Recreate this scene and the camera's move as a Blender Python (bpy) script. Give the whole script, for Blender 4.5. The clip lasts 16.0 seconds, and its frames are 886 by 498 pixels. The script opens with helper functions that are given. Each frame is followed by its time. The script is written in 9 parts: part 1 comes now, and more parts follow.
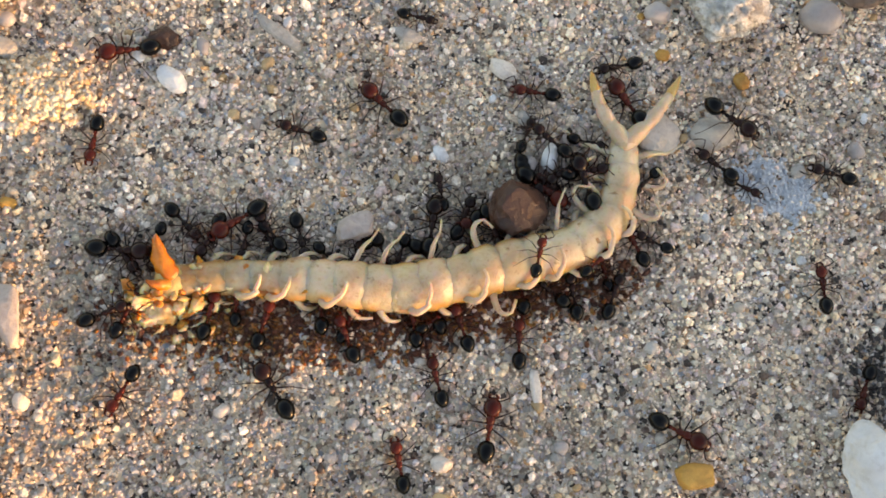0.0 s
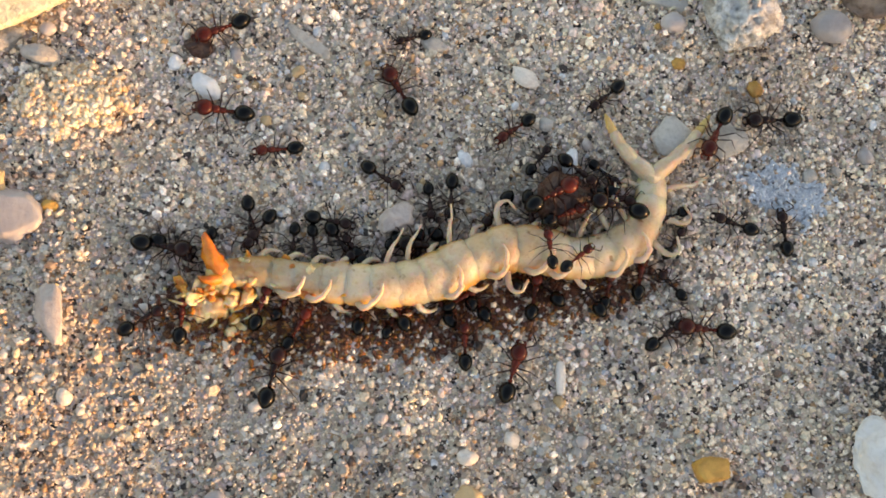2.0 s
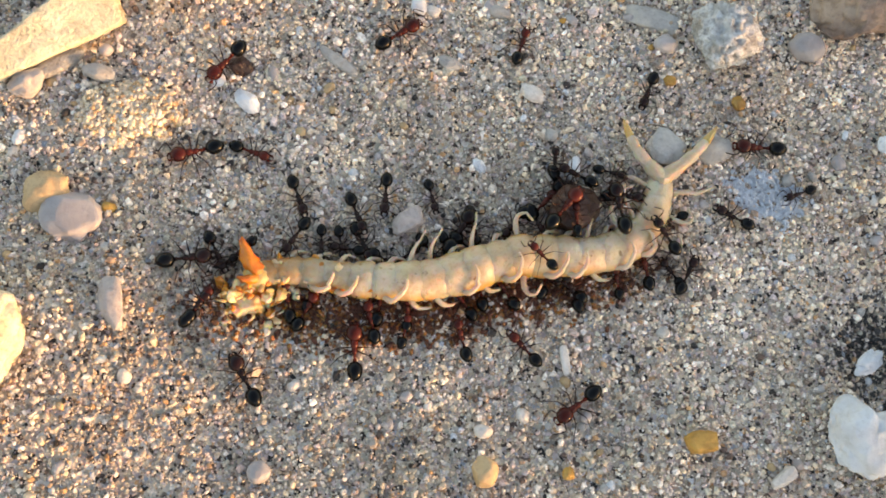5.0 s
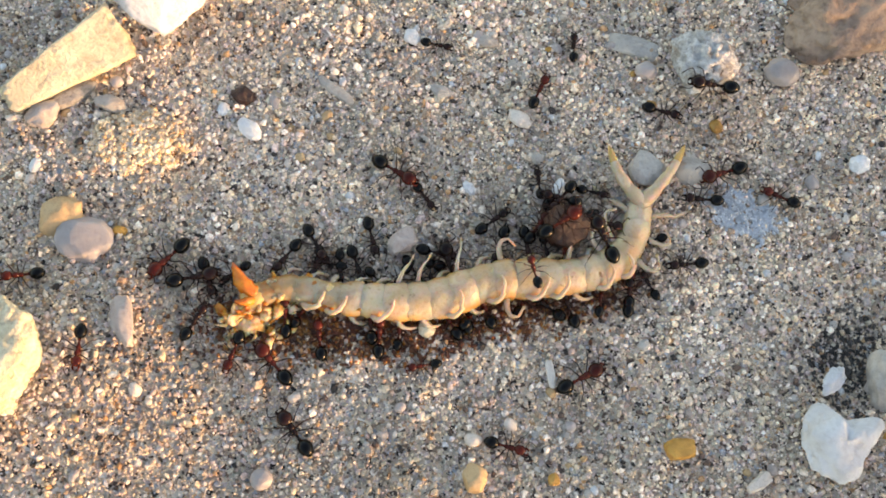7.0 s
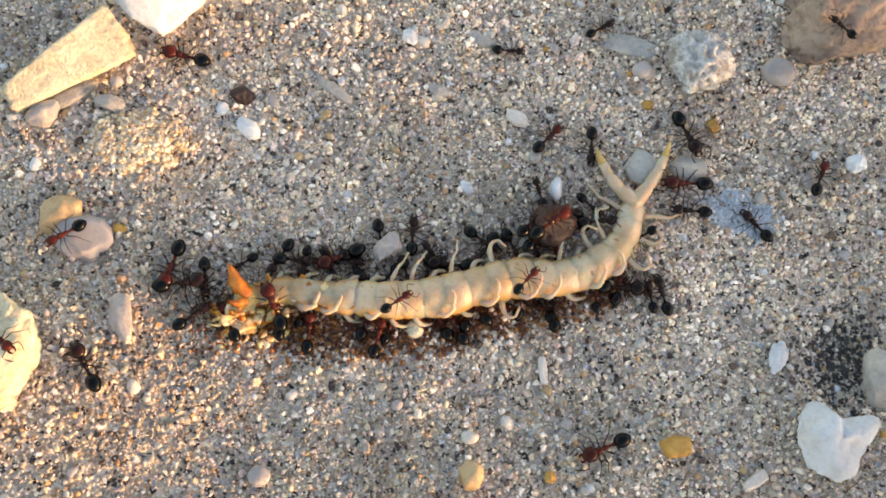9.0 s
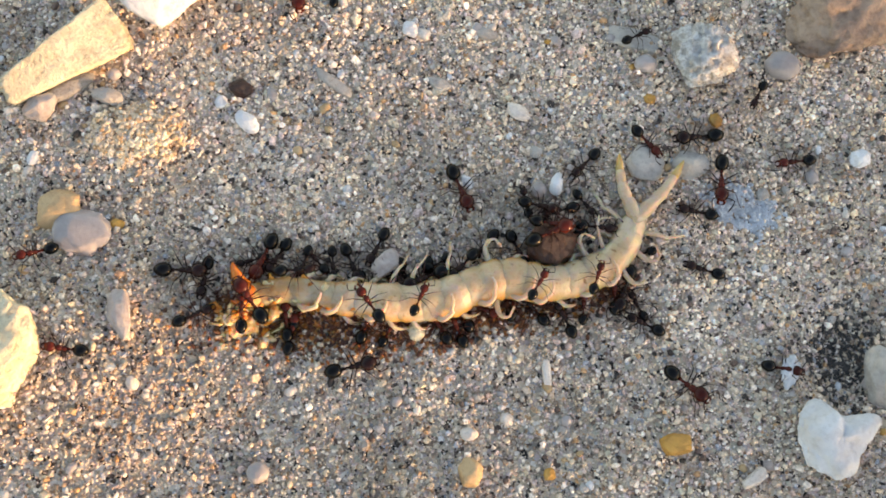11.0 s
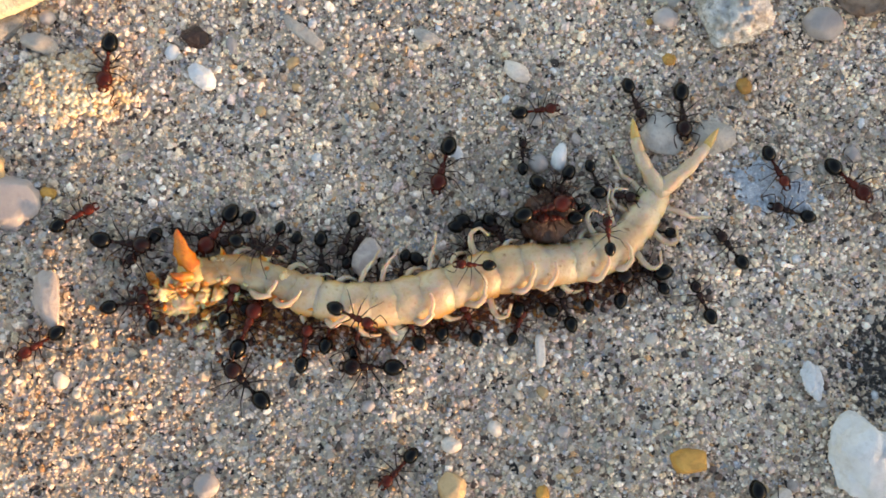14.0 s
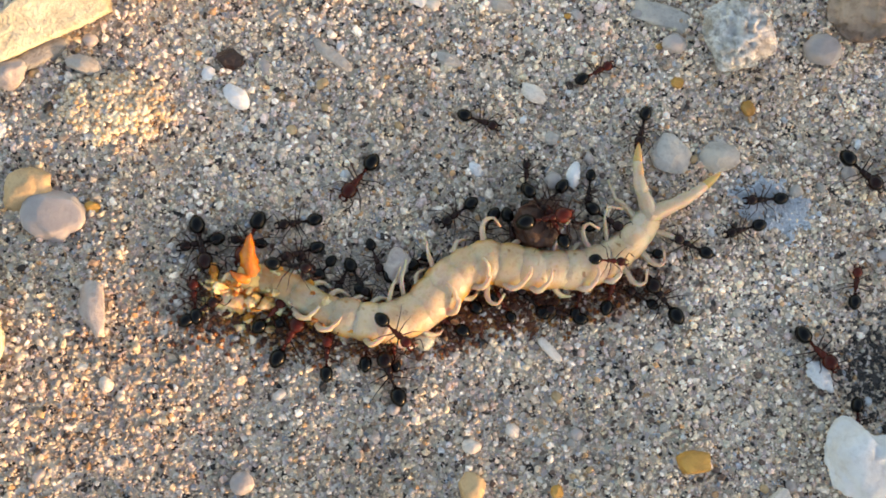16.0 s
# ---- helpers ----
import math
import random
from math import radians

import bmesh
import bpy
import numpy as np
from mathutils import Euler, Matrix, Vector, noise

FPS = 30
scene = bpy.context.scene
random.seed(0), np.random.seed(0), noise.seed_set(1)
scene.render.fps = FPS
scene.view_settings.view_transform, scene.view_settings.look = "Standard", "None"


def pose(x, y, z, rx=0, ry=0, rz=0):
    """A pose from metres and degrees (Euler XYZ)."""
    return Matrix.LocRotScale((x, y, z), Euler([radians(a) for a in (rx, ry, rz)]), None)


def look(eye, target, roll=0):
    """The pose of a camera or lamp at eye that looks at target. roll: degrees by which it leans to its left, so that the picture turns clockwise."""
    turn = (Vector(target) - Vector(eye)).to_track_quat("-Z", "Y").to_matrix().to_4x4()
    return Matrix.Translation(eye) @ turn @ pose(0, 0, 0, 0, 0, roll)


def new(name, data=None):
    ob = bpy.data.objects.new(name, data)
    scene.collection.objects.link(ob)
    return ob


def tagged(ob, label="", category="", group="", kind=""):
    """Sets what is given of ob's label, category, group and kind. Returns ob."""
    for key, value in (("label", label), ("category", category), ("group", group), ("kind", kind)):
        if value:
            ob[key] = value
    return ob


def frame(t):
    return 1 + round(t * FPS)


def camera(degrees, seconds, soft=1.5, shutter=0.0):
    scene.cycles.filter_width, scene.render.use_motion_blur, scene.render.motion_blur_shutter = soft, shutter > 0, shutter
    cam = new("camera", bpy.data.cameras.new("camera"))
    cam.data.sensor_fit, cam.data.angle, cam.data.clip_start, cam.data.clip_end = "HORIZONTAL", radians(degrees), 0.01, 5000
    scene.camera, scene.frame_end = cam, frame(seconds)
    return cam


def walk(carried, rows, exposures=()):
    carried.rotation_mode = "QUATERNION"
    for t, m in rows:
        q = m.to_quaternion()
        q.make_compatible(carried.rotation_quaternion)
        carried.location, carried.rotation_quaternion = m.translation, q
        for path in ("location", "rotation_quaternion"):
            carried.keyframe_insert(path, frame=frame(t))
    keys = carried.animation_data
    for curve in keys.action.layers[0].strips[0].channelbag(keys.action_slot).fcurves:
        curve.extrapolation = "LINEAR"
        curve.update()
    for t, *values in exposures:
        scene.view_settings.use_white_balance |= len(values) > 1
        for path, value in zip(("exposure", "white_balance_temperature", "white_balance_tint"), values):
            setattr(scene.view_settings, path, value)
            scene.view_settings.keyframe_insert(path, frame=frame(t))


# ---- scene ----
cam = camera(47.0, 16.0, soft=1.75)
PATH = [
    (0, (-0.00263, -0.02445, 0.09430), (0.00414, -0.00122, 0.0), 17.95),
    (0.5, (-0.00327, -0.02665, 0.09318), (0.00303, -0.00235, 0.0), 16.33),
    (1, (-0.00306, -0.02634, 0.09453), (0.00315, -0.00168, 0.0), 15.90),
    (1.5, (-0.00488, -0.02429, 0.09674), (0.00243, -0.00081, 0.0), 19.07),
    (2, (-0.00529, -0.02558, 0.09760), (0.00167, -0.00117, 0.0), 17.70),
    (2.5, (-0.00499, -0.02629, 0.09775), (0.00164, -0.00162, 0.0), 16.79),
    (3, (-0.00789, -0.02731, 0.09770), (-0.00063, -0.00241, 0.0), 18.03),
    (3.2, (-0.00844, -0.02637, 0.09870), (-0.00083, -0.00126, 0.0), 18.64),
    (5.3, (-0.00818, -0.03147, 0.11023), (-0.00003, -0.00097, 0.0), 16.62),
    (5.5, (-0.00894, -0.03102, 0.11155), (-0.00049, -0.00007, 0.0), 16.87),
    (6, (-0.00926, -0.03108, 0.11194), (-0.00104, -0.00027, 0.0), 16.42),
    (6.5, (-0.00885, -0.03208, 0.11556), (-0.00078, 0.00027, 0.0), 15.46),
    (7, (-0.00628, -0.03160, 0.11477), (0.00071, 0.00067, 0.0), 13.64),
    (7.5, (-0.00671, -0.03058, 0.11543), (0.00020, 0.00162, 0.0), 13.48),
    (8, (-0.00722, -0.03102, 0.11556), (-0.00054, 0.00140, 0.0), 13.08),
    (8.5, (-0.00644, -0.03190, 0.11403), (-0.00014, 0.00077, 0.0), 12.39),
    (9, (-0.00534, -0.03234, 0.11521), (0.00102, 0.00050, 0.0), 12.46),
    (9.2, (-0.00464, -0.03226, 0.11506), (0.00138, 0.00054, 0.0), 11.94),
    (11.3, (-0.00540, -0.03001, 0.11512), (0.00084, -0.00010, 0.0), 13.47),
    (11.5, (-0.00676, -0.03018, 0.11470), (-0.00002, 0.00012, 0.0), 14.28),
    (12, (-0.00456, -0.02634, 0.11094), (0.00149, 0.00162, 0.0), 14.14),
    (12.5, (-0.00276, -0.02339, 0.10149), (0.00229, 0.00101, 0.0), 13.80),
    (13, (-0.00434, -0.02288, 0.10124), (0.00186, -0.00008, 0.0), 17.50),
    (13.5, (-0.00352, -0.02469, 0.09924), (0.00251, -0.00289, 0.0), 17.95),
    (14, (-0.00308, -0.02300, 0.10053), (0.00283, -0.00196, 0.0), 18.39),
    (14.5, (-0.00382, -0.02273, 0.10172), (0.00247, -0.00193, 0.0), 19.73),
    (15, (-0.00427, -0.02272, 0.10226), (0.00212, -0.00219, 0.0), 20.20),
    (15.5, (-0.00468, -0.02263, 0.10367), (0.00183, -0.00141, 0.0), 20.07),
    (16, (-0.00649, -0.02229, 0.10689), (0.00054, -0.00074, 0.0), 21.08),
]
walk(cam, [(t, look(eye, target, roll)) for t, eye, target, roll in PATH], [(0, 2.23, 7500, 23), (3, 2.23, 7350, 22), (6, 2.29, 7120, 21), (9, 2.27, 7060, 21), (16, 2.21, 6980, 20)])

# ---- world and light ----
SUN_AZ, SUN_EL = -28.0, 5.0      # degrees: direction towards the low sun, from +x, and its height
world = bpy.data.worlds.new("evening_sky")
scene.world = world
world.use_nodes = True
wn = world.node_tree
sky = wn.nodes.new("ShaderNodeTexSky")
sky.sky_type, sky.sun_disc = "NISHITA", False
sky.sun_elevation, sky.sun_rotation = radians(SUN_EL), radians(90 - SUN_AZ)
wn.nodes["Background"].inputs[1].default_value = 0.16
wn.links.new(sky.outputs[0], wn.nodes["Background"].inputs[0])
lamp = bpy.data.lights.new("sun", "SUN")
lamp.energy, lamp.angle, lamp.color = 1.4, radians(3.0), (1.0, 0.62, 0.28)
sun = new("sun", lamp)
sd = Vector((math.cos(radians(SUN_AZ)) * math.cos(radians(SUN_EL)), math.sin(radians(SUN_AZ)) * math.cos(radians(SUN_EL)), math.sin(radians(SUN_EL))))
sun.matrix_world = look(sd * 2.0, (0, 0, 0))

# ---- materials ----
MM = 0.001


def material(name, colour, rough=0.5, metal=0.0):
    m = bpy.data.materials.new(name)
    m.use_nodes = True
    n = m.node_tree
    b = n.nodes["Principled BSDF"]
    b.inputs["Base Color"].default_value = (*colour, 1)
    b.inputs["Roughness"].default_value = rough
    b.inputs["Metallic"].default_value = metal
    return m, n, b


def ramp(n, stops, constant=False):
    r = n.nodes.new("ShaderNodeValToRGB")
    cr = r.color_ramp
    cr.interpolation = "CONSTANT" if constant else "LINEAR"
    while len(cr.elements) < len(stops):
        cr.elements.new(0.5)
    for e, (p, c) in zip(cr.elements, stops):
        e.position, e.color = p, (*c, 1)
    return r


def noise_tex(n, scale, detail=4.0, rough=0.6, seeded=False, rest=False):
    co = n.nodes.new("ShaderNodeTexCoord")
    t = n.nodes.new("ShaderNodeTexNoise")
    if seeded:
        t.noise_dimensions = "4D"
        info, mul = n.nodes.new("ShaderNodeObjectInfo"), n.nodes.new("ShaderNodeMath")
        mul.operation, mul.inputs[1].default_value = "MULTIPLY", 40.0
        n.links.new(info.outputs["Random"], mul.inputs[0])
        n.links.new(mul.outputs[0], t.inputs["W"])
    t.inputs["Scale"].default_value = scale
    t.inputs["Detail"].default_value = detail
    t.inputs["Roughness"].default_value = rough
    if rest:
        along = n.nodes.new("ShaderNodeAttribute")
        along.attribute_name = "rest"
        n.links.new(along.outputs["Vector"], t.inputs["Vector"])
    else:
        n.links.new(co.outputs["Object"], t.inputs["Vector"])
    return t


def bump(n, b, height, strength, distance):
    u = n.nodes.new("ShaderNodeBump")
    u.inputs["Strength"].default_value = strength
    u.inputs["Distance"].default_value = distance
    n.links.new(height, u.inputs["Height"])
    n.links.new(u.outputs[0], b.inputs["Normal"])


def mixed(n, fac, a, c, mode="MIX"):
    x = n.nodes.new("ShaderNodeMix")
    x.data_type, x.blend_type = "RGBA", mode
    for sock, v in ((x.inputs["Factor"], fac), (x.inputs["A"], a), (x.inputs["B"], c)):
        if isinstance(v, (int, float)):
            sock.default_value = v
        elif isinstance(v, tuple):
            sock.default_value = (*v, 1)
        else:
            n.links.new(v, sock)
    return x.outputs["Result"]


SAND_STOPS = [(0.0, (0.035, 0.030, 0.028)), (0.035, (0.13, 0.095, 0.08)), (0.085, (0.36, 0.285, 0.22)), (0.17, (0.48, 0.44, 0.385)), (0.30, (0.67, 0.575, 0.45)),
              (0.42, (0.61, 0.53, 0.515)), (0.52, (0.77, 0.71, 0.61)), (0.63, (0.81, 0.70, 0.53)), (0.72, (0.52, 0.51, 0.42)), (0.79, (0.58, 0.37, 0.20)),
              (0.815, (0.93, 0.88, 0.80)), (0.92, (0.66, 0.51, 0.43)), (0.965, (0.42, 0.47, 0.53))]


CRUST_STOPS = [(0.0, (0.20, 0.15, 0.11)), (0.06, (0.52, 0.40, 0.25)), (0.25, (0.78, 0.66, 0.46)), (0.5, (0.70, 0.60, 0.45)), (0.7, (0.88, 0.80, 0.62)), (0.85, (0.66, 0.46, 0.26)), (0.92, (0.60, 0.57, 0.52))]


def sand_grain_material(name, stops):
    m, n, b = material(name, (0.4, 0.36, 0.3), 0.35)
    g = n.nodes.new("ShaderNodeNewGeometry")
    r = ramp(n, stops, True)
    n.links.new(g.outputs["Random Per Island"], r.inputs[0])
    t = noise_tex(n, 2600.0, 3.0)
    t2 = noise_tex(n, 45.0, 3.0)
    dust = ramp(n, [(0.32, (0.73, 0.68, 0.65)), (0.5, (1.02, 0.965, 0.93)), (0.68, (1.19, 1.145, 1.13))])
    n.links.new(t2.outputs[0], dust.inputs[0])
    speck = ramp(n, [(0.33, (0.66, 0.64, 0.62)), (0.62, (1.14, 1.14, 1.14))])
    n.links.new(t.outputs[0], speck.inputs[0])
    c = mixed(n, 1.0, r.outputs[0], speck.outputs[0], "MULTIPLY")
    # brightness painted into the grains: colour lightens towards +y and +x like stronger light
    co, sep, wander, upper_light = n.nodes.new("ShaderNodeTexCoord"), n.nodes.new("ShaderNodeSeparateXYZ"), n.nodes.new("ShaderNodeMath"), n.nodes.new("ShaderNodeMapRange")
    n.links.new(co.outputs["Object"], sep.inputs[0])
    wander.operation = "MULTIPLY_ADD"
    wander.inputs[1].default_value = 0.02
    n.links.new(t2.outputs[0], wander.inputs[0])
    up = n.nodes.new("ShaderNodeMath")
    up.operation = "MULTIPLY_ADD"
    up.inputs[1].default_value = 0.4
    n.links.new(sep.outputs[0], up.inputs[0])
    n.links.new(sep.outputs[1], up.inputs[2])
    n.links.new(up.outputs[0], wander.inputs[2])
    upper_light.inputs["From Min"].default_value, upper_light.inputs["From Max"].default_value = -0.02, 0.055
    n.links.new(wander.outputs[0], upper_light.inputs["Value"])
    c = mixed(n, upper_light.outputs[0], mixed(n, 1.0, c, (0.92, 0.91, 0.90), "MULTIPLY"), mixed(n, 1.0, c, (1.29, 1.28, 1.27), "MULTIPLY"))
    t3 = noise_tex(n, 210.0, 4.0, 0.65)
    blotch = ramp(n, [(0.32, (0.74, 0.71, 0.70)), (0.46, (0.97, 0.96, 0.98)), (0.56, (1.06, 1.03, 0.97)), (0.70, (1.20, 1.15, 1.06))])
    n.links.new(t3.outputs[0], blotch.inputs[0])
    c = mixed(n, 1.0, c, blotch.outputs[0], "MULTIPLY")
    n.links.new(mixed(n, 1.0, c, dust.outputs[0], "MULTIPLY"), b.inputs["Base Color"])
    rr = n.nodes.new("ShaderNodeMapRange")
    rr.inputs["To Min"].default_value, rr.inputs["To Max"].default_value = 0.45, 0.85
    n.links.new(g.outputs["Random Per Island"], rr.inputs["Value"])
    n.links.new(rr.outputs[0], b.inputs["Roughness"])
    b.inputs["Specular IOR Level"].default_value = 0.35
    bump(n, b, t.outputs[0], 0.5, 0.00008)
    return m


def sand_sheet_material():
    m, n, b = material("sand_sheet", (0.3, 0.27, 0.22), 0.8)
    co = n.nodes.new("ShaderNodeTexCoord")
    v = n.nodes.new("ShaderNodeTexVoronoi")
    v.inputs["Scale"].default_value = 1700.0
    n.links.new(co.outputs["Object"], v.inputs["Vector"])
    sep = n.nodes.new("ShaderNodeSeparateColor")
    n.links.new(v.outputs["Color"], sep.inputs[0])
    r = ramp(n, SAND_STOPS, True)
    n.links.new(sep.outputs[0], r.inputs[0])
    t2 = noise_tex(n, 30.0, 4.0)
    shade = ramp(n, [(0.35, (0.66, 0.62, 0.58)), (0.7, (0.88, 0.82, 0.77))])
    n.links.new(t2.outputs[0], shade.inputs[0])
    n.links.new(mixed(n, 1.0, r.outputs[0], shade.outputs[0], "MULTIPLY"), b.inputs["Base Color"])
    bump(n, b, v.outputs["Distance"], 1.0, 0.0004)
    return m


def stone_material(name, light, dark, patches=None, rough=0.7, scale=330.0, pit=0.6, trans=0.0, fleck=0.5):
    """Weathered pebble: two tones in soft clouds, fine pits and grain."""
    m, n, b = material(name, light, rough)
    info = n.nodes.new("ShaderNodeObjectInfo")
    t = noise_tex(n, scale, 5.0, 0.62, True)
    f = noise_tex(n, scale * 7, 4.0, 0.7, True)
    r = ramp(n, [(0.36, dark), (0.60, light)])
    n.links.new(t.outputs[0], r.inputs[0])
    g = ramp(n, [(0.33, (0.62, 0.58, 0.55)), (0.52, (1.0, 1.0, 1.0))])
    n.links.new(f.outputs[0], g.inputs[0])
    c = mixed(n, fleck, r.outputs[0], mixed(n, 1.0, r.outputs[0], g.outputs[0], "MULTIPLY"))
    if patches:
        p = noise_tex(n, scale * 0.55, 3.0, 0.5, True)
        k = ramp(n, [(0.55, (0, 0, 0)), (0.68, (1, 1, 1))])
        n.links.new(p.outputs[0], k.inputs[0])
        c = mixed(n, k.outputs[0], c, patches)
    tone = n.nodes.new("ShaderNodeMapRange")
    tone.inputs["To Min"].default_value, tone.inputs["To Max"].default_value = 0.86, 1.1
    n.links.new(info.outputs["Random"], tone.inputs["Value"])
    hsv = n.nodes.new("ShaderNodeHueSaturation")
    n.links.new(tone.outputs[0], hsv.inputs["Value"])
    n.links.new(c, hsv.inputs["Color"])
    n.links.new(hsv.outputs[0], b.inputs["Base Color"])
    add = n.nodes.new("ShaderNodeMath")
    add.operation = "ADD"
    n.links.new(t.outputs[0], add.inputs[0])
    n.links.new(f.outputs[0], add.inputs[1])
    bump(n, b, add.outputs[0], pit, 0.0005)
    if trans:
        b.inputs["Subsurface Weight"].default_value = trans
        b.inputs["Subsurface Radius"].default_value = (1.0, 0.9, 0.8)
        b.inputs["Subsurface Scale"].default_value = 0.001
    return m


def flesh_material(name, pale, warm, scale=260.0, rough=0.28, depth=0.0016, murky=None, flank_glow=None, front=None):
    """Moist, slightly translucent cuticle; a body of many rings takes its pattern along the whole trunk."""
    rest = front is not None
    m, n, b = material(name, pale, rough)
    t = noise_tex(n, scale, 4.0, 0.55, not rest, rest)
    r = ramp(n, [(0.35, warm), (0.62, pale)])
    n.links.new(t.outputs[0], r.inputs[0])
    f = noise_tex(n, scale * 9, 3.0, 0.6, not rest, rest)
    g = ramp(n, [(0.30, (0.90, 0.84, 0.76)), (0.47, (1, 1, 1))])
    n.links.new(f.outputs[0], g.inputs[0])
    c = r.outputs[0]
    if murky:
        k = noise_tex(n, scale * 0.6, 3.0, 0.5, not rest, rest)
        q = ramp(n, [(0.50, (0, 0, 0)), (0.72, (1, 1, 1))])
        n.links.new(k.outputs[0], q.inputs[0])
        c = mixed(n, q.outputs[0], c, murky)
        d = noise_tex(n, scale * 4.5, 2.0, 0.5, not rest, rest)
        e = ramp(n, [(0.66, (0, 0, 0)), (0.76, (1, 1, 1))])
        n.links.new(d.outputs[0], e.inputs[0])
        c = mixed(n, e.outputs[0], c, (0.30, 0.17, 0.08))
    if flank_glow:
        # warm sun glow of the flank put into the colour, amber along both sides
        co, sep, off, wide = n.nodes.new("ShaderNodeTexCoord"), n.nodes.new("ShaderNodeSeparateXYZ"), n.nodes.new("ShaderNodeMath"), n.nodes.new("ShaderNodeMath")
        n.links.new(co.outputs["Object"], sep.inputs[0])
        off.operation, wide.operation = "ABSOLUTE", "MULTIPLY_ADD"
        n.links.new(sep.outputs[1], off.inputs[0])
        wide.inputs[1].default_value = 380.0
        n.links.new(off.outputs[0], wide.inputs[0])
        n.links.new(t.outputs[0], wide.inputs[2])
        rng = n.nodes.new("ShaderNodeMapRange")
        rng.inputs["From Min"].default_value, rng.inputs["From Max"].default_value = 1.10, 1.42
        n.links.new(wide.outputs[0], rng.inputs["Value"])
        c = mixed(n, rng.outputs[0], c, flank_glow)
    if front:
        # the eaten front rings are duller and stained
        along, sx, wob, fade = n.nodes.new("ShaderNodeAttribute"), n.nodes.new("ShaderNodeSeparateXYZ"), n.nodes.new("ShaderNodeMath"), n.nodes.new("ShaderNodeMapRange")
        along.attribute_name = "rest"
        n.links.new(along.outputs["Vector"], sx.inputs[0])
        wob.operation = "MULTIPLY_ADD"
        wob.inputs[1].default_value = 0.016
        n.links.new(t.outputs[0], wob.inputs[0])
        n.links.new(sx.outputs[0], wob.inputs[2])
        fade.inputs["From Min"].default_value, fade.inputs["From Max"].default_value = 0.0145, 0.0215
        n.links.new(wob.outputs[0], fade.inputs["Value"])
        tint = ramp(n, [(0.36, front[1]), (0.52, front[0]), (0.66, front[2])])
        n.links.new(t.outputs[0], tint.inputs[0])
        c = mixed(n, fade.outputs[0], tint.outputs[0], c)
    n.links.new(mixed(n, 1.0, c, g.outputs[0], "MULTIPLY"), b.inputs["Base Color"])
    b.inputs["Subsurface Weight"].default_value = 0.75
    b.inputs["Subsurface Radius"].default_value = (1.0, 0.48, 0.20)
    b.inputs["Subsurface Scale"].default_value = depth
    bump(n, b, f.outputs[0], 0.5, 0.00025)
    return m


def chitin_material(name, dark, light, rough, clear=0.0):
    m, n, b = material(name, dark, rough)
    t = noise_tex(n, 900.0, 4.0, 0.6)
    r = ramp(n, [(0.35, dark), (0.7, light)])
    n.links.new(t.outputs[0], r.inputs[0])
    info, tone = n.nodes.new("ShaderNodeObjectInfo"), n.nodes.new("ShaderNodeMapRange")
    tone.inputs["To Min"].default_value, tone.inputs["To Max"].default_value = 0.5, 1.3
    n.links.new(info.outputs["Random"], tone.inputs["Value"])
    hsv = n.nodes.new("ShaderNodeHueSaturation")
    n.links.new(tone.outputs[0], hsv.inputs["Value"])
    n.links.new(r.outputs[0], hsv.inputs["Color"])
    n.links.new(hsv.outputs[0], b.inputs["Base Color"])
    f = noise_tex(n, 6000.0, 2.0)
    bump(n, b, f.outputs[0], 0.18, 0.00003)
    b.inputs["Specular IOR Level"].default_value = 0.18
    b.inputs["Coat Weight"].default_value = clear
    b.inputs["Coat Roughness"].default_value = 0.12
    return m


GRAIN = sand_grain_material("sand_grains", SAND_STOPS)
SHEET = sand_sheet_material()
WHITE = stone_material("white_limestone", (0.74, 0.75, 0.765), (0.61, 0.61, 0.615), None, 0.75, 230, 0.55, 0.15, 0.35)
POROUS = stone_material("porous_shell_stone", (0.82, 0.81, 0.79), (0.46, 0.42, 0.37), (0.68, 0.67, 0.65), 0.85, 520, 1.0, 0.0, 1.0)
# white limestone with the blue of its shaded side mixed into the colour
SHADE_BLUE = stone_material("shade_tinted_limestone", (0.62, 0.64, 0.68), (0.44, 0.47, 0.53), None, 0.8, 200, 0.6, 0.0, 0.5)
CREAM = stone_material("cream_limestone", (0.82, 0.755, 0.55), (0.62, 0.53, 0.36), (0.50, 0.41, 0.28), 0.85, 300, 1.0, 0.0, 0.8)
TAN = stone_material("tan_pebble", (0.56, 0.38, 0.20), (0.42, 0.27, 0.13), None, 0.6, 300, 0.35)
OCHRE = stone_material("ochre_pebble", (0.62, 0.34, 0.07), (0.42, 0.20, 0.04), (0.66, 0.46, 0.18), 0.6, 420, 0.6)
BROWN = stone_material("brown_stone", (0.046, 0.015, 0.008), (0.018, 0.007, 0.005), (0.085, 0.030, 0.014), 0.4, 300, 0.6)
TAWNY = stone_material("tawny_stone", (0.43, 0.31, 0.22), (0.20, 0.135, 0.105), (0.50, 0.46, 0.42), 0.75, 150, 1.0, 0.0, 0.9)
QUARTZ = stone_material("milky_quartz", (0.43, 0.38, 0.36), (0.34, 0.305, 0.295), None, 0.4, 200, 0.25, 0.5, 0.2)
PINK = stone_material("pinkish_pebble", (0.47, 0.40, 0.36), (0.33, 0.275, 0.25), (0.46, 0.42, 0.385), 0.6, 320, 0.4, 0.2)
GREY = stone_material("grey_pebble", (0.52, 0.48, 0.43), (0.36, 0.33, 0.30), (0.60, 0.52, 0.42), 0.7, 350, 0.6)
SHADED_CRUST = stone_material("shaded_sand_crust", (0.40, 0.37, 0.34), (0.27, 0.25, 0.23), (0.46, 0.42, 0.36), 0.9, 420, 1.0, 0.0, 0.9)
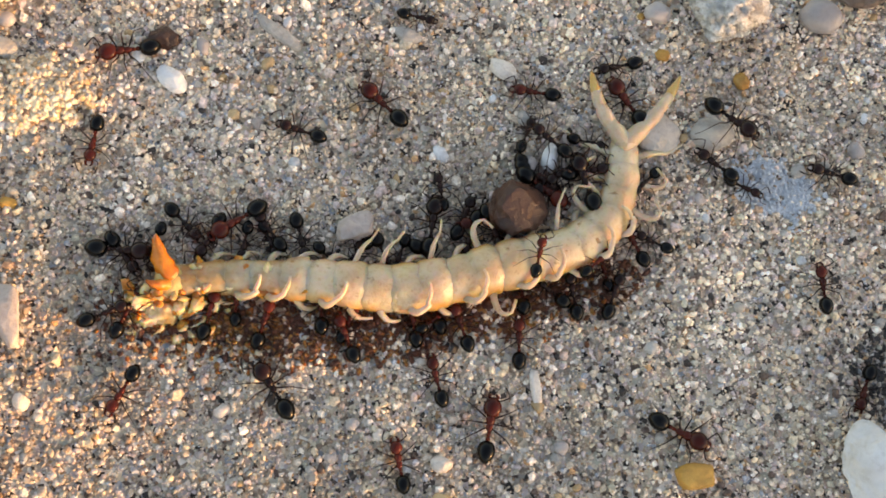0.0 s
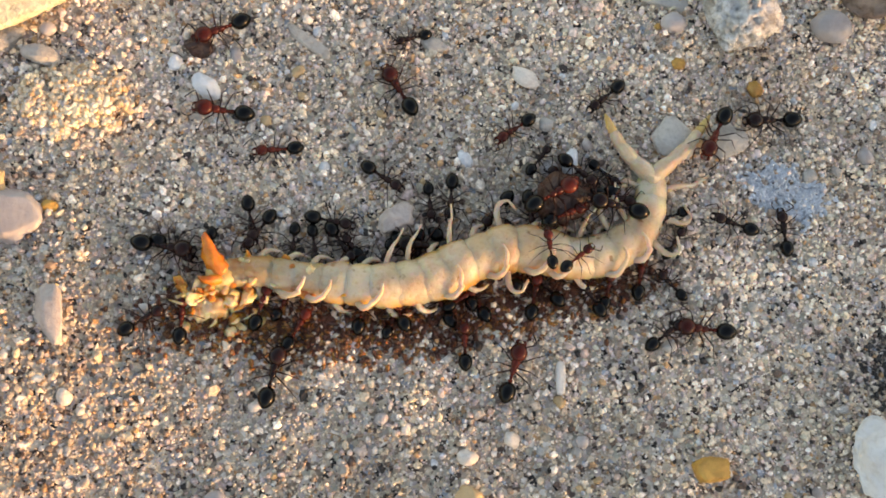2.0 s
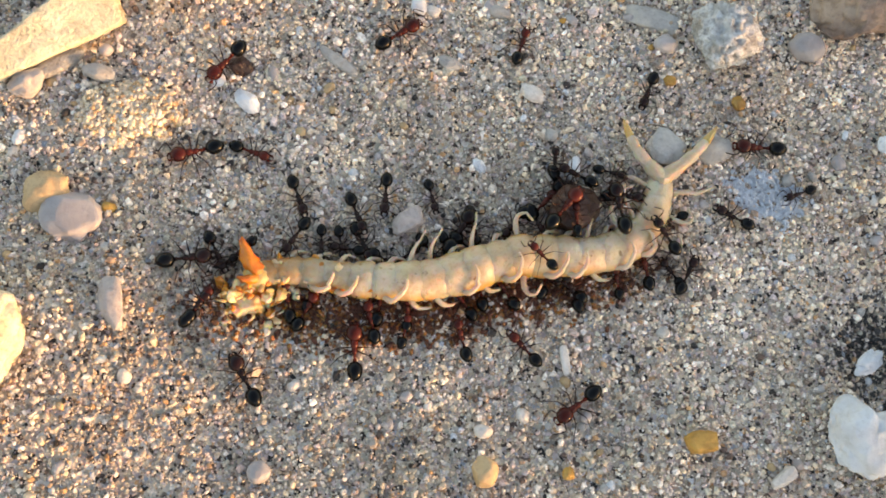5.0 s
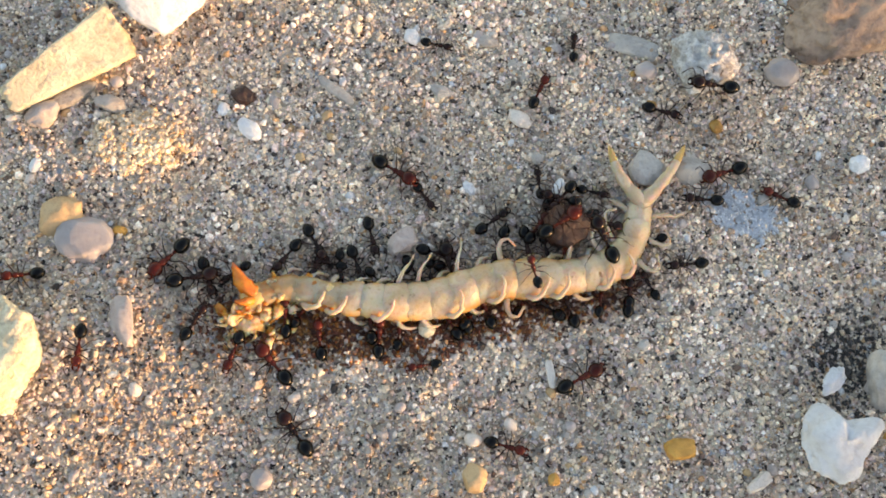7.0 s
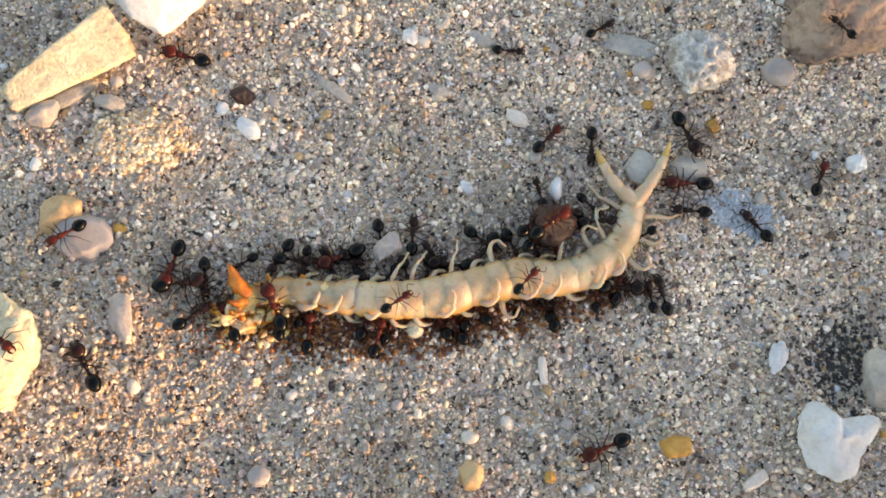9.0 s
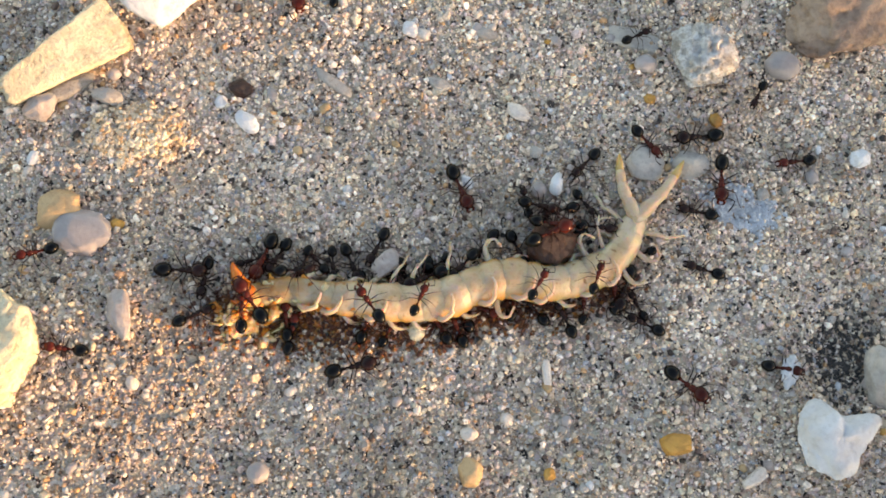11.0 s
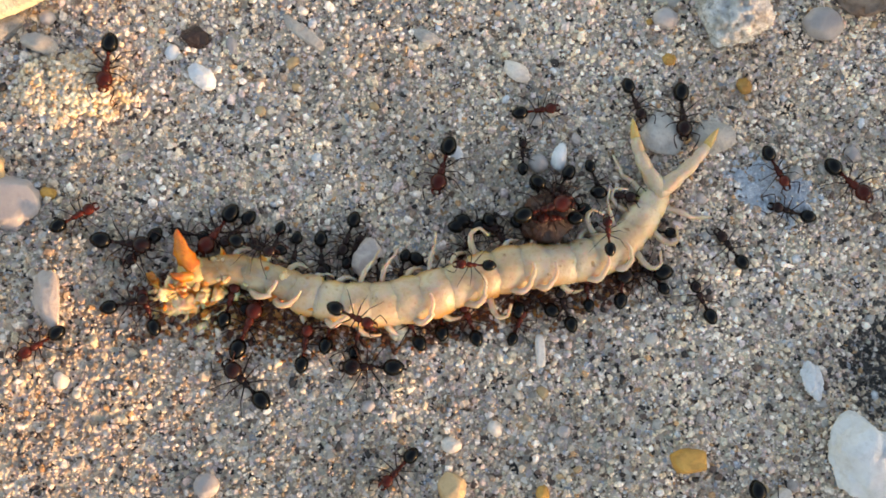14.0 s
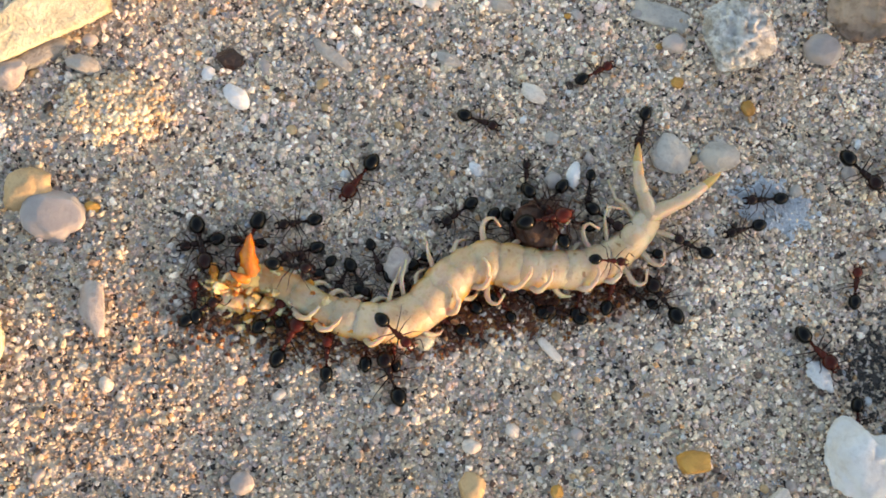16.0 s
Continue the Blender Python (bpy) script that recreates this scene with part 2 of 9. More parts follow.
PALE = stone_material("pale_crust", (0.66, 0.72, 0.80), (0.52, 0.57, 0.63), None, 0.55, 500, 0.8, 0.3)
SHELL = stone_material("shell_chip", (0.74, 0.66, 0.58), (0.60, 0.52, 0.45), None, 0.5, 420, 0.3, 0.2)
HOLLOW_SHADE = stone_material("dark_crumb", (0.15, 0.13, 0.118), (0.05, 0.045, 0.042), None, 0.9, 500, 1.0)
CUTICLE = flesh_material("pale_cuticle", (0.69, 0.53, 0.37), (0.55, 0.375, 0.22), 240.0, 0.26, 0.0032, (0.48, 0.41, 0.31), (0.62, 0.31, 0.09),
                         ((0.47, 0.29, 0.14), (0.42, 0.16, 0.035), (0.33, 0.25, 0.16)))
LIMB = flesh_material("leg_cuticle", (0.60, 0.49, 0.37), (0.50, 0.37, 0.24), 500, 0.3, 0.0008)
CLAW = flesh_material("yellow_cuticle", (0.58, 0.40, 0.15), (0.50, 0.32, 0.09), 500, 0.3, 0.0006)
ORANGE = flesh_material("orange_fang_cuticle", (0.80, 0.28, 0.02), (0.36, 0.08, 0.01), 420, 0.22, 0.0006)
AMBER_FLAKE = flesh_material("amber_flakes", (0.70, 0.27, 0.03), (0.38, 0.11, 0.015), 900, 0.3, 0.0008)
TISSUE = flesh_material("torn_tissue", (0.86, 0.63, 0.39), (0.66, 0.34, 0.10), 600, 0.35, 0.0009)
AMBER = flesh_material("amber_shreds", (0.44, 0.19, 0.045), (0.20, 0.07, 0.02), 1500, 0.35, 0.0004)
# dark red of crumbs that stand in for the shaded, reddish sand
MAROON = stone_material("red_shade_crumb", (0.15, 0.042, 0.016), (0.045, 0.012, 0.007), (0.26, 0.10, 0.03), 0.4, 700, 0.6)
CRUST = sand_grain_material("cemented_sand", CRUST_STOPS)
SUTURE = flesh_material("suture_membrane", (0.50, 0.36, 0.21), (0.42, 0.27, 0.14), 500, 0.4, 0.0006)
ANT_BLACK = chitin_material("black_chitin", (0.001, 0.001, 0.0013), (0.003, 0.0025, 0.003), 0.24)
ANT_RED = chitin_material("red_brown_chitin", (0.045, 0.007, 0.0045), (0.135, 0.020, 0.009), 0.20)
ANT_DARK = chitin_material("dark_brown_chitin", (0.010, 0.0045, 0.004), (0.034, 0.010, 0.007), 0.22)
ANT_LEG = chitin_material("leg_chitin", (0.014, 0.005, 0.004), (0.05, 0.014, 0.008), 0.3)

# ---- helpers for meshes; all shapes are drawn in millimetres ----


def link_mesh(name, bm, mat, smooth=True):
    me = bpy.data.meshes.new(name)
    for v in bm.verts:
        v.co *= MM
    for f in bm.faces:
        f.smooth = smooth
    bm.to_mesh(me)
    bm.free()
    me.materials.append(mat)
    return me


def part(name, bm, mat, parent, label="", m=None, smooth=True):
    """One mesh object under a thing or under a part; bm may be a mesh already made."""
    me = bm if isinstance(bm, bpy.types.Mesh) else link_mesh(name, bm, mat, smooth)
    ob = new(name, me)
    ob.parent = parent
    if m is not None:
        ob.matrix_basis = m
    if label:
        ob["label"] = label
    return ob


def at(x, y, z, rx=0, ry=0, rz=0):
    return pose(x * MM, y * MM, z * MM, rx, ry, rz)


def ball(bm, c, r, u=14, v=10, turn=None, tweak=None):
    """An ellipsoid added to bm; tweak(p) reshapes the unit sphere."""
    got = bmesh.ops.create_uvsphere(bm, u_segments=u, v_segments=v, radius=1.0)["verts"]
    for w in got:
        p = w.co.copy()
        if tweak:
            p = tweak(p)
        p = Vector((p.x * r[0], p.y * r[1], p.z * r[2]))
        if turn is not None:
            p = turn @ p
        w.co = p + Vector(c)
    return got


def lump_cloud(name, lumps, mat, smooth=True):
    """One mesh of many small lumps, each given by centre, radii, turn and a seed for its unevenness."""
    bm = bmesh.new()
    bmesh.ops.create_uvsphere(bm, u_segments=7, v_segments=5, radius=1.0)
    bm.verts.index_update()
    unit, polys = [v.co.copy() for v in bm.verts], [[v.index for v in f.verts] for f in bm.faces]
    bm.free()
    verts, faces = [], []
    for c, r, turn, seed in lumps:
        base = len(verts)
        for p in unit:
            q = p * (1 + 0.5 * noise.noise(p * 2 + Vector((seed, seed * 0.7, 0))))
            verts.append((turn @ Vector((q.x * r[0], q.y * r[1], q.z * r[2])) + Vector(c)) * MM)
        faces += [[base + i for i in f] for f in polys]
    me = bpy.data.meshes.new(name)
    me.from_pydata(verts, [], faces)
    me.polygons.foreach_set("use_smooth", [smooth] * len(faces))
    me.materials.append(mat)
    return me


def tube(bm, pts, radii, sides=7):
    """A tapered tube along a line of points."""
    rings = []
    pts = [Vector(p) for p in pts]
    for i, p in enumerate(pts):
        d = (pts[min(i + 1, len(pts) - 1)] - pts[max(i - 1, 0)]).normalized()
        a = d.cross(Vector((0, 0, 1)))
        if a.length < 0.05:
            a = d.cross(Vector((0, 1, 0)))
        a.normalize()
        b = d.cross(a)
        rings.append([bm.verts.new(p + (a * math.cos(k * math.tau / sides) + b * math.sin(k * math.tau / sides)) * radii[i]) for k in range(sides)])
    for q, w in zip(rings, rings[1:]):
        for k in range(sides):
            bm.faces.new((q[k], q[(k + 1) % sides], w[(k + 1) % sides], w[k]))
    bm.faces.new(rings[0][::-1])
    bm.faces.new(rings[-1])


def arc(p0, p1, p2, n=8):
    """Points of a bent line from p0 to p2, drawn towards p1."""
    p0, p1, p2 = Vector(p0), Vector(p1), Vector(p2)
    return [p0 * (1 - s) ** 2 + p1 * 2 * s * (1 - s) + p2 * s * s for s in (i / (n - 1) for i in range(n))]


# ---- ground ----


def bell(x, y, cx, cy, rx, ry, turn=0.0):
    c, s = math.cos(radians(turn)), math.sin(radians(turn))
    u, v = (x - cx) * c + (y - cy) * s, -(x - cx) * s + (y - cy) * c
    return math.exp(-(u / rx) ** 2 - (v / ry) ** 2)


def relief(x, y):
    """Height of the sand in millimetres."""
    fade = math.exp(-((x / 140) ** 2 + (y / 120) ** 2))
    h = 0.9 * noise.noise((x * 0.045, y * 0.045, 1.7)) + 0.45 * noise.noise((x * 0.16, y * 0.16, 4.2)) + 0.22 * noise.noise((x * 0.5, y * 0.5, 8.0))
    h += 0.85 * math.exp(-(((x + 35.4) / 6.2) ** 2 + ((y - 12.2) / 4.0) ** 2) ** 2)          # crusted hump of sand
    h += 4.2 * bell(x, y, -42.0, -14.5, 14.0, 11.5)        # bank that catches the low sun
    h += 0.9 * bell(x, y, -50.0, 30.0, 22.0, 16.0)
    h += 1.0 * bell(x, y, 42.0, 34.0, 22.0, 12.0)
    h -= 3.6 * bell(x, y, 49.5, -11.4, 4.6, 5.0)          # small dark hollow
    h -= 0.7 * bell(x, y, 2.0, -3.0, 30.0, 7.0)           # trampled strip under the prey
    s, u = x * 0.883 - y * 0.469, x * 0.469 + y * 0.883
    shade_ridge = (10.3 + 1.6 * min(1.0, max(0.0, (u + 14) / 16)) - 2.4 * min(1.0, max(0.0, (-12 - u) / 16)) + 1.3 * noise.noise((u * 0.05, 2.0, 7.0)) + 0.6 * noise.noise((u * 0.14, 5.0, 7.0))) * math.exp(-((s - 112) / 24) ** 2 - (u / 420) ** 2)   # unseen rise of sand added out of view to shade the flat
    far = 60.0 * noise.noise((x * 0.0009, y * 0.0009, 3.0)) * (1 - math.exp(-(x * x + y * y) / 9e5))
    return h * fade + shade_ridge + min(far, 30.0)


def spread(inner, step, outer, growth):
    xs = list(np.arange(0, inner + step / 2, step))
    s = step
    while xs[-1] < outer:
        s *= growth
        xs.append(xs[-1] + s)
    return [-x for x in xs[:0:-1]] + xs


def build_ground():
    xs, ys = spread(68, 1.0, 300000, 1.18), spread(48, 1.0, 300000, 1.18)
    verts = [(x * MM, y * MM, relief(x, y) * MM) for y in ys for x in xs]
    w = len(xs)
    faces = [(j * w + i, j * w + i + 1, (j + 1) * w + i + 1, (j + 1) * w + i) for j in range(len(ys) - 1) for i in range(w - 1)]
    me = bpy.data.meshes.new("ground")
    me.from_pydata(verts, [], faces)
    me.polygons.foreach_set("use_smooth", [True] * len(faces))
    me.materials.append(SHEET)
    tagged(new("ground", me), "coarse grey and beige beach sand in low evening sun", "ground", kind="structure")


def crystal(rng):
    bm = bmesh.new()
    bmesh.ops.create_icosphere(bm, subdivisions=1, radius=1.0)
    for v in bm.verts:
        v.co *= rng.uniform(0.62, 1.24)
    bm.verts.index_update()
    out = np.array([v.co[:] for v in bm.verts]), np.array([[v.index for v in f.verts] for f in bm.faces])
    bm.free()
    return out


def height_grid(area, step=0.5):
    xs, ys = np.arange(area[0] - 1, area[1] + 2, step), np.arange(area[2] - 1, area[3] + 2, step)
    return np.array([[relief(x, y) for x in xs] for y in ys]), area[0] - 1, area[2] - 1, step


def heights(grid, x, y):
    h, x0, y0, step = grid
    u, v = (x - x0) / step, (y - y0) / step
    i, j = u.astype(int), v.astype(int)
    f, g = u - i, v - j
    return h[j, i] * (1 - f) * (1 - g) + h[j, i + 1] * f * (1 - g) + h[j + 1, i] * (1 - f) * g + h[j + 1, i + 1] * f * g


def scatter_grains(name, count, area, grid, sizes, seed, label, low=-0.1, high=0.42, rounded=0.15):
    """Thousands of small angular grains strewn over the sand, joined into one mesh."""
    rng, gen = random.Random(seed), np.random.default_rng(seed)
    shapes = [crystal(rng) for _ in range(16)]
    tris = shapes[0][1]
    unit = np.array([v for v, _f in shapes])[gen.integers(0, 16, count)]
    size = np.minimum(sizes[1], sizes[0] + gen.exponential(sizes[2], count))
    x, y = gen.uniform(area[0], area[1], count), gen.uniform(area[2], area[3], count)
    shape = np.stack([np.ones(count), gen.uniform(0.62, 1.0, count), gen.uniform(0.5, 0.9, count)], 1)
    q = gen.normal(size=(count, 4))
    q /= np.linalg.norm(q, axis=1)[:, None]
    w, a, b, c = q.T
    turn = np.stack([1 - 2 * (b * b + c * c), 2 * (a * b - c * w), 2 * (a * c + b * w), 2 * (a * b + c * w), 1 - 2 * (a * a + c * c), 2 * (b * c - a * w),
                     2 * (a * c - b * w), 2 * (b * c + a * w), 1 - 2 * (a * a + b * b)], 1).reshape(-1, 3, 3)
    p = np.einsum("nij,nkj->nki", turn, unit * shape[:, None, :]) * (size / 2)[:, None, None]
    p += np.stack([x, y, heights(grid, x, y) + size * gen.uniform(low, high, count)], 1)[:, None, :]
    n = unit.shape[1]
    faces = (tris[None] + (np.arange(count) * n)[:, None, None]).reshape(-1, 3)
    verts = p.reshape(-1, 3) * MM
    me = bpy.data.meshes.new(name)
    me.vertices.add(len(verts))
    me.vertices.foreach_set("co", verts.astype(np.float32).ravel())
    me.loops.add(faces.size)
    me.loops.foreach_set("vertex_index", faces.astype(np.int32).ravel())
    me.polygons.add(len(faces))
    me.polygons.foreach_set("loop_start", np.arange(0, faces.size, 3, dtype=np.int32))
    me.polygons.foreach_set("use_smooth", np.repeat(gen.random(count) < rounded, len(tris)))
    me.update(calc_edges=True)
    me.materials.append(GRAIN)
    tagged(new(name, me), label, "sand", kind="stuff")


build_ground()
STREWN = (-57, 60, -32, 39)
GRID = height_grid(STREWN)
scatter_grains("sand_grains", 112000, STREWN, GRID, (0.20, 0.90, 0.145), 3, "loose coarse sand grains of quartz, shell and dark rock")
scatter_grains("grit", 5200, STREWN, GRID, (0.62, 1.5, 0.19), 8, "larger grit of shell and rock among the sand", -0.1, 0.3)

# ---- stones ----
PERCHES = []


def rock_mesh(name, rx, ry, rz, mat, seed, lump=0.22, cuts=0, level=4, boxy=0.0, plan=None, taper=0.0, dent=None, pits=0.0):
    rng = random.Random(seed)
    bm = bmesh.new()
    bmesh.ops.create_icosphere(bm, subdivisions=level, radius=1.0)
    planes = [(Vector((rng.gauss(0, 1), rng.gauss(0, 1), rng.gauss(0, 0.8))).normalized(), rng.uniform(0.66, 0.86)) for _ in range(cuts)]
    off = Vector((seed * 3.1, seed * 1.7, seed * 0.9))
    for v in bm.verts:
        p = v.co.copy()
        if boxy:
            k = max(abs(p.x), abs(p.y), abs(p.z))
            p = p * (1 - boxy + boxy * 0.82 / k)
        q = p * (1 + lump * noise.noise(p * 1.3 + off) + lump * 0.4 * noise.noise(p * 3.4 + off) + lump * 0.14 * noise.noise(p * 9 + off))
        for nrm, d in planes:
            e = q.dot(nrm) - d
            if e > 0:
                q -= nrm * e * 0.9
        if plan:
            a = math.degrees(math.atan2(q.y, q.x)) % 360
            loop = [(plan[-1][0] - 360, plan[-1][1])] + plan + [(plan[0][0] + 360, plan[0][1])]
            for (a0, k0), (a1, k1) in zip(loop, loop[1:]):
                if a0 <= a <= a1:
                    f = (a - a0) / (a1 - a0)
                    k = k0 + (k1 - k0) * (3 * f * f - 2 * f ** 3)
                    q.x, q.y = q.x * k, q.y * k
                    q.z *= 0.55 + 0.45 * k
                    break
        q.y *= 1 + taper * q.x
        if dent and q.z > 0:
            q.z -= dent[3] * math.exp(-((q.x - dent[0]) / dent[2]) ** 2 - ((q.y - dent[1]) / dent[2]) ** 2)
        if pits:
            q *= 1 - pits * max(0.0, noise.noise(p * 5.5 + off) - 0.12) - pits * 0.6 * max(0.0, noise.noise(p * 11 + off) - 0.1)
        v.co = Vector((q.x * rx, q.y * ry, q.z * rz))
    return link_mesh(name, bm, mat)


def stone(name, x, y, rx, ry, rz, mat, label, seed, turn=0.0, tilt=(0, 0), lump=0.22, cuts=0, level=4, boxy=0.0, sink=0.35, group="", category="stone", plan=None, taper=0.0, dent=None, pits=0.0):
    ob = new(name, rock_mesh(name, rx, ry, rz, mat, seed, lump, cuts, level, boxy, plan, taper, dent, pits))
    z = relief(x, y) + rz * (1 - sink) * 0.9
    ob.matrix_basis = at(x, y, z, tilt[0], tilt[1], turn)
    PERCHES.append((x, y, rx, ry, turn, z + rz * 0.95))
    return tagged(ob, label, category, group)


stone("limestone_slab", -44.3, 20.9, 9.3, 3.1, 1.9, CREAM, "oblong cream limestone slab catching warm sun", 3, 37, (23, -3), 0.10, 1, 5, 0.9, 0.15, taper=0.42, pits=0.08)
# grey colour stands in for the shade along the slab's lower edge
stone("crust_lump", -43.6, 17.6, 3.3, 1.2, 0.9, SHADED_CRUST, "dusty grey lump of crusted sand against the slab", 86, 33, (0, 0), 0.3, 0, 4, 0.2, 0.6)
stone("white_stone", -34.5, 31.4, 5.7, 5.7, 5.0, SHADE_BLUE, "tall white limestone, one side in bluish shade", 5, 50, (-30, 0), 0.16, 1, 5, 0.62, 0.3)
stone("tan_pebble", -43.1, 3.0, 2.64, 2.24, 1.44, TAN, "smooth tan oval pebble beside a quartz disc", 7, 60, (0, 0), 0.22, 4)
stone("quartz_pebble", -40.2, 0.4, 3.12, 2.96, 1.28, QUARTZ, "flat round milky quartz pebble", 8, 0, (0, 0), 0.2, 3)
stone("cream_boulder", -48.4, -14.2, 5.7, 7.2, 4.0, CREAM, "large rounded cream stone with a pitted hollow", 9, -8, (0, 0), 0.15, 0, 5, 0.3, dent=(-0.1, 0.3, 0.5, 0.6), pits=0.3)
stone("pink_stone", -34.6, -9.5, 1.5, 2.85, 0.95, PINK, "elongated pinkish grey stone in sunlit sand", 11, 10, (0, 0), 0.2, 5, 4, 0.0, 0.5)
stone("shell_stone", 32.4, 25.2, 3.9, 4.1, 2.9, POROUS, "rounded white porous stone with small pits", 13, 15, (0, 0), 0.2, 0, 5, 0.1, pits=0.55)
stone("round_pebble", 42.8, 24.7, 2.25, 1.80, 1.44, QUARTZ, "rounded greyish white pebble", 15, -10, (0, 0), 0.15)
stone("round_pebble", 25.5, 24.2, 1.35, 1.12, 0.90, QUARTZ, "small rounded white pebble", 16, 0, (0, 0), 0.15)
stone("brown_stone", 52.6, 32.9, 9.9, 6.3, 3.4, TAWNY, "large rough brown stone at the edge of the sand", 17, 20, (0, 0), 0.34, 5, 5, 0.3, pits=0.25)
stone("ochre_stone", 26.0, 19.7, 0.75, 0.7, 0.5, OCHRE, "small orange stone lying in sand", 84, 0, (0, 0), 0.25, 3, 3)
HEART = [(20, 1.36), (60, 0.80), (110, 1.20), (165, 1.20), (215, 1.0), (270, 1.14), (326, 0.92)]
stone("heart_stone", 45.4, -20.9, 3.72, 3.80, 2.6, WHITE, "smooth white heart-shaped stone with two lobes", 19, 0, (0, 0), 0.24, 0, 5, 0.0, plan=HEART)
stone("pitted_stone", 53.3, -13.7, 3.0, 4.3, 2.6, GREY, "greyish green pitted stone", 23, 0, (0, 0), 0.2, 3, 5, 0.2)
stone("ochre_stone", 27.5, -22.0, 1.94, 1.44, 1.35, OCHRE, "ochre yellow angular stone", 25, 0, (0, 0), 0.2, 6, 4, 0.6)
stone("shell_rod", 36.6, -25.5, 1.89, 0.81, 0.81, SHELL, "short pinkish shell rod in the sand", 27, 38, (0, 0), 0.08, 1, 4, 0.75)
stone("white_chip", 51.8, 13.0, 1.35, 1.17, 0.99, WHITE, "small bright white angular chip", 29, 20, (0, 0), 0.2, 5)
stone("white_chip", -22.6, 14.7, 1.71, 1.03, 0.99, WHITE, "oblong white pebble tilted in the sand", 31, -40, (0, 0), 0.14, 2)
stone("flat_pebble", 9.8, 17.5, 1.71, 0.95, 0.63, SHELL, "flat greyish oval pebble", 33, -30, (0, 0), 0.12, 2)
stone("bone_stick", -12.9, 20.4, 3.2, 0.72, 0.54, GREY, "pale weathered stick half buried in sand", 35, -35, (0, 0), 0.10, 1, 4, 0.3, 0.5)
stone("flat_pebble", 0.1, 20.7, 1.53, 0.85, 0.63, GREY, "flat pale grey pebble", 37, -20, (0, 0), 0.15, 3)
stone("round_pebble", -18.7, -26.1, 1.22, 1.17, 0.90, QUARTZ, "small round whitish pebble", 39, 0, (0, 0), 0.10)
stone("tan_pebble", 4.5, -25.6, 1.52, 1.68, 1.20, TAN, "angular tan pebble half sunk in sand", 41, 0, (0, 0), 0.2, 4)
stone("ochre_stone", 13.4, -25.5, 0.72, 0.72, 0.54, OCHRE, "tiny ochre pebble lying in sand", 43, 0, (0, 0), 0.2, 3, 3)
stone("round_pebble", 4.4, -21.3, 0.99, 0.85, 0.72, SHELL, "small creamy white pebble", 45, 0, (0, 0), 0.15, 2, 3)
stone("round_pebble", 15.4, -19.6, 0.68, 0.63, 0.54, QUARTZ, "small round whitish pebble", 47, 0, (0, 0), 0.1, 0, 3)
stone("lumpy_pebble", 25.2, 11.2, 2.25, 2.34, 0.95, GREY, "pale lumpy pebble between the tail legs", 49, 30, (0, 0), 0.24, 4, sink=0.5)
stone("lumpy_pebble", 30.7, 11.3, 2.16, 1.98, 1.1, GREY, "pale grey rounded pebble beside the tail legs", 51, 0, (0, 0), 0.2, 3, sink=0.45)
stone("round_pebble", 12.3, 7.5, 0.99, 0.99, 0.81, QUARTZ, "small whitish pebble beside a brown stone", 53, 0, (0, 0), 0.12, 0, 3)
stone("white_chip", 14.4, 8.1, 0.81, 1.62, 0.81, WHITE, "small white pointed chip beside a brown stone", 55, -15, (0, 0), 0.15, 4, 3)
LOOT = stone("red_brown_stone", 14.9, 3.6, 2.8, 2.5, 2.2, BROWN, "rough reddish brown stone against the centipede", 57, 10, (0, 0), 0.26, 2, 5, 0.0)
PERCHES.pop()
DRAGGED = stone("pale_stone", -4.7, 1.3, 2.1, 1.3, 1.2, PINK, "pale angular stone beside the centipede", 61, 15, (0, 0), 0.34, 6, 4, 0.4)
PERCHES.pop()
LUMP = stone("cream_lump", -1.7, -9.0, 1.05, 1.1, 0.95, CREAM, "small cream lump dragged along with the centipede", 63, 0, (0, 0), 0.24, 3, 3)
PERCHES.pop()
stone("rust_pebble", -23.8, 18.9, 1.53, 1.08, 0.90, BROWN, "dark rust coloured pebble", 65, -15, (0, 0), 0.25, 3)
stone("ochre_stone", -36.4, 1.4, 0.81, 0.63, 0.45, OCHRE, "tiny ochre chip lying in sand", 67, 0, (0, 0), 0.2, 3, 3)
stone("white_chip", -3.6, 27.7, 0.99, 1.17, 0.72, WHITE, "small white angular chip", 69, 20, (0, 0), 0.2, 4, 3)
stone("flat_pebble", 5.9, 27.6, 1.44, 0.81, 0.63, GREY, "flat pale grey pebble", 71, -20, (0, 0), 0.2, 3, 3)
stone("oblong_pebble", -39.0, 16.7, 1.89, 1.08, 0.99, GREY, "oblong grey pebble below the slab", 73, -10, (0, 0), 0.15, 2)
stone("lumpy_pebble", -46.5, 15.0, 1.98, 1.44, 1.26, PINK, "crusted lump below the slab", 75, 20, (0, 0), 0.3, 2)
stone("round_pebble", -38.6, 19.7, 0.81, 0.77, 0.63, QUARTZ, "small rounded pebble below the slab", 77, 0, (0, 0), 0.12, 0, 3)
stone("round_pebble", 45.8, 10.6, 0.90, 0.99, 0.72, QUARTZ, "small milky pebble lying in sand", 79, 0, (0, 0), 0.15, 2, 3)
stone("ochre_stone", 34.0, 17.2, 0.90, 0.90, 0.63, OCHRE, "small orange stone lying in sand", 81, 0, (0, 0), 0.25, 3, 3)
stone("flat_stone", 24.1, 27.7, 4.14, 1.53, 0.7, GREY, "long flat pale grey stone", 83, -18, (0, 0), 0.3, 2, 4, 0.2, 1.0)
CHIP = stone("wood_chip", 13.2, -13.9, 1.9, 0.56, 0.4, SHELL, "slim pale chip dragged across the sand", 91, 90, (0, 0), 0.08, 2, 3, 0.5)
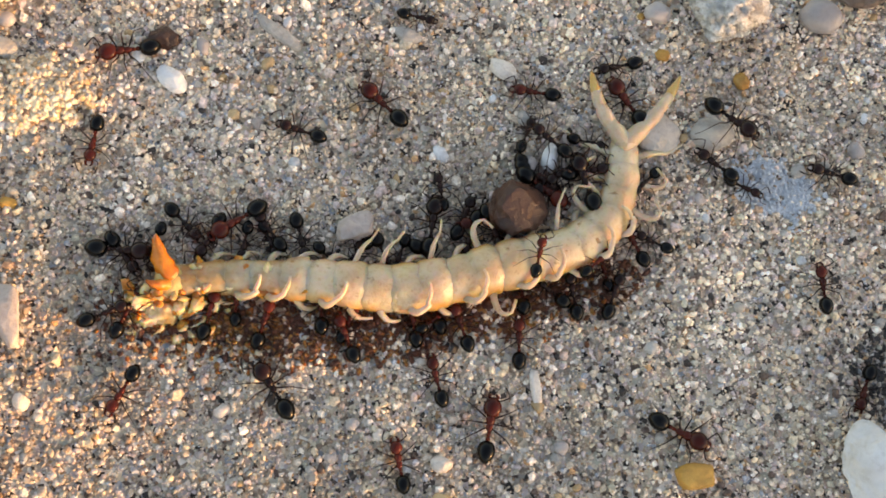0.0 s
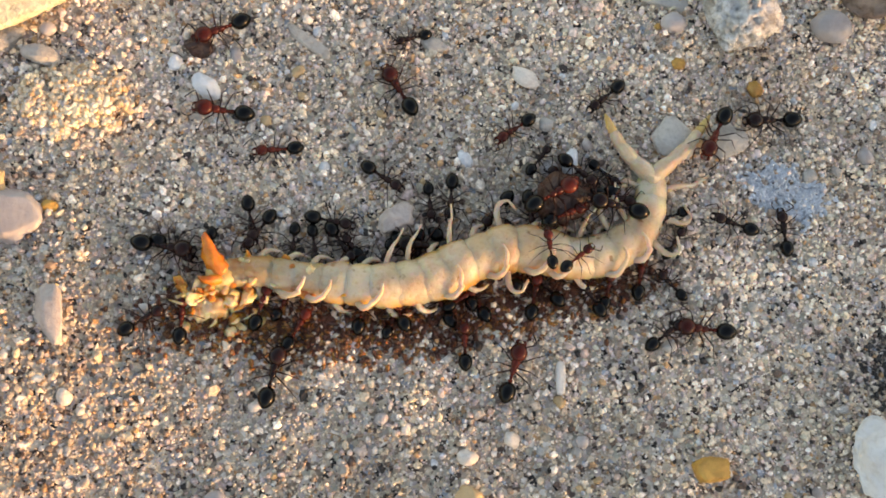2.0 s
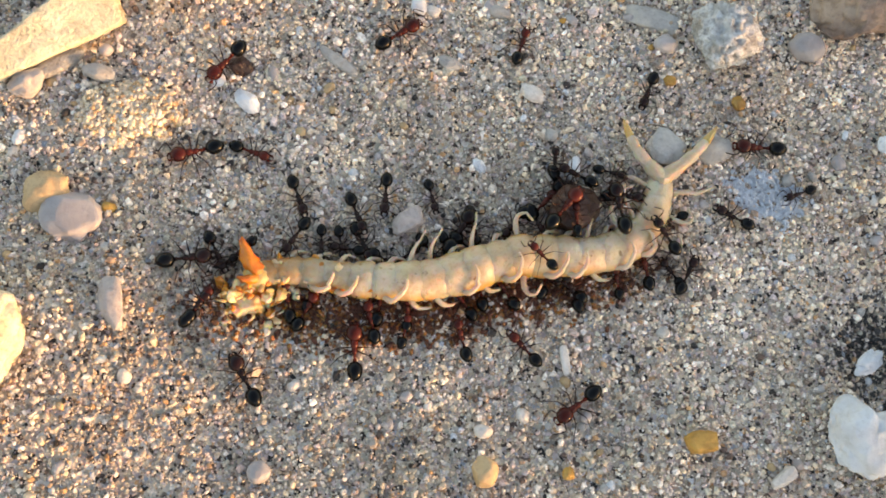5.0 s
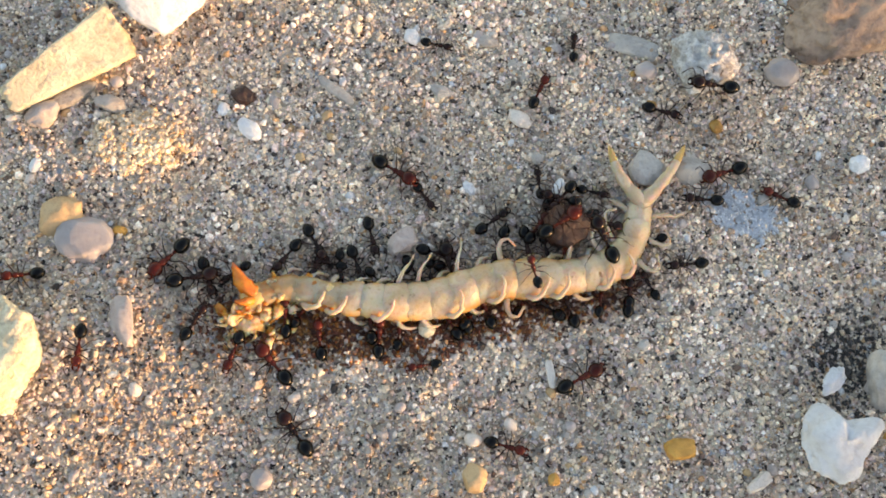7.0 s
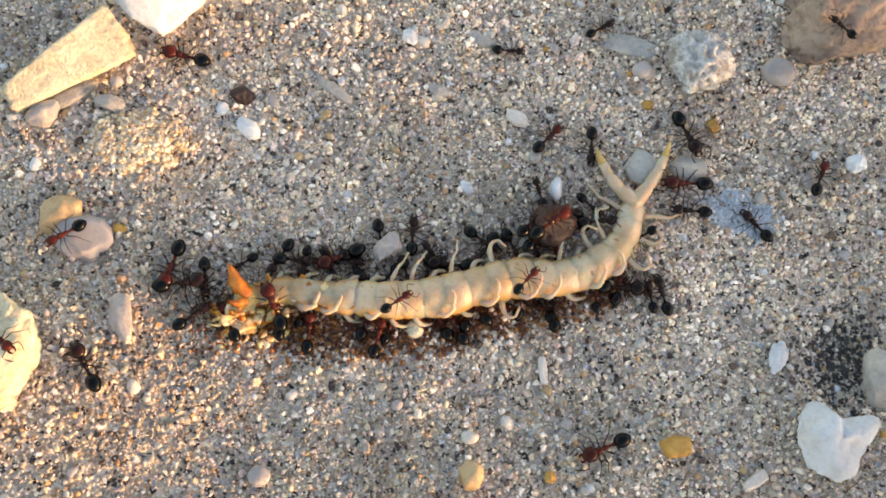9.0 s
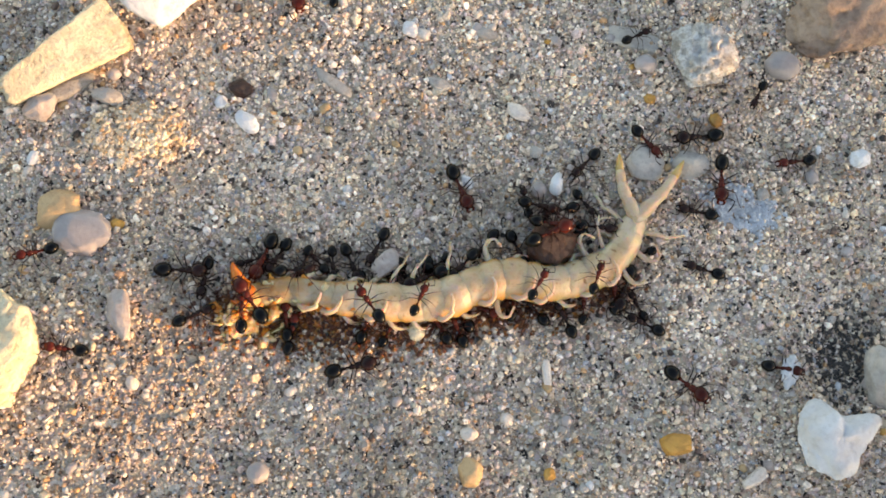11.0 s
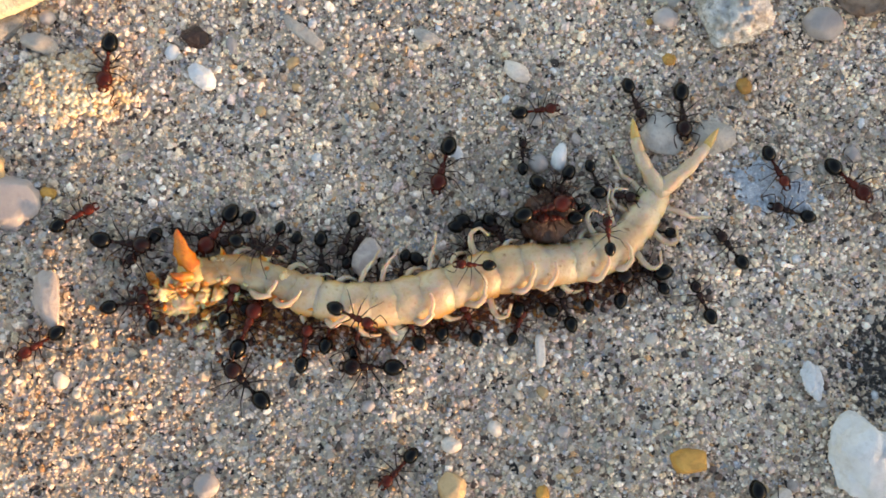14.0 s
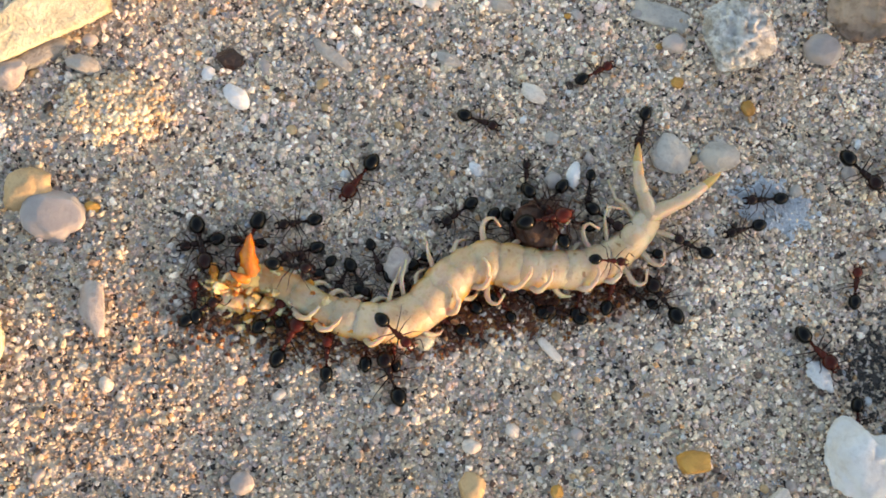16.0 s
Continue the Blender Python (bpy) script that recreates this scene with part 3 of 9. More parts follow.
FLAKE = stone("white_flake", 46.3, -13.3, 1.75, 1.1, 0.5, WHITE, "thin white flake carried along by ants", 93, 30, (0, 0), 0.6, 5, 4)
PERCHES[-2:] = []


def lump_patch(name, x0, y0, lift, count, reach, turn, sizes, gap, mat, label, category, seed, flat=0.7, square=2.0):
    """A low patch of crystals or grains crusted together, ragged at its rim."""
    rng = random.Random(seed)
    lumps = []
    c, s = math.cos(radians(turn)), math.sin(radians(turn))
    while len(lumps) < count:
        u, v = rng.uniform(-1.2, 1.2), rng.uniform(-1.2, 1.2)
        d = (abs(u) ** square + abs(v) ** square) ** (1 / square)
        if d + 0.45 * noise.noise((u * 2.1, v * 2.1, seed)) > rng.uniform(0.55, 1.05) or noise.noise((u * 3.0, v * 3.0, seed + 3.0)) < gap:
            continue
        x, y = u * reach[0] * c - v * reach[1] * s, u * reach[0] * s + v * reach[1] * c
        r = rng.uniform(*sizes)
        z = relief(x0 + x, y0 + y) - relief(x0, y0)
        lumps.append(((x, y, z + rng.uniform(-0.1, 0.22)), (r * rng.uniform(1, 1.6), r, r * flat), Euler((rng.uniform(-1, 1), rng.uniform(-1, 1), rng.uniform(0, 6))).to_matrix(), x * 3 + y))
    ob = new(name, lump_cloud(name, lumps, mat, mat is CRUST))
    ob.matrix_basis = at(x0, y0, relief(x0, y0) + lift)
    tagged(ob, label, category, kind="stuff" if mat is CRUST else "")


lump_patch("salt_crust", 36.8, 6.1, 0.2, 1500, (4.8, 2.8), -22, (0.07, 0.26), -0.34, PALE, "low bluish white salt crust on the sand", "salt crust", 59)
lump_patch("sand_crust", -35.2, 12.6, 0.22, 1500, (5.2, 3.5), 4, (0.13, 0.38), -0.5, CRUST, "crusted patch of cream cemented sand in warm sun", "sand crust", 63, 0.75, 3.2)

# ---- scattered small pebbles ----


def small_pebbles():
    rng = random.Random(21)
    mats = [(GREY, "small rounded grey pebble lying in the sand"), (WHITE, "small rounded white pebble lying in the sand"), (SHELL, "small pale shell fragment lying in the sand"),
            (TAN, "small tan pebble lying in the sand"), (PINK, "small pinkish pebble lying in the sand"), (OCHRE, "tiny ochre pebble lying in the sand"), (QUARTZ, "small milky quartz pebble lying in the sand")]
    weights = [5, 3, 5, 3, 3, 1, 4]
    meshes = {}
    for i, (mat, _l) in enumerate(mats):
        meshes[i] = [rock_mesh("pebble", 1.0, rng.uniform(0.65, 0.95), rng.uniform(0.5, 0.75), mat, 40 + 5 * i + k, 0.3, 4, 2) for k in range(4)]
    for _ in range(310):
        x, y = rng.uniform(-58, 60), rng.uniform(-34, 40)
        if abs(y + 2) < 7 and -26 < x < 28:
            continue
        i = rng.choices(range(len(mats)), weights)[0]
        s = 0.42 + min(rng.expovariate(1.0) * 0.16, 0.55)
        ob = new("pebble", rng.choice(meshes[i]))
        ob.scale = (s, s, s)
        ob.matrix_basis = at(x, y, relief(x, y) + 0.25 * s, rng.uniform(-20, 20), rng.uniform(-20, 20), rng.uniform(0, 360)) @ Matrix.Diagonal((s, s, s, 1))
        tagged(ob, mats[i][1], "pebble", "small pebbles in the sand")


small_pebbles()

# ---- the dead centipede ----
SEGMENTS = 20


def girth(s):
    """Half width of the body in millimetres, from the head (0) to the tail (1)."""
    stops = [(0, 1.4), (0.08, 1.65), (0.2, 1.85), (0.36, 2.3), (0.55, 2.3), (0.75, 2.1), (0.86, 1.95), (0.93, 1.75), (0.97, 1.58), (1.0, 1.42)]
    for (a, u), (b, v) in zip(stops, stops[1:]):
        if s <= b:
            return u + (v - u) * (s - a) / (b - a)
    return stops[-1][1]


def trunk_segment(length, w0, w1, seed, worn=0.0):
    """A plump ring of the body along x: swollen in the middle, drawn in at both ends."""
    rng = random.Random(seed)
    bm = bmesh.new()
    rings, sides = [], 26
    profile = [(-0.80, 0.55), (-0.72, 0.86), (-0.62, 0.94), (-0.50, 0.972), (-0.32, 1.0), (-0.1, 1.02), (0.1, 1.025), (0.30, 1.008), (0.46, 0.975), (0.54, 0.95), (0.64, 0.89), (0.74, 0.72), (0.80, 0.45)]
    swell = rng.uniform(0.95, 1.07)
    pinch = rng.uniform(0.93, 1.0)
    for s, k in profile:
        w = (w0 + (w1 - w0) * (s + 0.5)) * (k if abs(s) < 0.46 else k * pinch) * (1 + (swell - 1) * (1 - (2 * s) ** 2 / 2.6))
        ring = []
        for i in range(sides):
            a = i * math.tau / sides
            y, z = math.cos(a), math.sin(a)
            z = z * (0.86 if z > 0 else 0.80) - 0.06 * abs(y) ** 3
            r = 1 + 0.09 * noise.noise((s * 2.2 + seed, y * 1.8, z * 1.8)) + (0.035 + 0.08 * worn) * noise.noise((s * 6 + seed, y * 5, z * 5)) + 0.16 * worn * noise.noise((s * 3.1 + seed, y * 2.6 + 4, z * 2.6)) - 0.035 * math.exp(-((abs(y) - 0.55) / 0.1) ** 2) * (z > 0)
            ring.append(bm.verts.new((s * length, y * w * r, z * w * r)))
        rings.append(ring)
    for q, u in zip(rings, rings[1:]):
        for i in range(sides):
            bm.faces.new((q[i], q[(i + 1) % sides], u[(i + 1) % sides], u[i]))
    bm.faces.new(rings[0][::-1])
    bm.faces.new(rings[-1])
    bmesh.ops.recalc_face_normals(bm, faces=bm.faces)
    return bm


def trunk_leg(side, w, style, seed):
    """A slender jointed leg from the flank; curled over the belly, splayed out, or folded along the side."""
    rng = random.Random(seed)
    j = lambda v: v + rng.uniform(-0.25, 0.25)
    bm = bmesh.new()
    if style == "curled":
        pts = arc((j(-0.1), side * w * 0.80, w * 0.10), (j(0.5), side * w * 1.45, w * 0.7), (j(1.5), side * w * 0.92, w * 0.75), 7) + arc((1.6, side * w * 0.8, w * 0.80), (j(2.1), side * w * 0.45, w * 1.02), (j(2.0), side * w * 0.05, w * 0.98), 6)
    elif style == "splayed":
        pts = arc((0, side * w * 0.80, 0), (j(0.3), side * w * 1.5, w * 0.75), (j(1.3), side * (w + 2.2), w * 0.30), 8) + [Vector((j(1.9), side * (w + j(3.1)), w * 0.55))]
    elif style == "spread":
        pts = arc((0, side * w * 0.75, 0.1), (0.6, side * (w + 1.2), w * 0.5), (j(0.9), side * (w + 2.6), w * 0.2), 6) + arc((1.0, side * (w + 2.9), w * 0.2), (1.6, side * (w + 3.9), 0.2), (j(2.0), side * (w + 4.4), 0.0), 5)[1:]
    elif style == "hooked":
        pts = arc((0, side * w * 0.82, 0), (j(-0.7), side * (w + 2.6), w * 0.3), (j(0.9), side * (w + 2.3), w * 0.45), 9) + [Vector((1.6, side * (w + 1.3), w * 0.5))]
    else:
        pts = arc((0, side * w * 0.82, -0.1), (j(0.4), side * (w + 1.2), -0.2), (j(2.1), side * (w + 0.5), -w * 0.35), 8)
    n = len(pts)
    tube(bm, pts, [(0.30 if style == "splayed" else 0.37) * (1 - 0.66 * i / (n - 1)) * (1 + 0.12 * (i % 3 == 0)) for i in range(n)], 8)
    return bm


def build_centipede():
    body = new("centipede")
    tagged(body, "dead pale cream centipede on sand, swarmed by ants", "centipede")
    length = 50.2 / SEGMENTS
    below = ["folded", "folded", "curled", "curled", "folded", "curled", "folded", "folded", "curled", "folded", "curled", "hooked", "curled", "curled", "folded", "curled", "curled", "hooked", "hooked", "spread"]
    above = ["folded", "folded", "folded", "folded", "folded", "folded", "splayed", "splayed", "folded", "splayed", "folded", "hooked", "folded", "folded", "splayed", "folded", "hooked", "splayed", "hooked", "spread"]
    made = []
    for i in range(SEGMENTS):
        s = (i + 0.5) / SEGMENTS
        seg = part("body_segment", trunk_segment(length, girth(i / SEGMENTS), girth((i + 1) / SEGMENTS), 11 + i, max(0.0, 1 - i / 4)), CUTICLE, body)
        rest = seg.data.attributes.new("rest", "FLOAT_VECTOR", "POINT")
        for v, cell in zip(seg.data.vertices, rest.data):
            cell.vector = v.co + Vector(((i + 0.5) * length * MM, 0, 0))
        w = girth(s)
        if i > 0:
            part("leg", trunk_leg(-1, w, below[i], 70 + i), LIMB, seg)
            part("leg", trunk_leg(1, w, above[i], 120 + i), LIMB, seg)
        bm = bmesh.new()
        ring = [(-0.50 * length, girth(i / SEGMENTS) * 0.94 * math.cos(a), girth(i / SEGMENTS) * 0.94 * math.sin(a) * 0.86) for a in (k * math.pi / 14 for k in range(15))]
        ring = [(x + 0.10 * noise.noise((y * 1.1, z, i * 3.0)), y, z) for x, y, z in ring]
        tube(bm, ring, [0.012 + 0.016 * abs(noise.noise((k * 0.4, i * 2.0, 1.0))) for k in range(15)], 5)
        part("suture", bm, SUTURE, seg)
        made.append(seg)
    # head shield with torn mouth parts
    bm = bmesh.new()
    ball(bm, (0.2, 0, 0.1), (1.6, 1.55, 1.05), 20, 14, tweak=lambda p: Vector((p.x, p.y * (1 - 0.15 * p.x), p.z + 0.06 * noise.noise(p * 3))))
    head = part("head", bm, CLAW, body, "yellowish damaged head shield")
    bm = bmesh.new()
    tube(bm, arc((0.5, 0.0, 0.5), (-0.9, 1.6, 0.9), (-1.0, 4.2, 1.2), 10), [0.60, 0.85, 0.82, 0.92, 0.84, 0.80, 0.66, 0.50, 0.30, 0.08], 12)
    for v in bm.verts:
        v.co += noise.noise_vector(v.co * 1.3) * 0.22 + noise.noise_vector(v.co * 3.5) * 0.08
    part("poison_claw", bm, ORANGE, head, "bright orange poison claw")
    bm = bmesh.new()
    tube(bm, arc((0.2, -0.4, 0.5), (-1.0, -0.9, 1.4), (-1.9, -0.2, 1.5), 8), [0.5, 0.6, 0.5, 0.52, 0.4, 0.32, 0.2, 0.08], 10)
    part("poison_claw", bm, ORANGE, head, "bright orange poison claw")
    rng = random.Random(5)
    for k, (x, y, r, mat) in enumerate(((-0.6, -1.2, 1.1, AMBER_FLAKE), (-1.9, -1.7, 1.0, TISSUE), (-0.9, -2.9, 1.15, TISSUE), (0.7, -2.4, 0.9, AMBER_FLAKE), (-2.2, -3.3, 0.75, TISSUE), (0.9, -0.6, 0.8, AMBER_FLAKE))):
        bm = bmesh.new()
        ball(bm, (x, y, -0.55), (r * 1.25, r, r * 0.75), 20, 14, None, lambda p: p * (1 + 0.5 * noise.noise(p * 1.7 + Vector((k * 7.0, 0, 0))) + 0.28 * noise.noise(p * 4.5 + Vector((k * 7.0, 0, 2)))))
        part("torn_tissue", bm, mat, head, "torn amber tissue" if mat is AMBER_FLAKE else "torn cream tissue")
    for i, seg in enumerate(made[:5]):
        w = girth((i + 0.5) / SEGMENTS)
        for k in range(6 - i):
            bm = bmesh.new()
            a = -rng.uniform(0.05, 0.95) if k % 3 else rng.uniform(0.2, 1.2)
            r, off = rng.uniform(0.16, 0.40), rng.uniform(0, 50)
            ball(bm, (rng.uniform(-1.2, 1.2), math.copysign(w * math.cos(a), a) * 0.98, w * 0.8 * abs(math.sin(a))), (r * rng.uniform(1.0, 1.8), r, r * 0.6), 10, 8, Euler((rng.uniform(-.6, .6), rng.uniform(-.6, .6), rng.uniform(0, 6))).to_matrix(),
                 lambda p: p * (1 + 0.7 * noise.noise(p * 2.2 + Vector((off, 0, 0)))))
            amber = rng.random() < 0.55
            part("torn_tissue", bm, AMBER_FLAKE if amber else TISSUE, seg, "torn amber tissue" if amber else "torn cream tissue")
    for k in range(104):
        bm = bmesh.new()
        x, y = rng.gauss(-0.6, 2.0), -0.3 - abs(rng.gauss(0, 2.3))
        y = max(y, -5.4) - 0.12 * max(0, x)
        z = -0.85 + rng.uniform(0, 1.5) * math.exp(-((y + 1) / 2.6) ** 2)
        if k % 5:
            r = rng.uniform(0.16, 0.36) if k % 3 else rng.uniform(0.36, 0.62)
            off = rng.uniform(0, 50)
            ball(bm, (x, y, z), (r * rng.uniform(1.0, 1.9), r, r * rng.uniform(0.35, 0.8)), 12, 8, Euler((rng.uniform(-.8, .8), rng.uniform(-.8, .8), rng.uniform(0, 6))).to_matrix(),
                 lambda p: p * (1 + 0.8 * noise.noise(p * 1.9 + Vector((off, 0, 0))) + 0.35 * noise.noise(p * 5.0 + Vector((off, 3, 0)))))
        else:
            tube(bm, arc((x, y, z), (x - rng.uniform(-1, 1.2), y - 0.6, z + 0.8), (x - rng.uniform(-1.0, 1.6), y - rng.uniform(-0.9, 1.0), z + 0.1), 8), [0.12, 0.2, 0.16, 0.2, 0.16, 0.14, 0.1, 0.04], 6)
        amber = rng.random() < (0.62 if y > -1.8 else 0.30)
        part("torn_tissue", bm, AMBER_FLAKE if amber else TISSUE, head, "torn amber tissue" if amber else "torn cream tissue")
    # two thick terminal legs
    tails = []
    for k, (bow, ln) in enumerate(((0.75, 8.0), (-0.5, 9.2))):
        bm = bmesh.new()
        joints = [(-0.08, 0.84), (0.06, 0.92), (0.18, 0.87), (0.27, 0.74), (0.29, 0.64), (0.32, 0.72), (0.44, 0.72), (0.51, 0.62), (0.53, 0.52), (0.56, 0.60), (0.66, 0.58), (0.73, 0.48)]
        tube(bm, [(s * ln, bow * math.sin(s * math.pi), 0.5 * math.sin(s * 2.2)) for s, _r in joints], [r for _s, r in joints], 14)
        leg = part("terminal_leg", bm, LIMB, body)
        bm = bmesh.new()
        joints = [(0.71, 0.42), (0.75, 0.50), (0.84, 0.42), (0.92, 0.28), (0.97, 0.16), (1.0, 0.04)]
        tube(bm, [(s * ln, bow * math.sin(s * math.pi), 0.5 * math.sin(s * 2.2)) for s, _r in joints], [r for _s, r in joints], 10)
        part("claw_tip", bm, CLAW, leg, "yellow pointed tip")
        tails.append(leg)
    return made, head, tails


SEGS, HEAD, TAILS = build_centipede()


def crumbs(name, count, middle, spread_, sizes, mat, label, seed):
    """Small irregular crumbs pressed into the sand, joined into one mesh."""
    rng = random.Random(seed)
    lumps = []
    for _ in range(count):
        x, y = rng.gauss(middle[0], spread_[0]), rng.gauss(middle[1], spread_[1])
        r = rng.uniform(*sizes)
        lumps.append(((x, y, relief(x, y) + 0.2), (r * rng.uniform(1, 2.0), r, r * 0.6), Euler((rng.uniform(-1, 1), rng.uniform(-1, 1), rng.uniform(0, 6))).to_matrix(), x + 7 * y))
    tagged(new(name, lump_cloud(name, lumps, mat)), label, "debris", kind="stuff")


crumbs("tissue_debris", 260, (-17.5, -9.0), (4.2, 1.5), (0.10, 0.34), AMBER, "amber crumbs of tissue trampled into the sand", 77)
crumbs("fluid_crumbs", 170, (-22.6, -8.6), (2.4, 1.9), (0.12, 0.34), MAROON, "dark red-brown crumbs stuck with fluid round the eaten head", 76)
# dark crumbs paint the shadow patch of the hollow
crumbs("soil_crumbs", 700, (49.2, -11.0), (2.9, 3.1), (0.08, 0.26), HOLLOW_SHADE, "dark crumbs of soil in a small hollow", 78)

# added maroon crumbs darken the strip below the flank in place of shade
for k in range(6):
    mx = -14.5 + 6.5 * k
    crumbs("fluid_crumbs", 200, (mx, -9.6 + 0.30 * max(0.0, mx + 2)), (2.7, 1.4), (0.12, 0.36), MAROON, "dark red-brown crumbs stuck with fluid under the centipede", 80 + k)
    crumbs("amber_crumbs", 120, (mx - 1.0, -10.2 + 0.30 * max(0.0, mx + 2)), (2.8, 1.8), (0.10, 0.28), AMBER, "amber crumbs of tissue strewn beside the centipede", 90 + k)

# ---- ants ----


def ant_meshes(tone, big):
    """Meshes of one worker, head towards +x, one unit long, in millimetres; its size is set by the object."""
    red = ANT_RED if tone == "red" else ANT_DARK
    out = {}
    bm = bmesh.new()
    ball(bm, (-0.295, 0, 0.17), (0.163, 0.128, 0.12), 18, 14, None, lambda p: Vector((p.x, p.y * (1 + 0.12 * p.x) * (1 - 0.25 * max(0, -p.x - 0.5)), p.z * (1 - 0.2 * max(0, -p.x - 0.4)))))
    out["gaster"] = [link_mesh("gaster", bm, ANT_BLACK)]
    bm = bmesh.new()
    ball(bm, (-0.115, 0, 0.165), (0.034, 0.036, 0.046), 10, 8)
    ball(bm, (-0.055, 0, 0.16), (0.036, 0.028, 0.042), 10, 8)
    tube(bm, [(-0.14, 0, 0.16), (0.0, 0, 0.15)], [0.018, 0.018], 6)
    out["petiole"] = [link_mesh("petiole", bm, red)]
    bm = bmesh.new()
    ball(bm, (0.045, 0, 0.165), (0.085, 0.050, 0.055), 12, 10)
    ball(bm, (0.145, 0, 0.18), (0.085, 0.066, 0.066), 12, 10)
    ball(bm, (0.215, 0, 0.185), (0.040, 0.036, 0.036), 10, 8)
    out["thorax"] = [link_mesh("thorax", bm, red)]
    k = 1.22 if big else 1.0
    bm = bmesh.new()
    ball(bm, (0.325, 0, 0.19), (0.112 * k, 0.108 * k, 0.082 * k), 16, 12, None, lambda p: Vector((p.x - 0.12 * max(0, -p.x) * (1 - abs(p.y)), p.y * (1 - 0.10 * p.x), p.z)))
    ball(bm, (0.345, 0.085 * k, 0.225), (0.018, 0.012, 0.016), 8, 6)
    ball(bm, (0.345, -0.085 * k, 0.225), (0.018, 0.012, 0.016), 8, 6)
    out["head"] = [link_mesh("head", bm, red)]
    jaws = []
    feelers = []
    for s in (1, -1):
        bm = bmesh.new()
        tube(bm, arc((0.40 * k ** 0.5, s * 0.055, 0.165), (0.50, s * 0.075, 0.15), (0.505, s * 0.005, 0.15), 6), [0.024, 0.026, 0.022, 0.018, 0.012, 0.005], 6)
        jaws.append(link_mesh("mandible", bm, red))
        bm = bmesh.new()
        tube(bm, arc((0.40, s * 0.05, 0.23), (0.42, s * 0.13, 0.30), (0.47, s * 0.20, 0.30), 5) + arc((0.485, s * 0.205, 0.29), (0.56, s * 0.19, 0.22), (0.64, s * 0.13, 0.16), 6)[1:], [0.010] * 5 + [0.008, 0.010, 0.011, 0.012, 0.008], 5)
        feelers.append(link_mesh("antenna", bm, ANT_LEG))
    out["mandible"], out["antenna"] = jaws, feelers
    out["leg"] = []
    for s in (1, -1):
        for x, fx, tx in ((0.17, 0.10, 0.27), (0.10, -0.015, -0.02), (0.035, -0.13, -0.31)):
            bm = bmesh.new()
            knee = Vector((fx, s * 0.20, 0.13))
            foot = Vector((tx * 0.8, s * 0.36, -0.10))
            toe = Vector((tx, s * 0.43, -0.135))
            line = [Vector((0, 0, 0)), Vector((fx * 0.15, s * 0.04, -0.015))] + [Vector((fx * 0.15, s * 0.04, -0.015)).lerp(knee, u) for u in (0.4, 0.75, 1.0)] + [knee.lerp(foot, u) for u in (0.15, 0.6, 1.0)] + [foot.lerp(toe, 0.5), toe]
            tube(bm, line, [0.014, 0.011, 0.012, 0.010, 0.0065, 0.0075, 0.0065, 0.004, 0.0036, 0.0025], 6)
            out["leg"].append((link_mesh("leg", bm, ANT_LEG), (x, s * 0.035, 0.135)))
    return out


KINDS = {(tone, size): ant_meshes(tone, size == "L") for tone in ("red", "dark") for size in "LMS"}
LENGTH = {"L": 6.6, "M": 5.4, "S": 4.4}
WORDS = {("red", "L"): "large red-brown ant, glossy black abdomen", ("red", "M"): "red-brown worker ant, glossy black abdomen", ("red", "S"): "small red-brown worker ant, black abdomen",
         ("dark", "L"): "large dark brown ant, glossy black abdomen", ("dark", "M"): "dark brown worker ant, glossy black abdomen", ("dark", "S"): "small blackish worker ant"}


def build_ant(size, tone, where):
    k = LENGTH[size]
    ob = new("ant")
    for name, meshes in KINDS[(tone, size)].items():
        for me in meshes:
            if name == "leg":
                part(name, me[0], None, ob, "", at(*me[1]))
            else:
                part(name, me, None, ob)
    ob.scale = (k, k, k)
    return tagged(ob, WORDS[(tone, size)] + ", " + where, "ant", "ants around the centipede")


def perch(x, y):
    """Height of whatever an ant stands on: sand or the back of a stone."""
    z = relief(x, y)
    for cx, cy, rx, ry, turn, top in PERCHES:
        c, s = math.cos(radians(turn)), math.sin(radians(turn))
        u, v = ((x - cx) * c + (y - cy) * s) / rx, (-(x - cx) * s + (y - cy) * c) / ry
        d = u * u + v * v
        if d < 1.15:
            z = max(z, relief(x, y) + (top - relief(x, y)) * max(0.0, 1 - d / 1.2) ** 0.3)
    return z


def stroll(ob, rows, stride=True):
    """Keys an ant along rows of seconds, x, y, heading and lift, and swings its legs while it walks."""
    walk(ob, [(t, at(x, y, perch(x, y) + 0.12 + lift, 0, 0, turn)) for t, x, y, turn, lift in rows])
    if not stride:
        return
    legs = [c for c in ob.children if c.name.startswith("leg")]
    steps = [(0.0, 0.0)]
    t = 0.0
    while t < 16.0:
        t = min(16.0, t + 0.25)
        a = next(((p, q) for p, q in zip(rows, rows[1:]) if p[0] <= t <= q[0]), None)
        speed = math.hypot(a[1][1] - a[0][1], a[1][2] - a[0][2]) / max(0.1, a[1][0] - a[0][0]) if a else 0.0
        steps.append((t, min(1.0, 0.25 + speed / 8.0)))
    for i, leg in enumerate(legs):
        home = leg.matrix_basis.translation.copy()
        sign = 1 if i % 2 else -1
        side = 1 if i < 3 else -1
        walk(leg, [(t, Matrix.Translation(home) @ pose(0, 0, 0, side * 5 * amp * math.cos(k * 1.9 + i), 0, sign * 14 * amp * math.sin(k * 1.9))) for k, (t, amp) in enumerate(steps)])


SEG_Z = [girth((i + 0.5) / SEGMENTS) * 0.80 - 0.45 for i in range(SEGMENTS)]


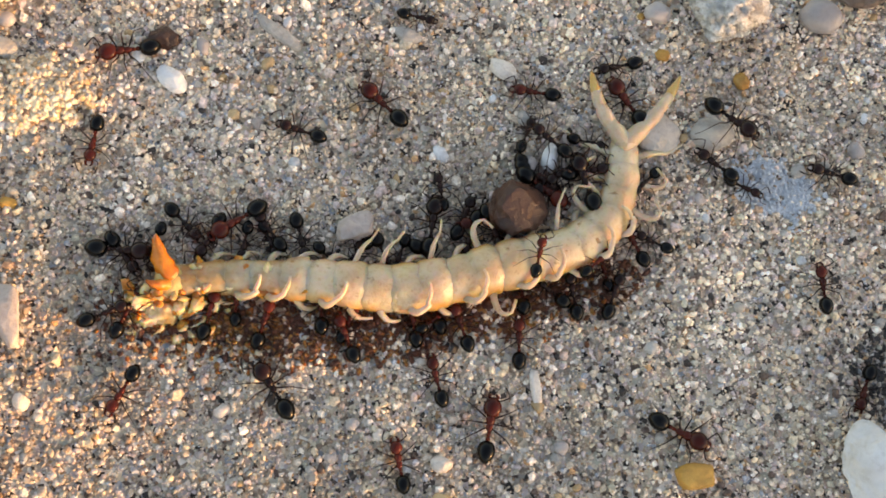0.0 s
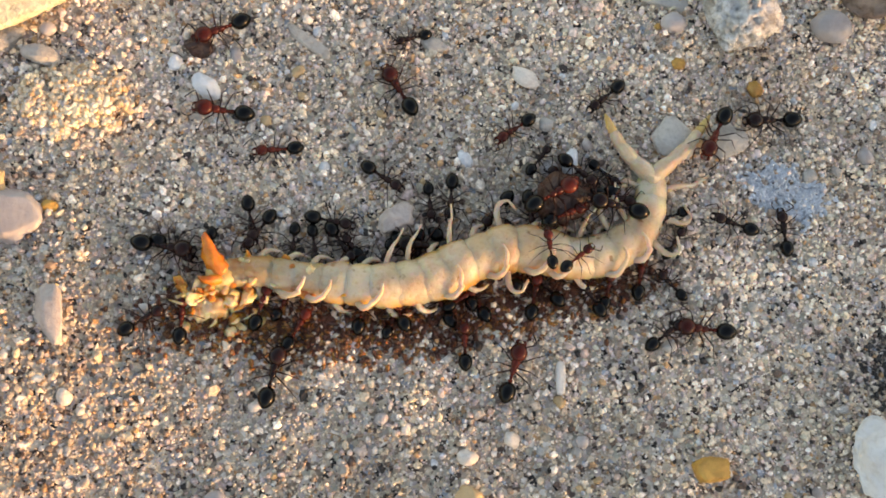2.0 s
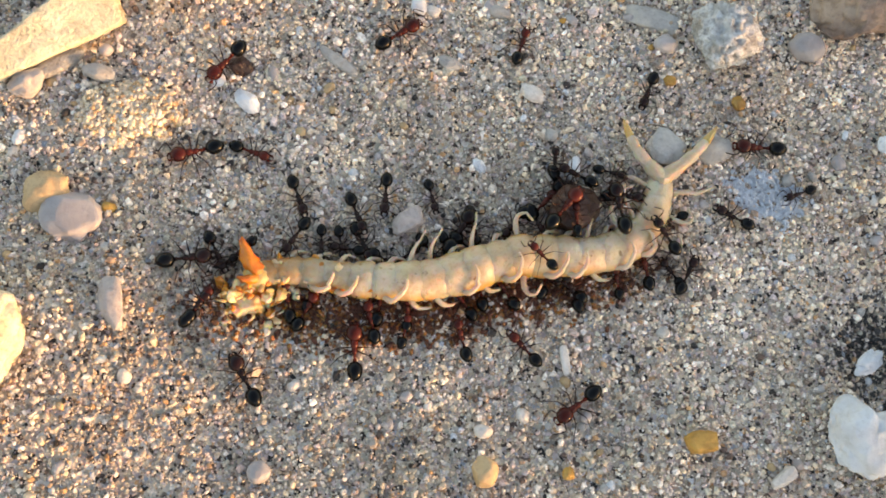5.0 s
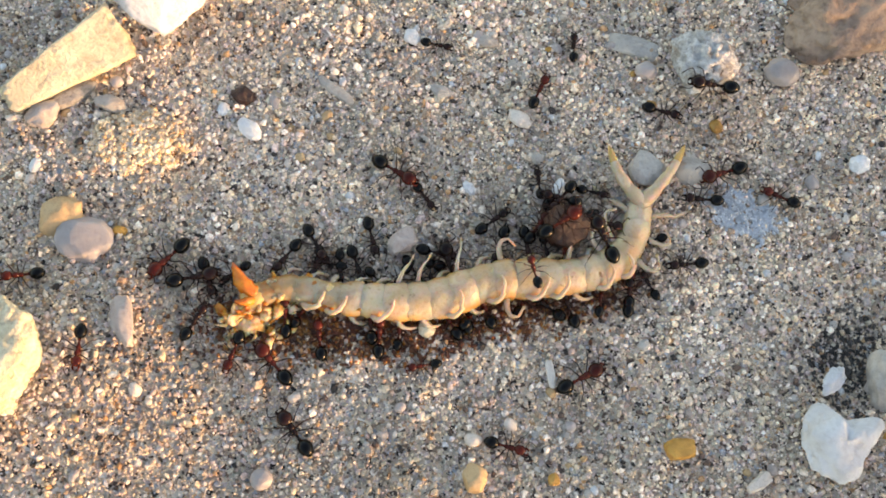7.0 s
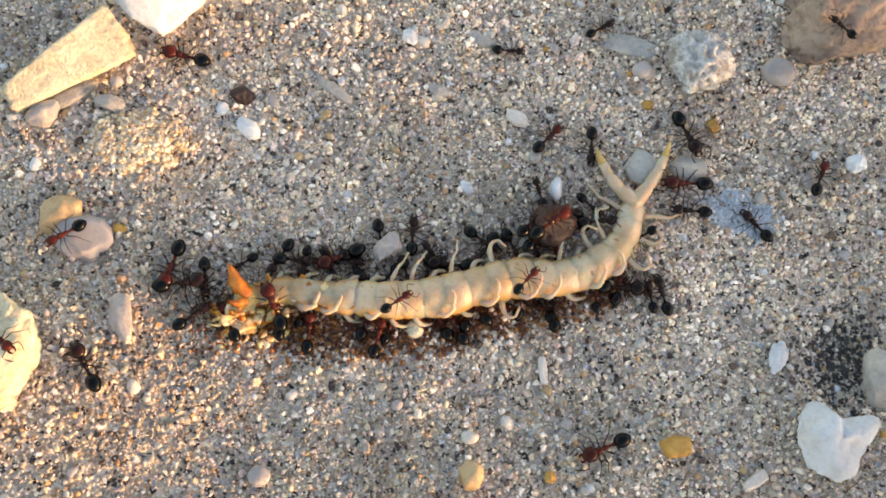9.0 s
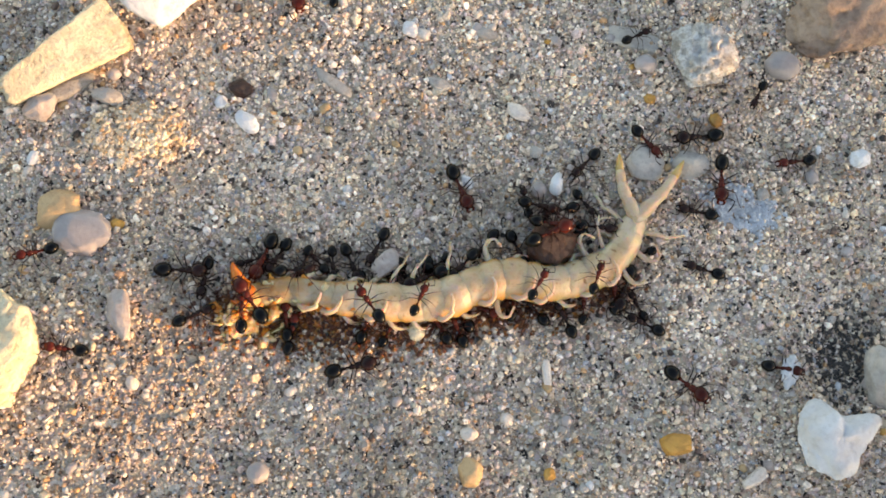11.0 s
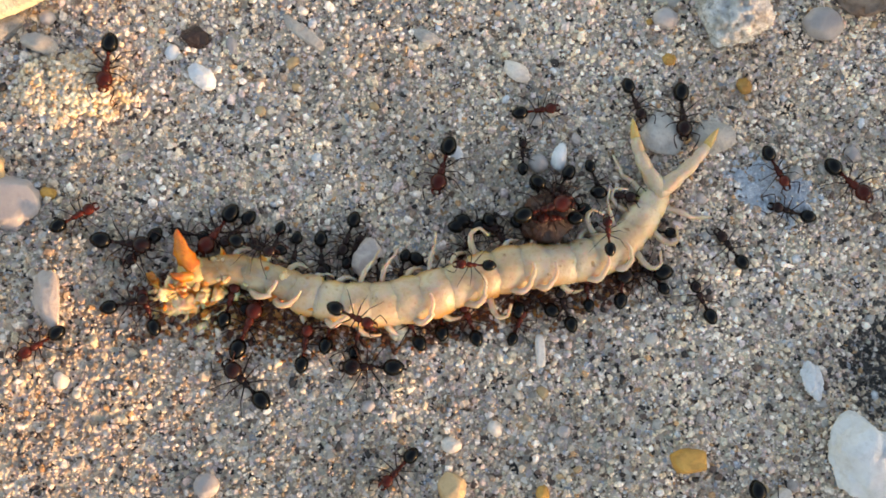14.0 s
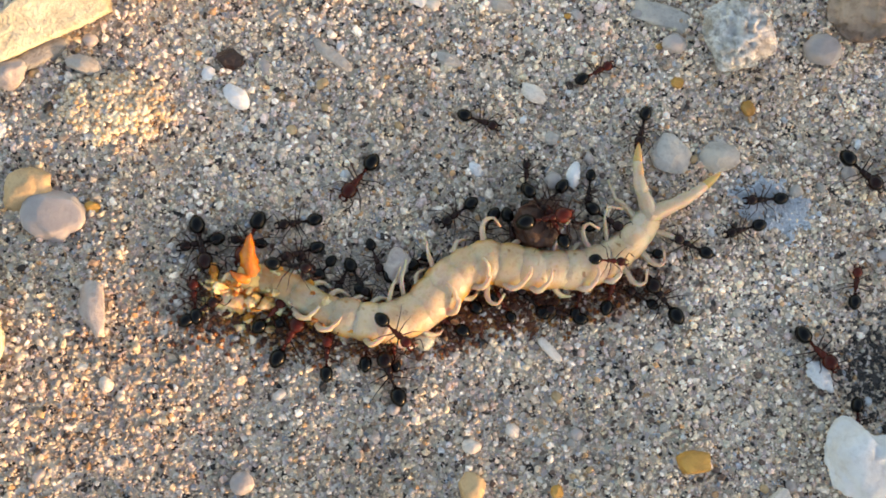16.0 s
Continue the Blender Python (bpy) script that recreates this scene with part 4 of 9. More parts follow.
def motions():
    rest = lambda rows, z: [(t, at(x, y, z, 0, 0, a)) for t, x, y, a in rows]
    walk(SEGS[0], rest([(0, -19.8, -5.3, 6), (0.5, -19.8, -4.5, 7), (1, -19.7, -5.0, -1), (1.5, -19.3, -5.3, 2), (2, -18.5, -4.6, 8), (2.5, -18.4, -4.8, 0), (3, -18.4, -5.3, 2), (5.5, -19.5, -5.3, 10), (6, -20.0, -5.4, 6), (6.5, -20.2, -6.1, 14), (7, -19.7, -5.6, 18), (7.5, -19.9, -5.3, 15), (8, -19.8, -5.5, 10), (8.5, -19.7, -5.3, 9), (9, -20.1, -6.0, 15), (11.5, -19.7, -6.4, 14), (12, -20.6, -6.1, 18), (12.5, -20.7, -6.6, 16), (13, -20.4, -5.6, 8), (13.5, -20.6, -6.1, 8), (14, -20.4, -5.7, 8), (14.5, -20.2, -5.6, 9), (15, -20.1, -5.9, 5), (15.5, -19.0, -5.2, 4), (16, -18.3, -5.2, -12)], SEG_Z[0]))
    walk(SEGS[1], rest([(0, -17.2, -5.0, 4), (0.5, -17.2, -4.2, 5), (1, -17.2, -5.0, 0), (1.5, -16.8, -5.3, 1), (2, -16.1, -4.4, -2), (2.5, -15.9, -4.9, -3), (3, -15.9, -5.3, -0), (5.5, -17.0, -5.0, 2), (6, -17.4, -5.2, 1), (6.5, -17.7, -5.6, 4), (7, -17.3, -4.9, 6), (7.5, -17.4, -4.9, 2), (8, -17.3, -5.2, 2), (8.5, -17.2, -5.0, 2), (9, -17.7, -5.4, 6), (11.5, -17.2, -5.9, 5), (12, -18.2, -5.4, 9), (12.5, -18.2, -6.1, 1), (13, -17.9, -5.4, 0), (13.5, -18.0, -5.9, -1), (14, -17.8, -5.4, -3), (14.5, -17.7, -5.3, -2), (15, -17.6, -5.9, -6), (15.5, -16.6, -5.2, -10), (16, -15.9, -5.9, -23)], SEG_Z[1]))
    walk(SEGS[2], rest([(0, -14.7, -4.9, 2), (0.5, -14.7, -4.1, 3), (1, -14.7, -4.9, 1), (1.5, -14.3, -5.3, -1), (2, -13.6, -4.7, -7), (2.5, -13.3, -5.1, -5), (3, -13.4, -5.4, -2), (5.5, -14.4, -5.1, -4), (6, -14.9, -5.4, -4), (6.5, -15.1, -5.8, -7), (7, -14.7, -5.1, -8), (7.5, -14.9, -5.1, -8), (8, -14.7, -5.3, -6), (8.5, -14.6, -5.1, -5), (9, -15.0, -5.5, -4), (11.5, -14.7, -6.0, -5), (12, -15.7, -5.3, -3), (12.5, -15.8, -6.5, -12), (13, -15.4, -5.6, -11), (13.5, -15.5, -6.2, -10), (14, -15.2, -5.9, -14), (14.5, -15.2, -5.8, -12), (15, -15.2, -6.3, -15), (15.5, -14.2, -6.1, -23), (16, -13.8, -7.0, -27)], SEG_Z[2]))
    walk(SEGS[3], rest([(0, -12.0, -4.9, -0), (0.5, -12.2, -4.0, -0), (1, -12.2, -4.9, 0), (1.5, -11.8, -5.5, -4), (2, -11.1, -5.0, -6), (2.5, -10.8, -5.2, -4), (3, -10.9, -5.5, -4), (5.5, -11.8, -5.4, -5), (6, -12.3, -5.6, -4), (6.5, -12.6, -6.2, -8), (7, -12.2, -5.6, -8), (7.5, -12.4, -5.4, -8), (8, -12.2, -5.6, -7), (8.5, -12.1, -5.4, -7), (9, -12.5, -5.8, -5), (11.5, -12.3, -6.3, -7), (12, -13.2, -5.6, -8), (12.5, -13.3, -7.1, -11), (13, -13.0, -6.3, -16), (13.5, -13.0, -6.7, -13), (14, -12.8, -6.6, -19), (14.5, -12.8, -6.4, -18), (15, -12.8, -7.1, -17), (15.5, -12.0, -7.1, -23), (16, -11.6, -8.1, -21)], SEG_Z[3]))
    walk(SEGS[4], rest([(0, -9.5, -4.9, -2), (0.5, -9.7, -4.1, -4), (1, -9.6, -5.0, -3), (1.5, -9.3, -5.6, -4), (2, -8.7, -5.2, -4), (2.5, -8.4, -5.3, -4), (3, -8.4, -5.7, -4), (5.5, -9.3, -5.7, -4), (6, -9.8, -5.7, -3), (6.5, -9.9, -6.5, -5), (7, -9.6, -5.9, -6), (7.5, -9.8, -5.7, -6), (8, -9.6, -5.9, -7), (8.5, -9.6, -5.8, -6), (9, -10.0, -5.9, -5), (11.5, -9.9, -6.6, -6), (12, -10.7, -5.9, -9), (12.5, -10.8, -7.5, -7), (13, -10.5, -6.9, -12), (13.5, -10.4, -7.2, -10), (14, -10.4, -7.5, -16), (14.5, -10.5, -7.2, -17), (15, -10.4, -7.8, -14), (15.5, -9.6, -8.0, -17), (16, -9.3, -8.8, -14)], SEG_Z[4]))
    walk(SEGS[5], rest([(0, -6.9, -5.1, -5), (0.5, -7.2, -4.4, -6), (1, -7.1, -5.2, -5), (1.5, -6.8, -5.8, -2), (2, -6.3, -5.4, -2), (2.5, -5.9, -5.6, -5), (3, -5.8, -5.8, -1), (5.5, -6.7, -5.8, -0), (6, -7.3, -5.8, 1), (6.5, -7.4, -6.5, -1), (7, -7.0, -6.1, -3), (7.5, -7.2, -5.9, -3), (8, -7.0, -6.2, -6), (8.5, -7.1, -6.0, -3), (9, -7.5, -6.1, -2), (11.5, -7.4, -6.8, -4), (12, -8.1, -6.3, -6), (12.5, -8.3, -7.7, -2), (13, -8.0, -7.1, -3), (13.5, -7.9, -7.5, -4), (14, -7.9, -8.1, -8), (14.5, -8.0, -7.8, -10), (15, -8.0, -8.3, -7), (15.5, -7.2, -8.5, -7), (16, -6.9, -9.2, -4)], SEG_Z[5]))
    walk(SEGS[6], rest([(0, -4.4, -5.3, -5), (0.5, -4.7, -4.7, -5), (1, -4.6, -5.2, -1), (1.5, -4.3, -5.8, 4), (2, -3.8, -5.4, 5), (2.5, -3.4, -5.7, 1), (3, -3.4, -5.8, 5), (5.5, -4.2, -5.7, 4), (6, -4.7, -5.7, 6), (6.5, -4.8, -6.5, 4), (7, -4.5, -6.2, 1), (7.5, -4.7, -6.0, 1), (8, -4.5, -6.4, 0), (8.5, -4.6, -6.0, 1), (9, -4.9, -6.2, 1), (11.5, -5.0, -6.9, -1), (12, -5.6, -6.5, -1), (12.5, -5.8, -7.6, 1), (13, -5.5, -7.2, 4), (13.5, -5.2, -7.5, 3), (14, -5.3, -8.3, 1), (14.5, -5.5, -8.1, -2), (15, -5.4, -8.4, 2), (15.5, -4.8, -8.5, 5), (16, -4.5, -9.1, 14)], SEG_Z[6]))
    walk(SEGS[7], rest([(0, -1.7, -5.5, -1), (0.5, -2.1, -4.8, -0), (1, -2.1, -5.1, 5), (1.5, -1.9, -5.5, 10), (2, -1.4, -5.0, 13), (2.5, -0.9, -5.4, 9), (3, -0.9, -5.4, 13), (5.5, -1.7, -5.4, 11), (6, -2.1, -5.4, 11), (6.5, -2.2, -6.2, 10), (7, -1.9, -6.0, 8), (7.5, -2.2, -5.8, 7), (8, -2.0, -6.2, 10), (8.5, -2.1, -5.8, 8), (9, -2.4, -6.0, 6), (11.5, -2.5, -6.9, 4), (12, -3.1, -6.3, 7), (12.5, -3.3, -7.5, 6), (13, -3.0, -6.8, 12), (13.5, -2.7, -7.2, 10), (14, -2.8, -8.1, 9), (14.5, -3.0, -8.0, 9), (15, -3.0, -8.2, 13), (15.5, -2.2, -8.1, 18), (16, -2.3, -8.1, 32)], SEG_Z[7]))
    walk(SEGS[8], rest([(0, 0.8, -5.4, 7), (0.5, 0.4, -4.6, 8), (1, 0.4, -4.8, 11), (1.5, 0.5, -5.0, 17), (2, 1.0, -4.2, 22), (2.5, 1.4, -4.8, 18), (3, 1.5, -4.7, 22), (5.5, 0.8, -4.7, 17), (6, 0.3, -4.8, 15), (6.5, 0.3, -5.6, 15), (7, 0.6, -5.5, 16), (7.5, 0.3, -5.3, 16), (8, 0.5, -5.5, 18), (8.5, 0.3, -5.4, 13), (9, 0.1, -5.6, 13), (11.5, -0.1, -6.5, 13), (12, -0.6, -5.8, 16), (12.5, -0.8, -7.0, 18), (13, -0.6, -6.1, 22), (13.5, -0.2, -6.6, 17), (14, -0.3, -7.5, 15), (14.5, -0.5, -7.3, 18), (15, -0.7, -7.2, 25), (15.5, -0.1, -6.9, 34), (16, -0.5, -6.5, 49)], SEG_Z[8]))
    walk(SEGS[9], rest([(0, 3.3, -4.9, 13), (0.5, 2.9, -4.2, 13), (1, 2.8, -4.2, 15), (1.5, 2.8, -4.1, 23), (2, 3.1, -3.1, 27), (2.5, 3.7, -3.9, 25), (3, 3.7, -3.7, 25), (5.5, 3.2, -3.9, 20), (6, 2.7, -3.9, 20), (6.5, 2.7, -4.8, 21), (7, 3.0, -4.6, 22), (7.5, 2.7, -4.3, 23), (8, 2.8, -4.6, 23), (8.5, 2.9, -4.7, 16), (9, 2.5, -5.0, 18), (11.5, 2.2, -5.8, 24), (12, 1.7, -4.9, 23), (12.5, 1.5, -6.0, 26), (13, 1.6, -5.0, 26), (13.5, 2.2, -5.7, 19), (14, 2.2, -6.7, 21), (14.5, 1.8, -6.4, 23), (15, 1.5, -6.0, 32), (15.5, 1.8, -5.3, 41), (16, 1.1, -4.6, 49)], SEG_Z[9]))
    walk(SEGS[10], rest([(0, 5.8, -4.3, 16), (0.5, 5.3, -3.5, 16), (1, 5.3, -3.5, 17), (1.5, 5.2, -3.0, 24), (2, 5.3, -2.1, 24), (2.5, 6.0, -2.7, 25), (3, 6.0, -2.7, 16), (5.5, 5.6, -3.1, 16), (6, 5.0, -3.1, 15), (6.5, 5.1, -3.8, 20), (7, 5.3, -3.7, 18), (7.5, 5.0, -3.4, 19), (8, 5.2, -3.6, 19), (8.5, 5.3, -4.0, 13), (9, 5.0, -4.2, 17), (11.5, 4.4, -4.7, 22), (12, 4.0, -3.9, 23), (12.5, 3.7, -4.9, 26), (13, 3.9, -3.9, 20), (13.5, 4.7, -5.0, 17), (14, 4.6, -5.7, 24), (14.5, 4.1, -5.4, 24), (15, 3.5, -4.6, 31), (15.5, 3.6, -3.7, 36), (16, 2.8, -3.1, 32)], SEG_Z[10]))
    walk(SEGS[11], rest([(0, 8.2, -3.5, 18), (0.5, 7.7, -2.8, 17), (1, 7.7, -2.8, 14), (1.5, 7.5, -2.1, 13), (2, 7.6, -1.3, 10), (2.5, 8.3, -1.9, 8), (3, 8.5, -2.3, 4), (5.5, 8.1, -2.5, 8), (6, 7.5, -2.7, 5), (6.5, 7.6, -3.1, 8), (7, 7.8, -3.2, 8), (7.5, 7.4, -2.7, 13), (8, 7.7, -2.9, 12), (8.5, 7.7, -3.5, 9), (9, 7.4, -3.6, 13), (11.5, 6.7, -4.0, 12), (12, 6.4, -3.0, 15), (12.5, 6.0, -3.9, 17), (13, 6.3, -3.3, 12), (13.5, 7.1, -4.3, 12), (14, 6.9, -4.8, 20), (14.5, 6.3, -4.4, 21), (15, 5.8, -3.5, 20), (15.5, 5.8, -2.6, 14), (16, 5.1, -2.2, 6)], SEG_Z[11]))
    walk(SEGS[12], rest([(0, 10.7, -2.8, 18), (0.5, 10.1, -2.0, 17), (1, 10.1, -2.3, 11), (1.5, 9.9, -2.0, -3), (2, 10.0, -1.2, -5), (2.5, 10.8, -2.0, -7), (3, 11.0, -2.3, -3), (5.5, 10.7, -2.4, 4), (6, 10.1, -2.6, 1), (6.5, 10.1, -3.0, 2), (7, 10.4, -3.0, 4), (7.5, 9.9, -2.2, 6), (8, 10.2, -2.6, 1), (8.5, 10.2, -3.2, 4), (9, 9.9, -3.1, 5), (11.5, 9.1, -3.7, -2), (12, 8.9, -2.7, -3), (12.5, 8.4, -3.5, 4), (13, 8.9, -2.9, 3), (13.5, 9.7, -3.8, 6), (14, 9.4, -4.0, 15), (14.5, 8.7, -3.6, 14), (15, 8.1, -2.9, 9), (15.5, 8.2, -2.5, -3), (16, 7.5, -2.4, -6)], SEG_Z[12]))
    walk(SEGS[13], rest([(0, 13.1, -2.0, 18), (0.5, 12.4, -1.2, 18), (1, 12.6, -1.8, 13), (1.5, 12.4, -2.3, -7), (2, 12.4, -1.5, -8), (2.5, 13.3, -2.3, -4), (3, 13.4, -2.5, 1), (5.5, 13.2, -2.2, 4), (6, 12.6, -2.5, 3), (6.5, 12.7, -2.8, 4), (7, 13.0, -2.8, 4), (7.5, 12.5, -2.1, 3), (8, 12.7, -2.8, 0), (8.5, 12.7, -3.1, 4), (9, 12.4, -3.0, 3), (11.5, 11.6, -4.1, -5), (12, 11.4, -3.0, -6), (12.5, 10.9, -3.4, -1), (13, 11.4, -2.9, -2), (13.5, 12.2, -3.8, 3), (14, 11.9, -3.5, 9), (14.5, 11.2, -3.2, 7), (15, 10.5, -2.7, 4), (15.5, 10.7, -2.8, -4), (16, 9.9, -2.6, -1)], SEG_Z[13]))
    walk(SEGS[14], rest([(0, 15.5, -1.2, 21), (0.5, 14.8, -0.4, 21), (1, 14.9, -1.2, 19), (1.5, 14.8, -2.5, 4), (2, 14.8, -1.9, -1), (2.5, 15.7, -2.3, 4), (3, 15.9, -2.4, 9), (5.5, 15.7, -2.0, 9), (6, 15.1, -2.3, 10), (6.5, 15.3, -2.5, 13), (7, 15.5, -2.5, 10), (7.5, 15.0, -1.9, 6), (8, 15.2, -2.5, 12), (8.5, 15.2, -2.7, 12), (9, 14.9, -2.8, 13), (11.5, 14.0, -4.0, 8), (12, 13.9, -3.0, 8), (12.5, 13.4, -3.3, 9), (13, 13.9, -3.0, 6), (13.5, 14.8, -3.5, 12), (14, 14.4, -3.2, 9), (14.5, 13.7, -2.9, 9), (15, 13.0, -2.5, 10), (15.5, 13.2, -2.7, 8), (16, 12.3, -2.5, 4)], SEG_Z[14]))
    walk(SEGS[15], rest([(0, 17.7, -0.1, 34), (0.5, 17.1, 0.6, 30), (1, 17.1, -0.1, 33), (1.5, 17.2, -1.9, 23), (2, 17.2, -1.5, 17), (2.5, 18.1, -1.8, 17), (3, 18.3, -1.8, 19), (5.5, 18.2, -1.4, 20), (6, 17.6, -1.6, 20), (6.5, 17.7, -1.7, 24), (7, 18.0, -1.9, 19), (7.5, 17.5, -1.5, 15), (8, 17.7, -1.7, 21), (8.5, 17.6, -1.9, 22), (9, 17.4, -2.0, 23), (11.5, 16.4, -3.5, 19), (12, 16.3, -2.3, 24), (12.5, 15.7, -2.6, 21), (13, 16.3, -2.4, 19), (13.5, 17.2, -2.7, 24), (14, 16.9, -2.6, 17), (14.5, 16.1, -2.3, 17), (15, 15.4, -1.8, 19), (15.5, 15.5, -2.2, 19), (16, 14.7, -2.4, 11)], SEG_Z[15]))
    walk(SEGS[16], rest([(0, 19.6, 1.6, 51), (0.5, 19.1, 2.1, 44), (1, 19.1, 1.5, 49), (1.5, 19.2, -0.6, 44), (2, 19.4, -0.4, 35), (2.5, 20.3, -0.8, 37), (3, 20.6, -0.7, 35), (5.5, 20.5, -0.2, 35), (6, 19.8, -0.5, 35), (6.5, 19.8, -0.4, 38), (7, 20.3, -0.9, 36), (7.5, 19.8, -0.5, 29), (8, 20.0, -0.7, 30), (8.5, 19.8, -0.8, 34), (9, 19.6, -0.7, 35), (11.5, 18.6, -2.5, 30), (12, 18.3, -1.0, 39), (12.5, 18.0, -1.6, 30), (13, 18.6, -1.4, 30), (13.5, 19.4, -1.4, 34), (14, 19.2, -1.7, 31), (14.5, 18.3, -1.3, 28), (15, 17.7, -0.9, 28), (15.5, 17.8, -1.1, 27), (16, 17.0, -1.7, 25)], SEG_Z[16]))
    walk(SEGS[17], rest([(0, 20.7, 3.7, 69), (0.5, 20.6, 4.0, 60), (1, 20.3, 3.6, 67), (1.5, 20.7, 1.3, 61), (2, 21.2, 1.2, 53), (2.5, 21.9, 1.0, 58), (3, 22.2, 1.0, 54), (5.5, 22.3, 1.5, 52), (6, 21.7, 1.2, 54), (6.5, 21.6, 1.4, 53), (7, 22.1, 0.9, 53), (7.5, 21.7, 1.0, 52), (8, 22.0, 0.9, 50), (8.5, 21.6, 0.9, 52), (9, 21.4, 0.9, 52), (11.5, 20.5, -1.1, 42), (12, 20.1, 0.7, 46), (12.5, 20.0, -0.2, 40), (13, 20.6, 0.1, 37), (13.5, 21.4, 0.2, 42), (14, 21.2, -0.2, 44), (14.5, 20.3, 0.0, 43), (15, 19.7, 0.5, 40), (15.5, 19.9, 0.1, 36), (16, 19.1, -0.4, 36)], SEG_Z[17]))
    walk(SEGS[18], rest([(0, 21.4, 6.1, 81), (0.5, 21.4, 6.3, 78), (1, 21.0, 5.9, 78), (1.5, 21.6, 3.5, 77), (2, 22.2, 3.3, 73), (2.5, 22.8, 3.2, 75), (3, 23.4, 3.2, 68), (5.5, 23.5, 3.6, 69), (6, 22.7, 3.5, 74), (6.5, 22.8, 3.7, 70), (7, 23.3, 3.1, 68), (7.5, 22.9, 3.3, 71), (8, 23.1, 3.0, 69), (8.5, 22.9, 3.1, 64), (9, 22.7, 3.1, 67), (11.5, 22.1, 0.8, 57), (12, 21.7, 2.5, 56), (12.5, 21.7, 1.6, 53), (13, 22.5, 1.6, 46), (13.5, 23.1, 2.0, 52), (14, 22.8, 1.8, 54), (14.5, 21.9, 2.0, 58), (15, 21.4, 2.3, 50), (15.5, 21.7, 1.7, 47), (16, 20.8, 1.2, 47)], SEG_Z[18]))
    walk(SEGS[19], rest([(0, 21.6, 8.6, 86), (0.5, 21.7, 8.7, 86), (1, 21.4, 8.3, 81), (1.5, 21.8, 6.0, 87), (2, 22.6, 5.7, 87), (2.5, 23.2, 5.7, 87), (3, 24.1, 5.4, 77), (5.5, 24.1, 6.0, 78), (6, 23.0, 5.9, 85), (6.5, 23.5, 6.0, 79), (7, 23.9, 5.5, 77), (7.5, 23.3, 5.7, 84), (8, 23.8, 5.4, 78), (8.5, 23.9, 5.3, 67), (9, 23.4, 5.4, 74), (11.5, 23.2, 2.8, 64), (12, 22.9, 4.7, 66), (12.5, 22.9, 3.7, 66), (13, 23.9, 3.6, 63), (13.5, 24.4, 4.1, 65), (14, 24.1, 3.9, 60), (14.5, 23.1, 4.1, 61), (15, 22.9, 4.2, 53), (15.5, 23.2, 3.6, 55), (16, 22.2, 3.0, 59)], SEG_Z[19]))
    walk(HEAD, rest([(0, -21.0, -5.4, 6), (0.5, -21.1, -4.6, 7), (1, -21.0, -4.9, -1), (1.5, -20.5, -5.4, 2), (2, -19.7, -4.9, 9), (2.5, -19.6, -4.8, 1), (3, -19.6, -5.3, 2), (5.5, -20.7, -5.6, 11), (6, -21.3, -5.6, 6), (6.5, -21.5, -6.5, 15), (7, -20.9, -6.0, 19), (7.5, -21.1, -5.7, 16), (8, -21.0, -5.8, 11), (8.5, -20.9, -5.6, 10), (9, -21.3, -6.4, 16), (11.5, -20.8, -6.8, 15), (12, -21.9, -6.5, 18), (12.5, -21.9, -7.2, 18), (13, -21.6, -5.8, 9), (13.5, -21.8, -6.3, 9), (14, -21.7, -5.8, 9), (14.5, -21.4, -5.9, 10), (15, -21.4, -6.1, 6), (15.5, -20.3, -5.4, 5), (16, -19.5, -5.0, -11)], 1.1))
    walk(TAILS[0], rest([(0, 21.7, 9.7, 115), (0.5, 21.7, 10.0, 113), (1, 21.6, 9.6, 114), (1.5, 21.8, 7.2, 122), (2, 22.5, 6.8, 127), (2.5, 23.1, 6.8, 128), (3, 24.3, 6.7, 130), (5.5, 24.3, 7.3, 120), (6, 23.1, 7.2, 118), (6.5, 23.7, 7.3, 124), (7, 24.2, 6.7, 119), (7.5, 23.4, 7.0, 120), (8, 24.0, 6.7, 122), (8.5, 24.3, 6.4, 119), (9, 23.7, 6.6, 125), (11.5, 23.7, 4.0, 102), (12, 23.4, 5.9, 110), (12.5, 23.3, 4.8, 110), (13, 24.4, 4.8, 108), (13.5, 24.9, 5.3, 119), (14, 24.7, 5.0, 112), (14.5, 23.7, 5.2, 114), (15, 23.7, 5.2, 114), (15.5, 23.8, 4.7, 106), (16, 22.8, 4.1, 101)], 1.6))
    walk(TAILS[1], rest([(0, 21.7, 9.7, 52), (0.5, 21.7, 10.0, 51), (1, 21.6, 9.6, 45), (1.5, 21.8, 7.2, 48), (2, 22.5, 6.8, 48), (2.5, 23.1, 6.8, 47), (3, 24.3, 6.7, 43), (5.5, 24.3, 7.3, 46), (6, 23.1, 7.2, 48), (6.5, 23.7, 7.3, 49), (7, 24.2, 6.7, 54), (7.5, 23.4, 7.0, 56), (8, 24.0, 6.7, 55), (8.5, 24.3, 6.4, 54), (9, 23.7, 6.6, 60), (11.5, 23.7, 4.0, 45), (12, 23.4, 5.9, 40), (12.5, 23.3, 4.8, 51), (13, 24.4, 4.8, 52), (13.5, 24.9, 5.3, 53), (14, 24.7, 5.0, 49), (14.5, 23.7, 5.2, 45), (15, 23.7, 5.2, 40), (15.5, 23.8, 4.7, 34), (16, 22.8, 4.1, 34)], 1.6))
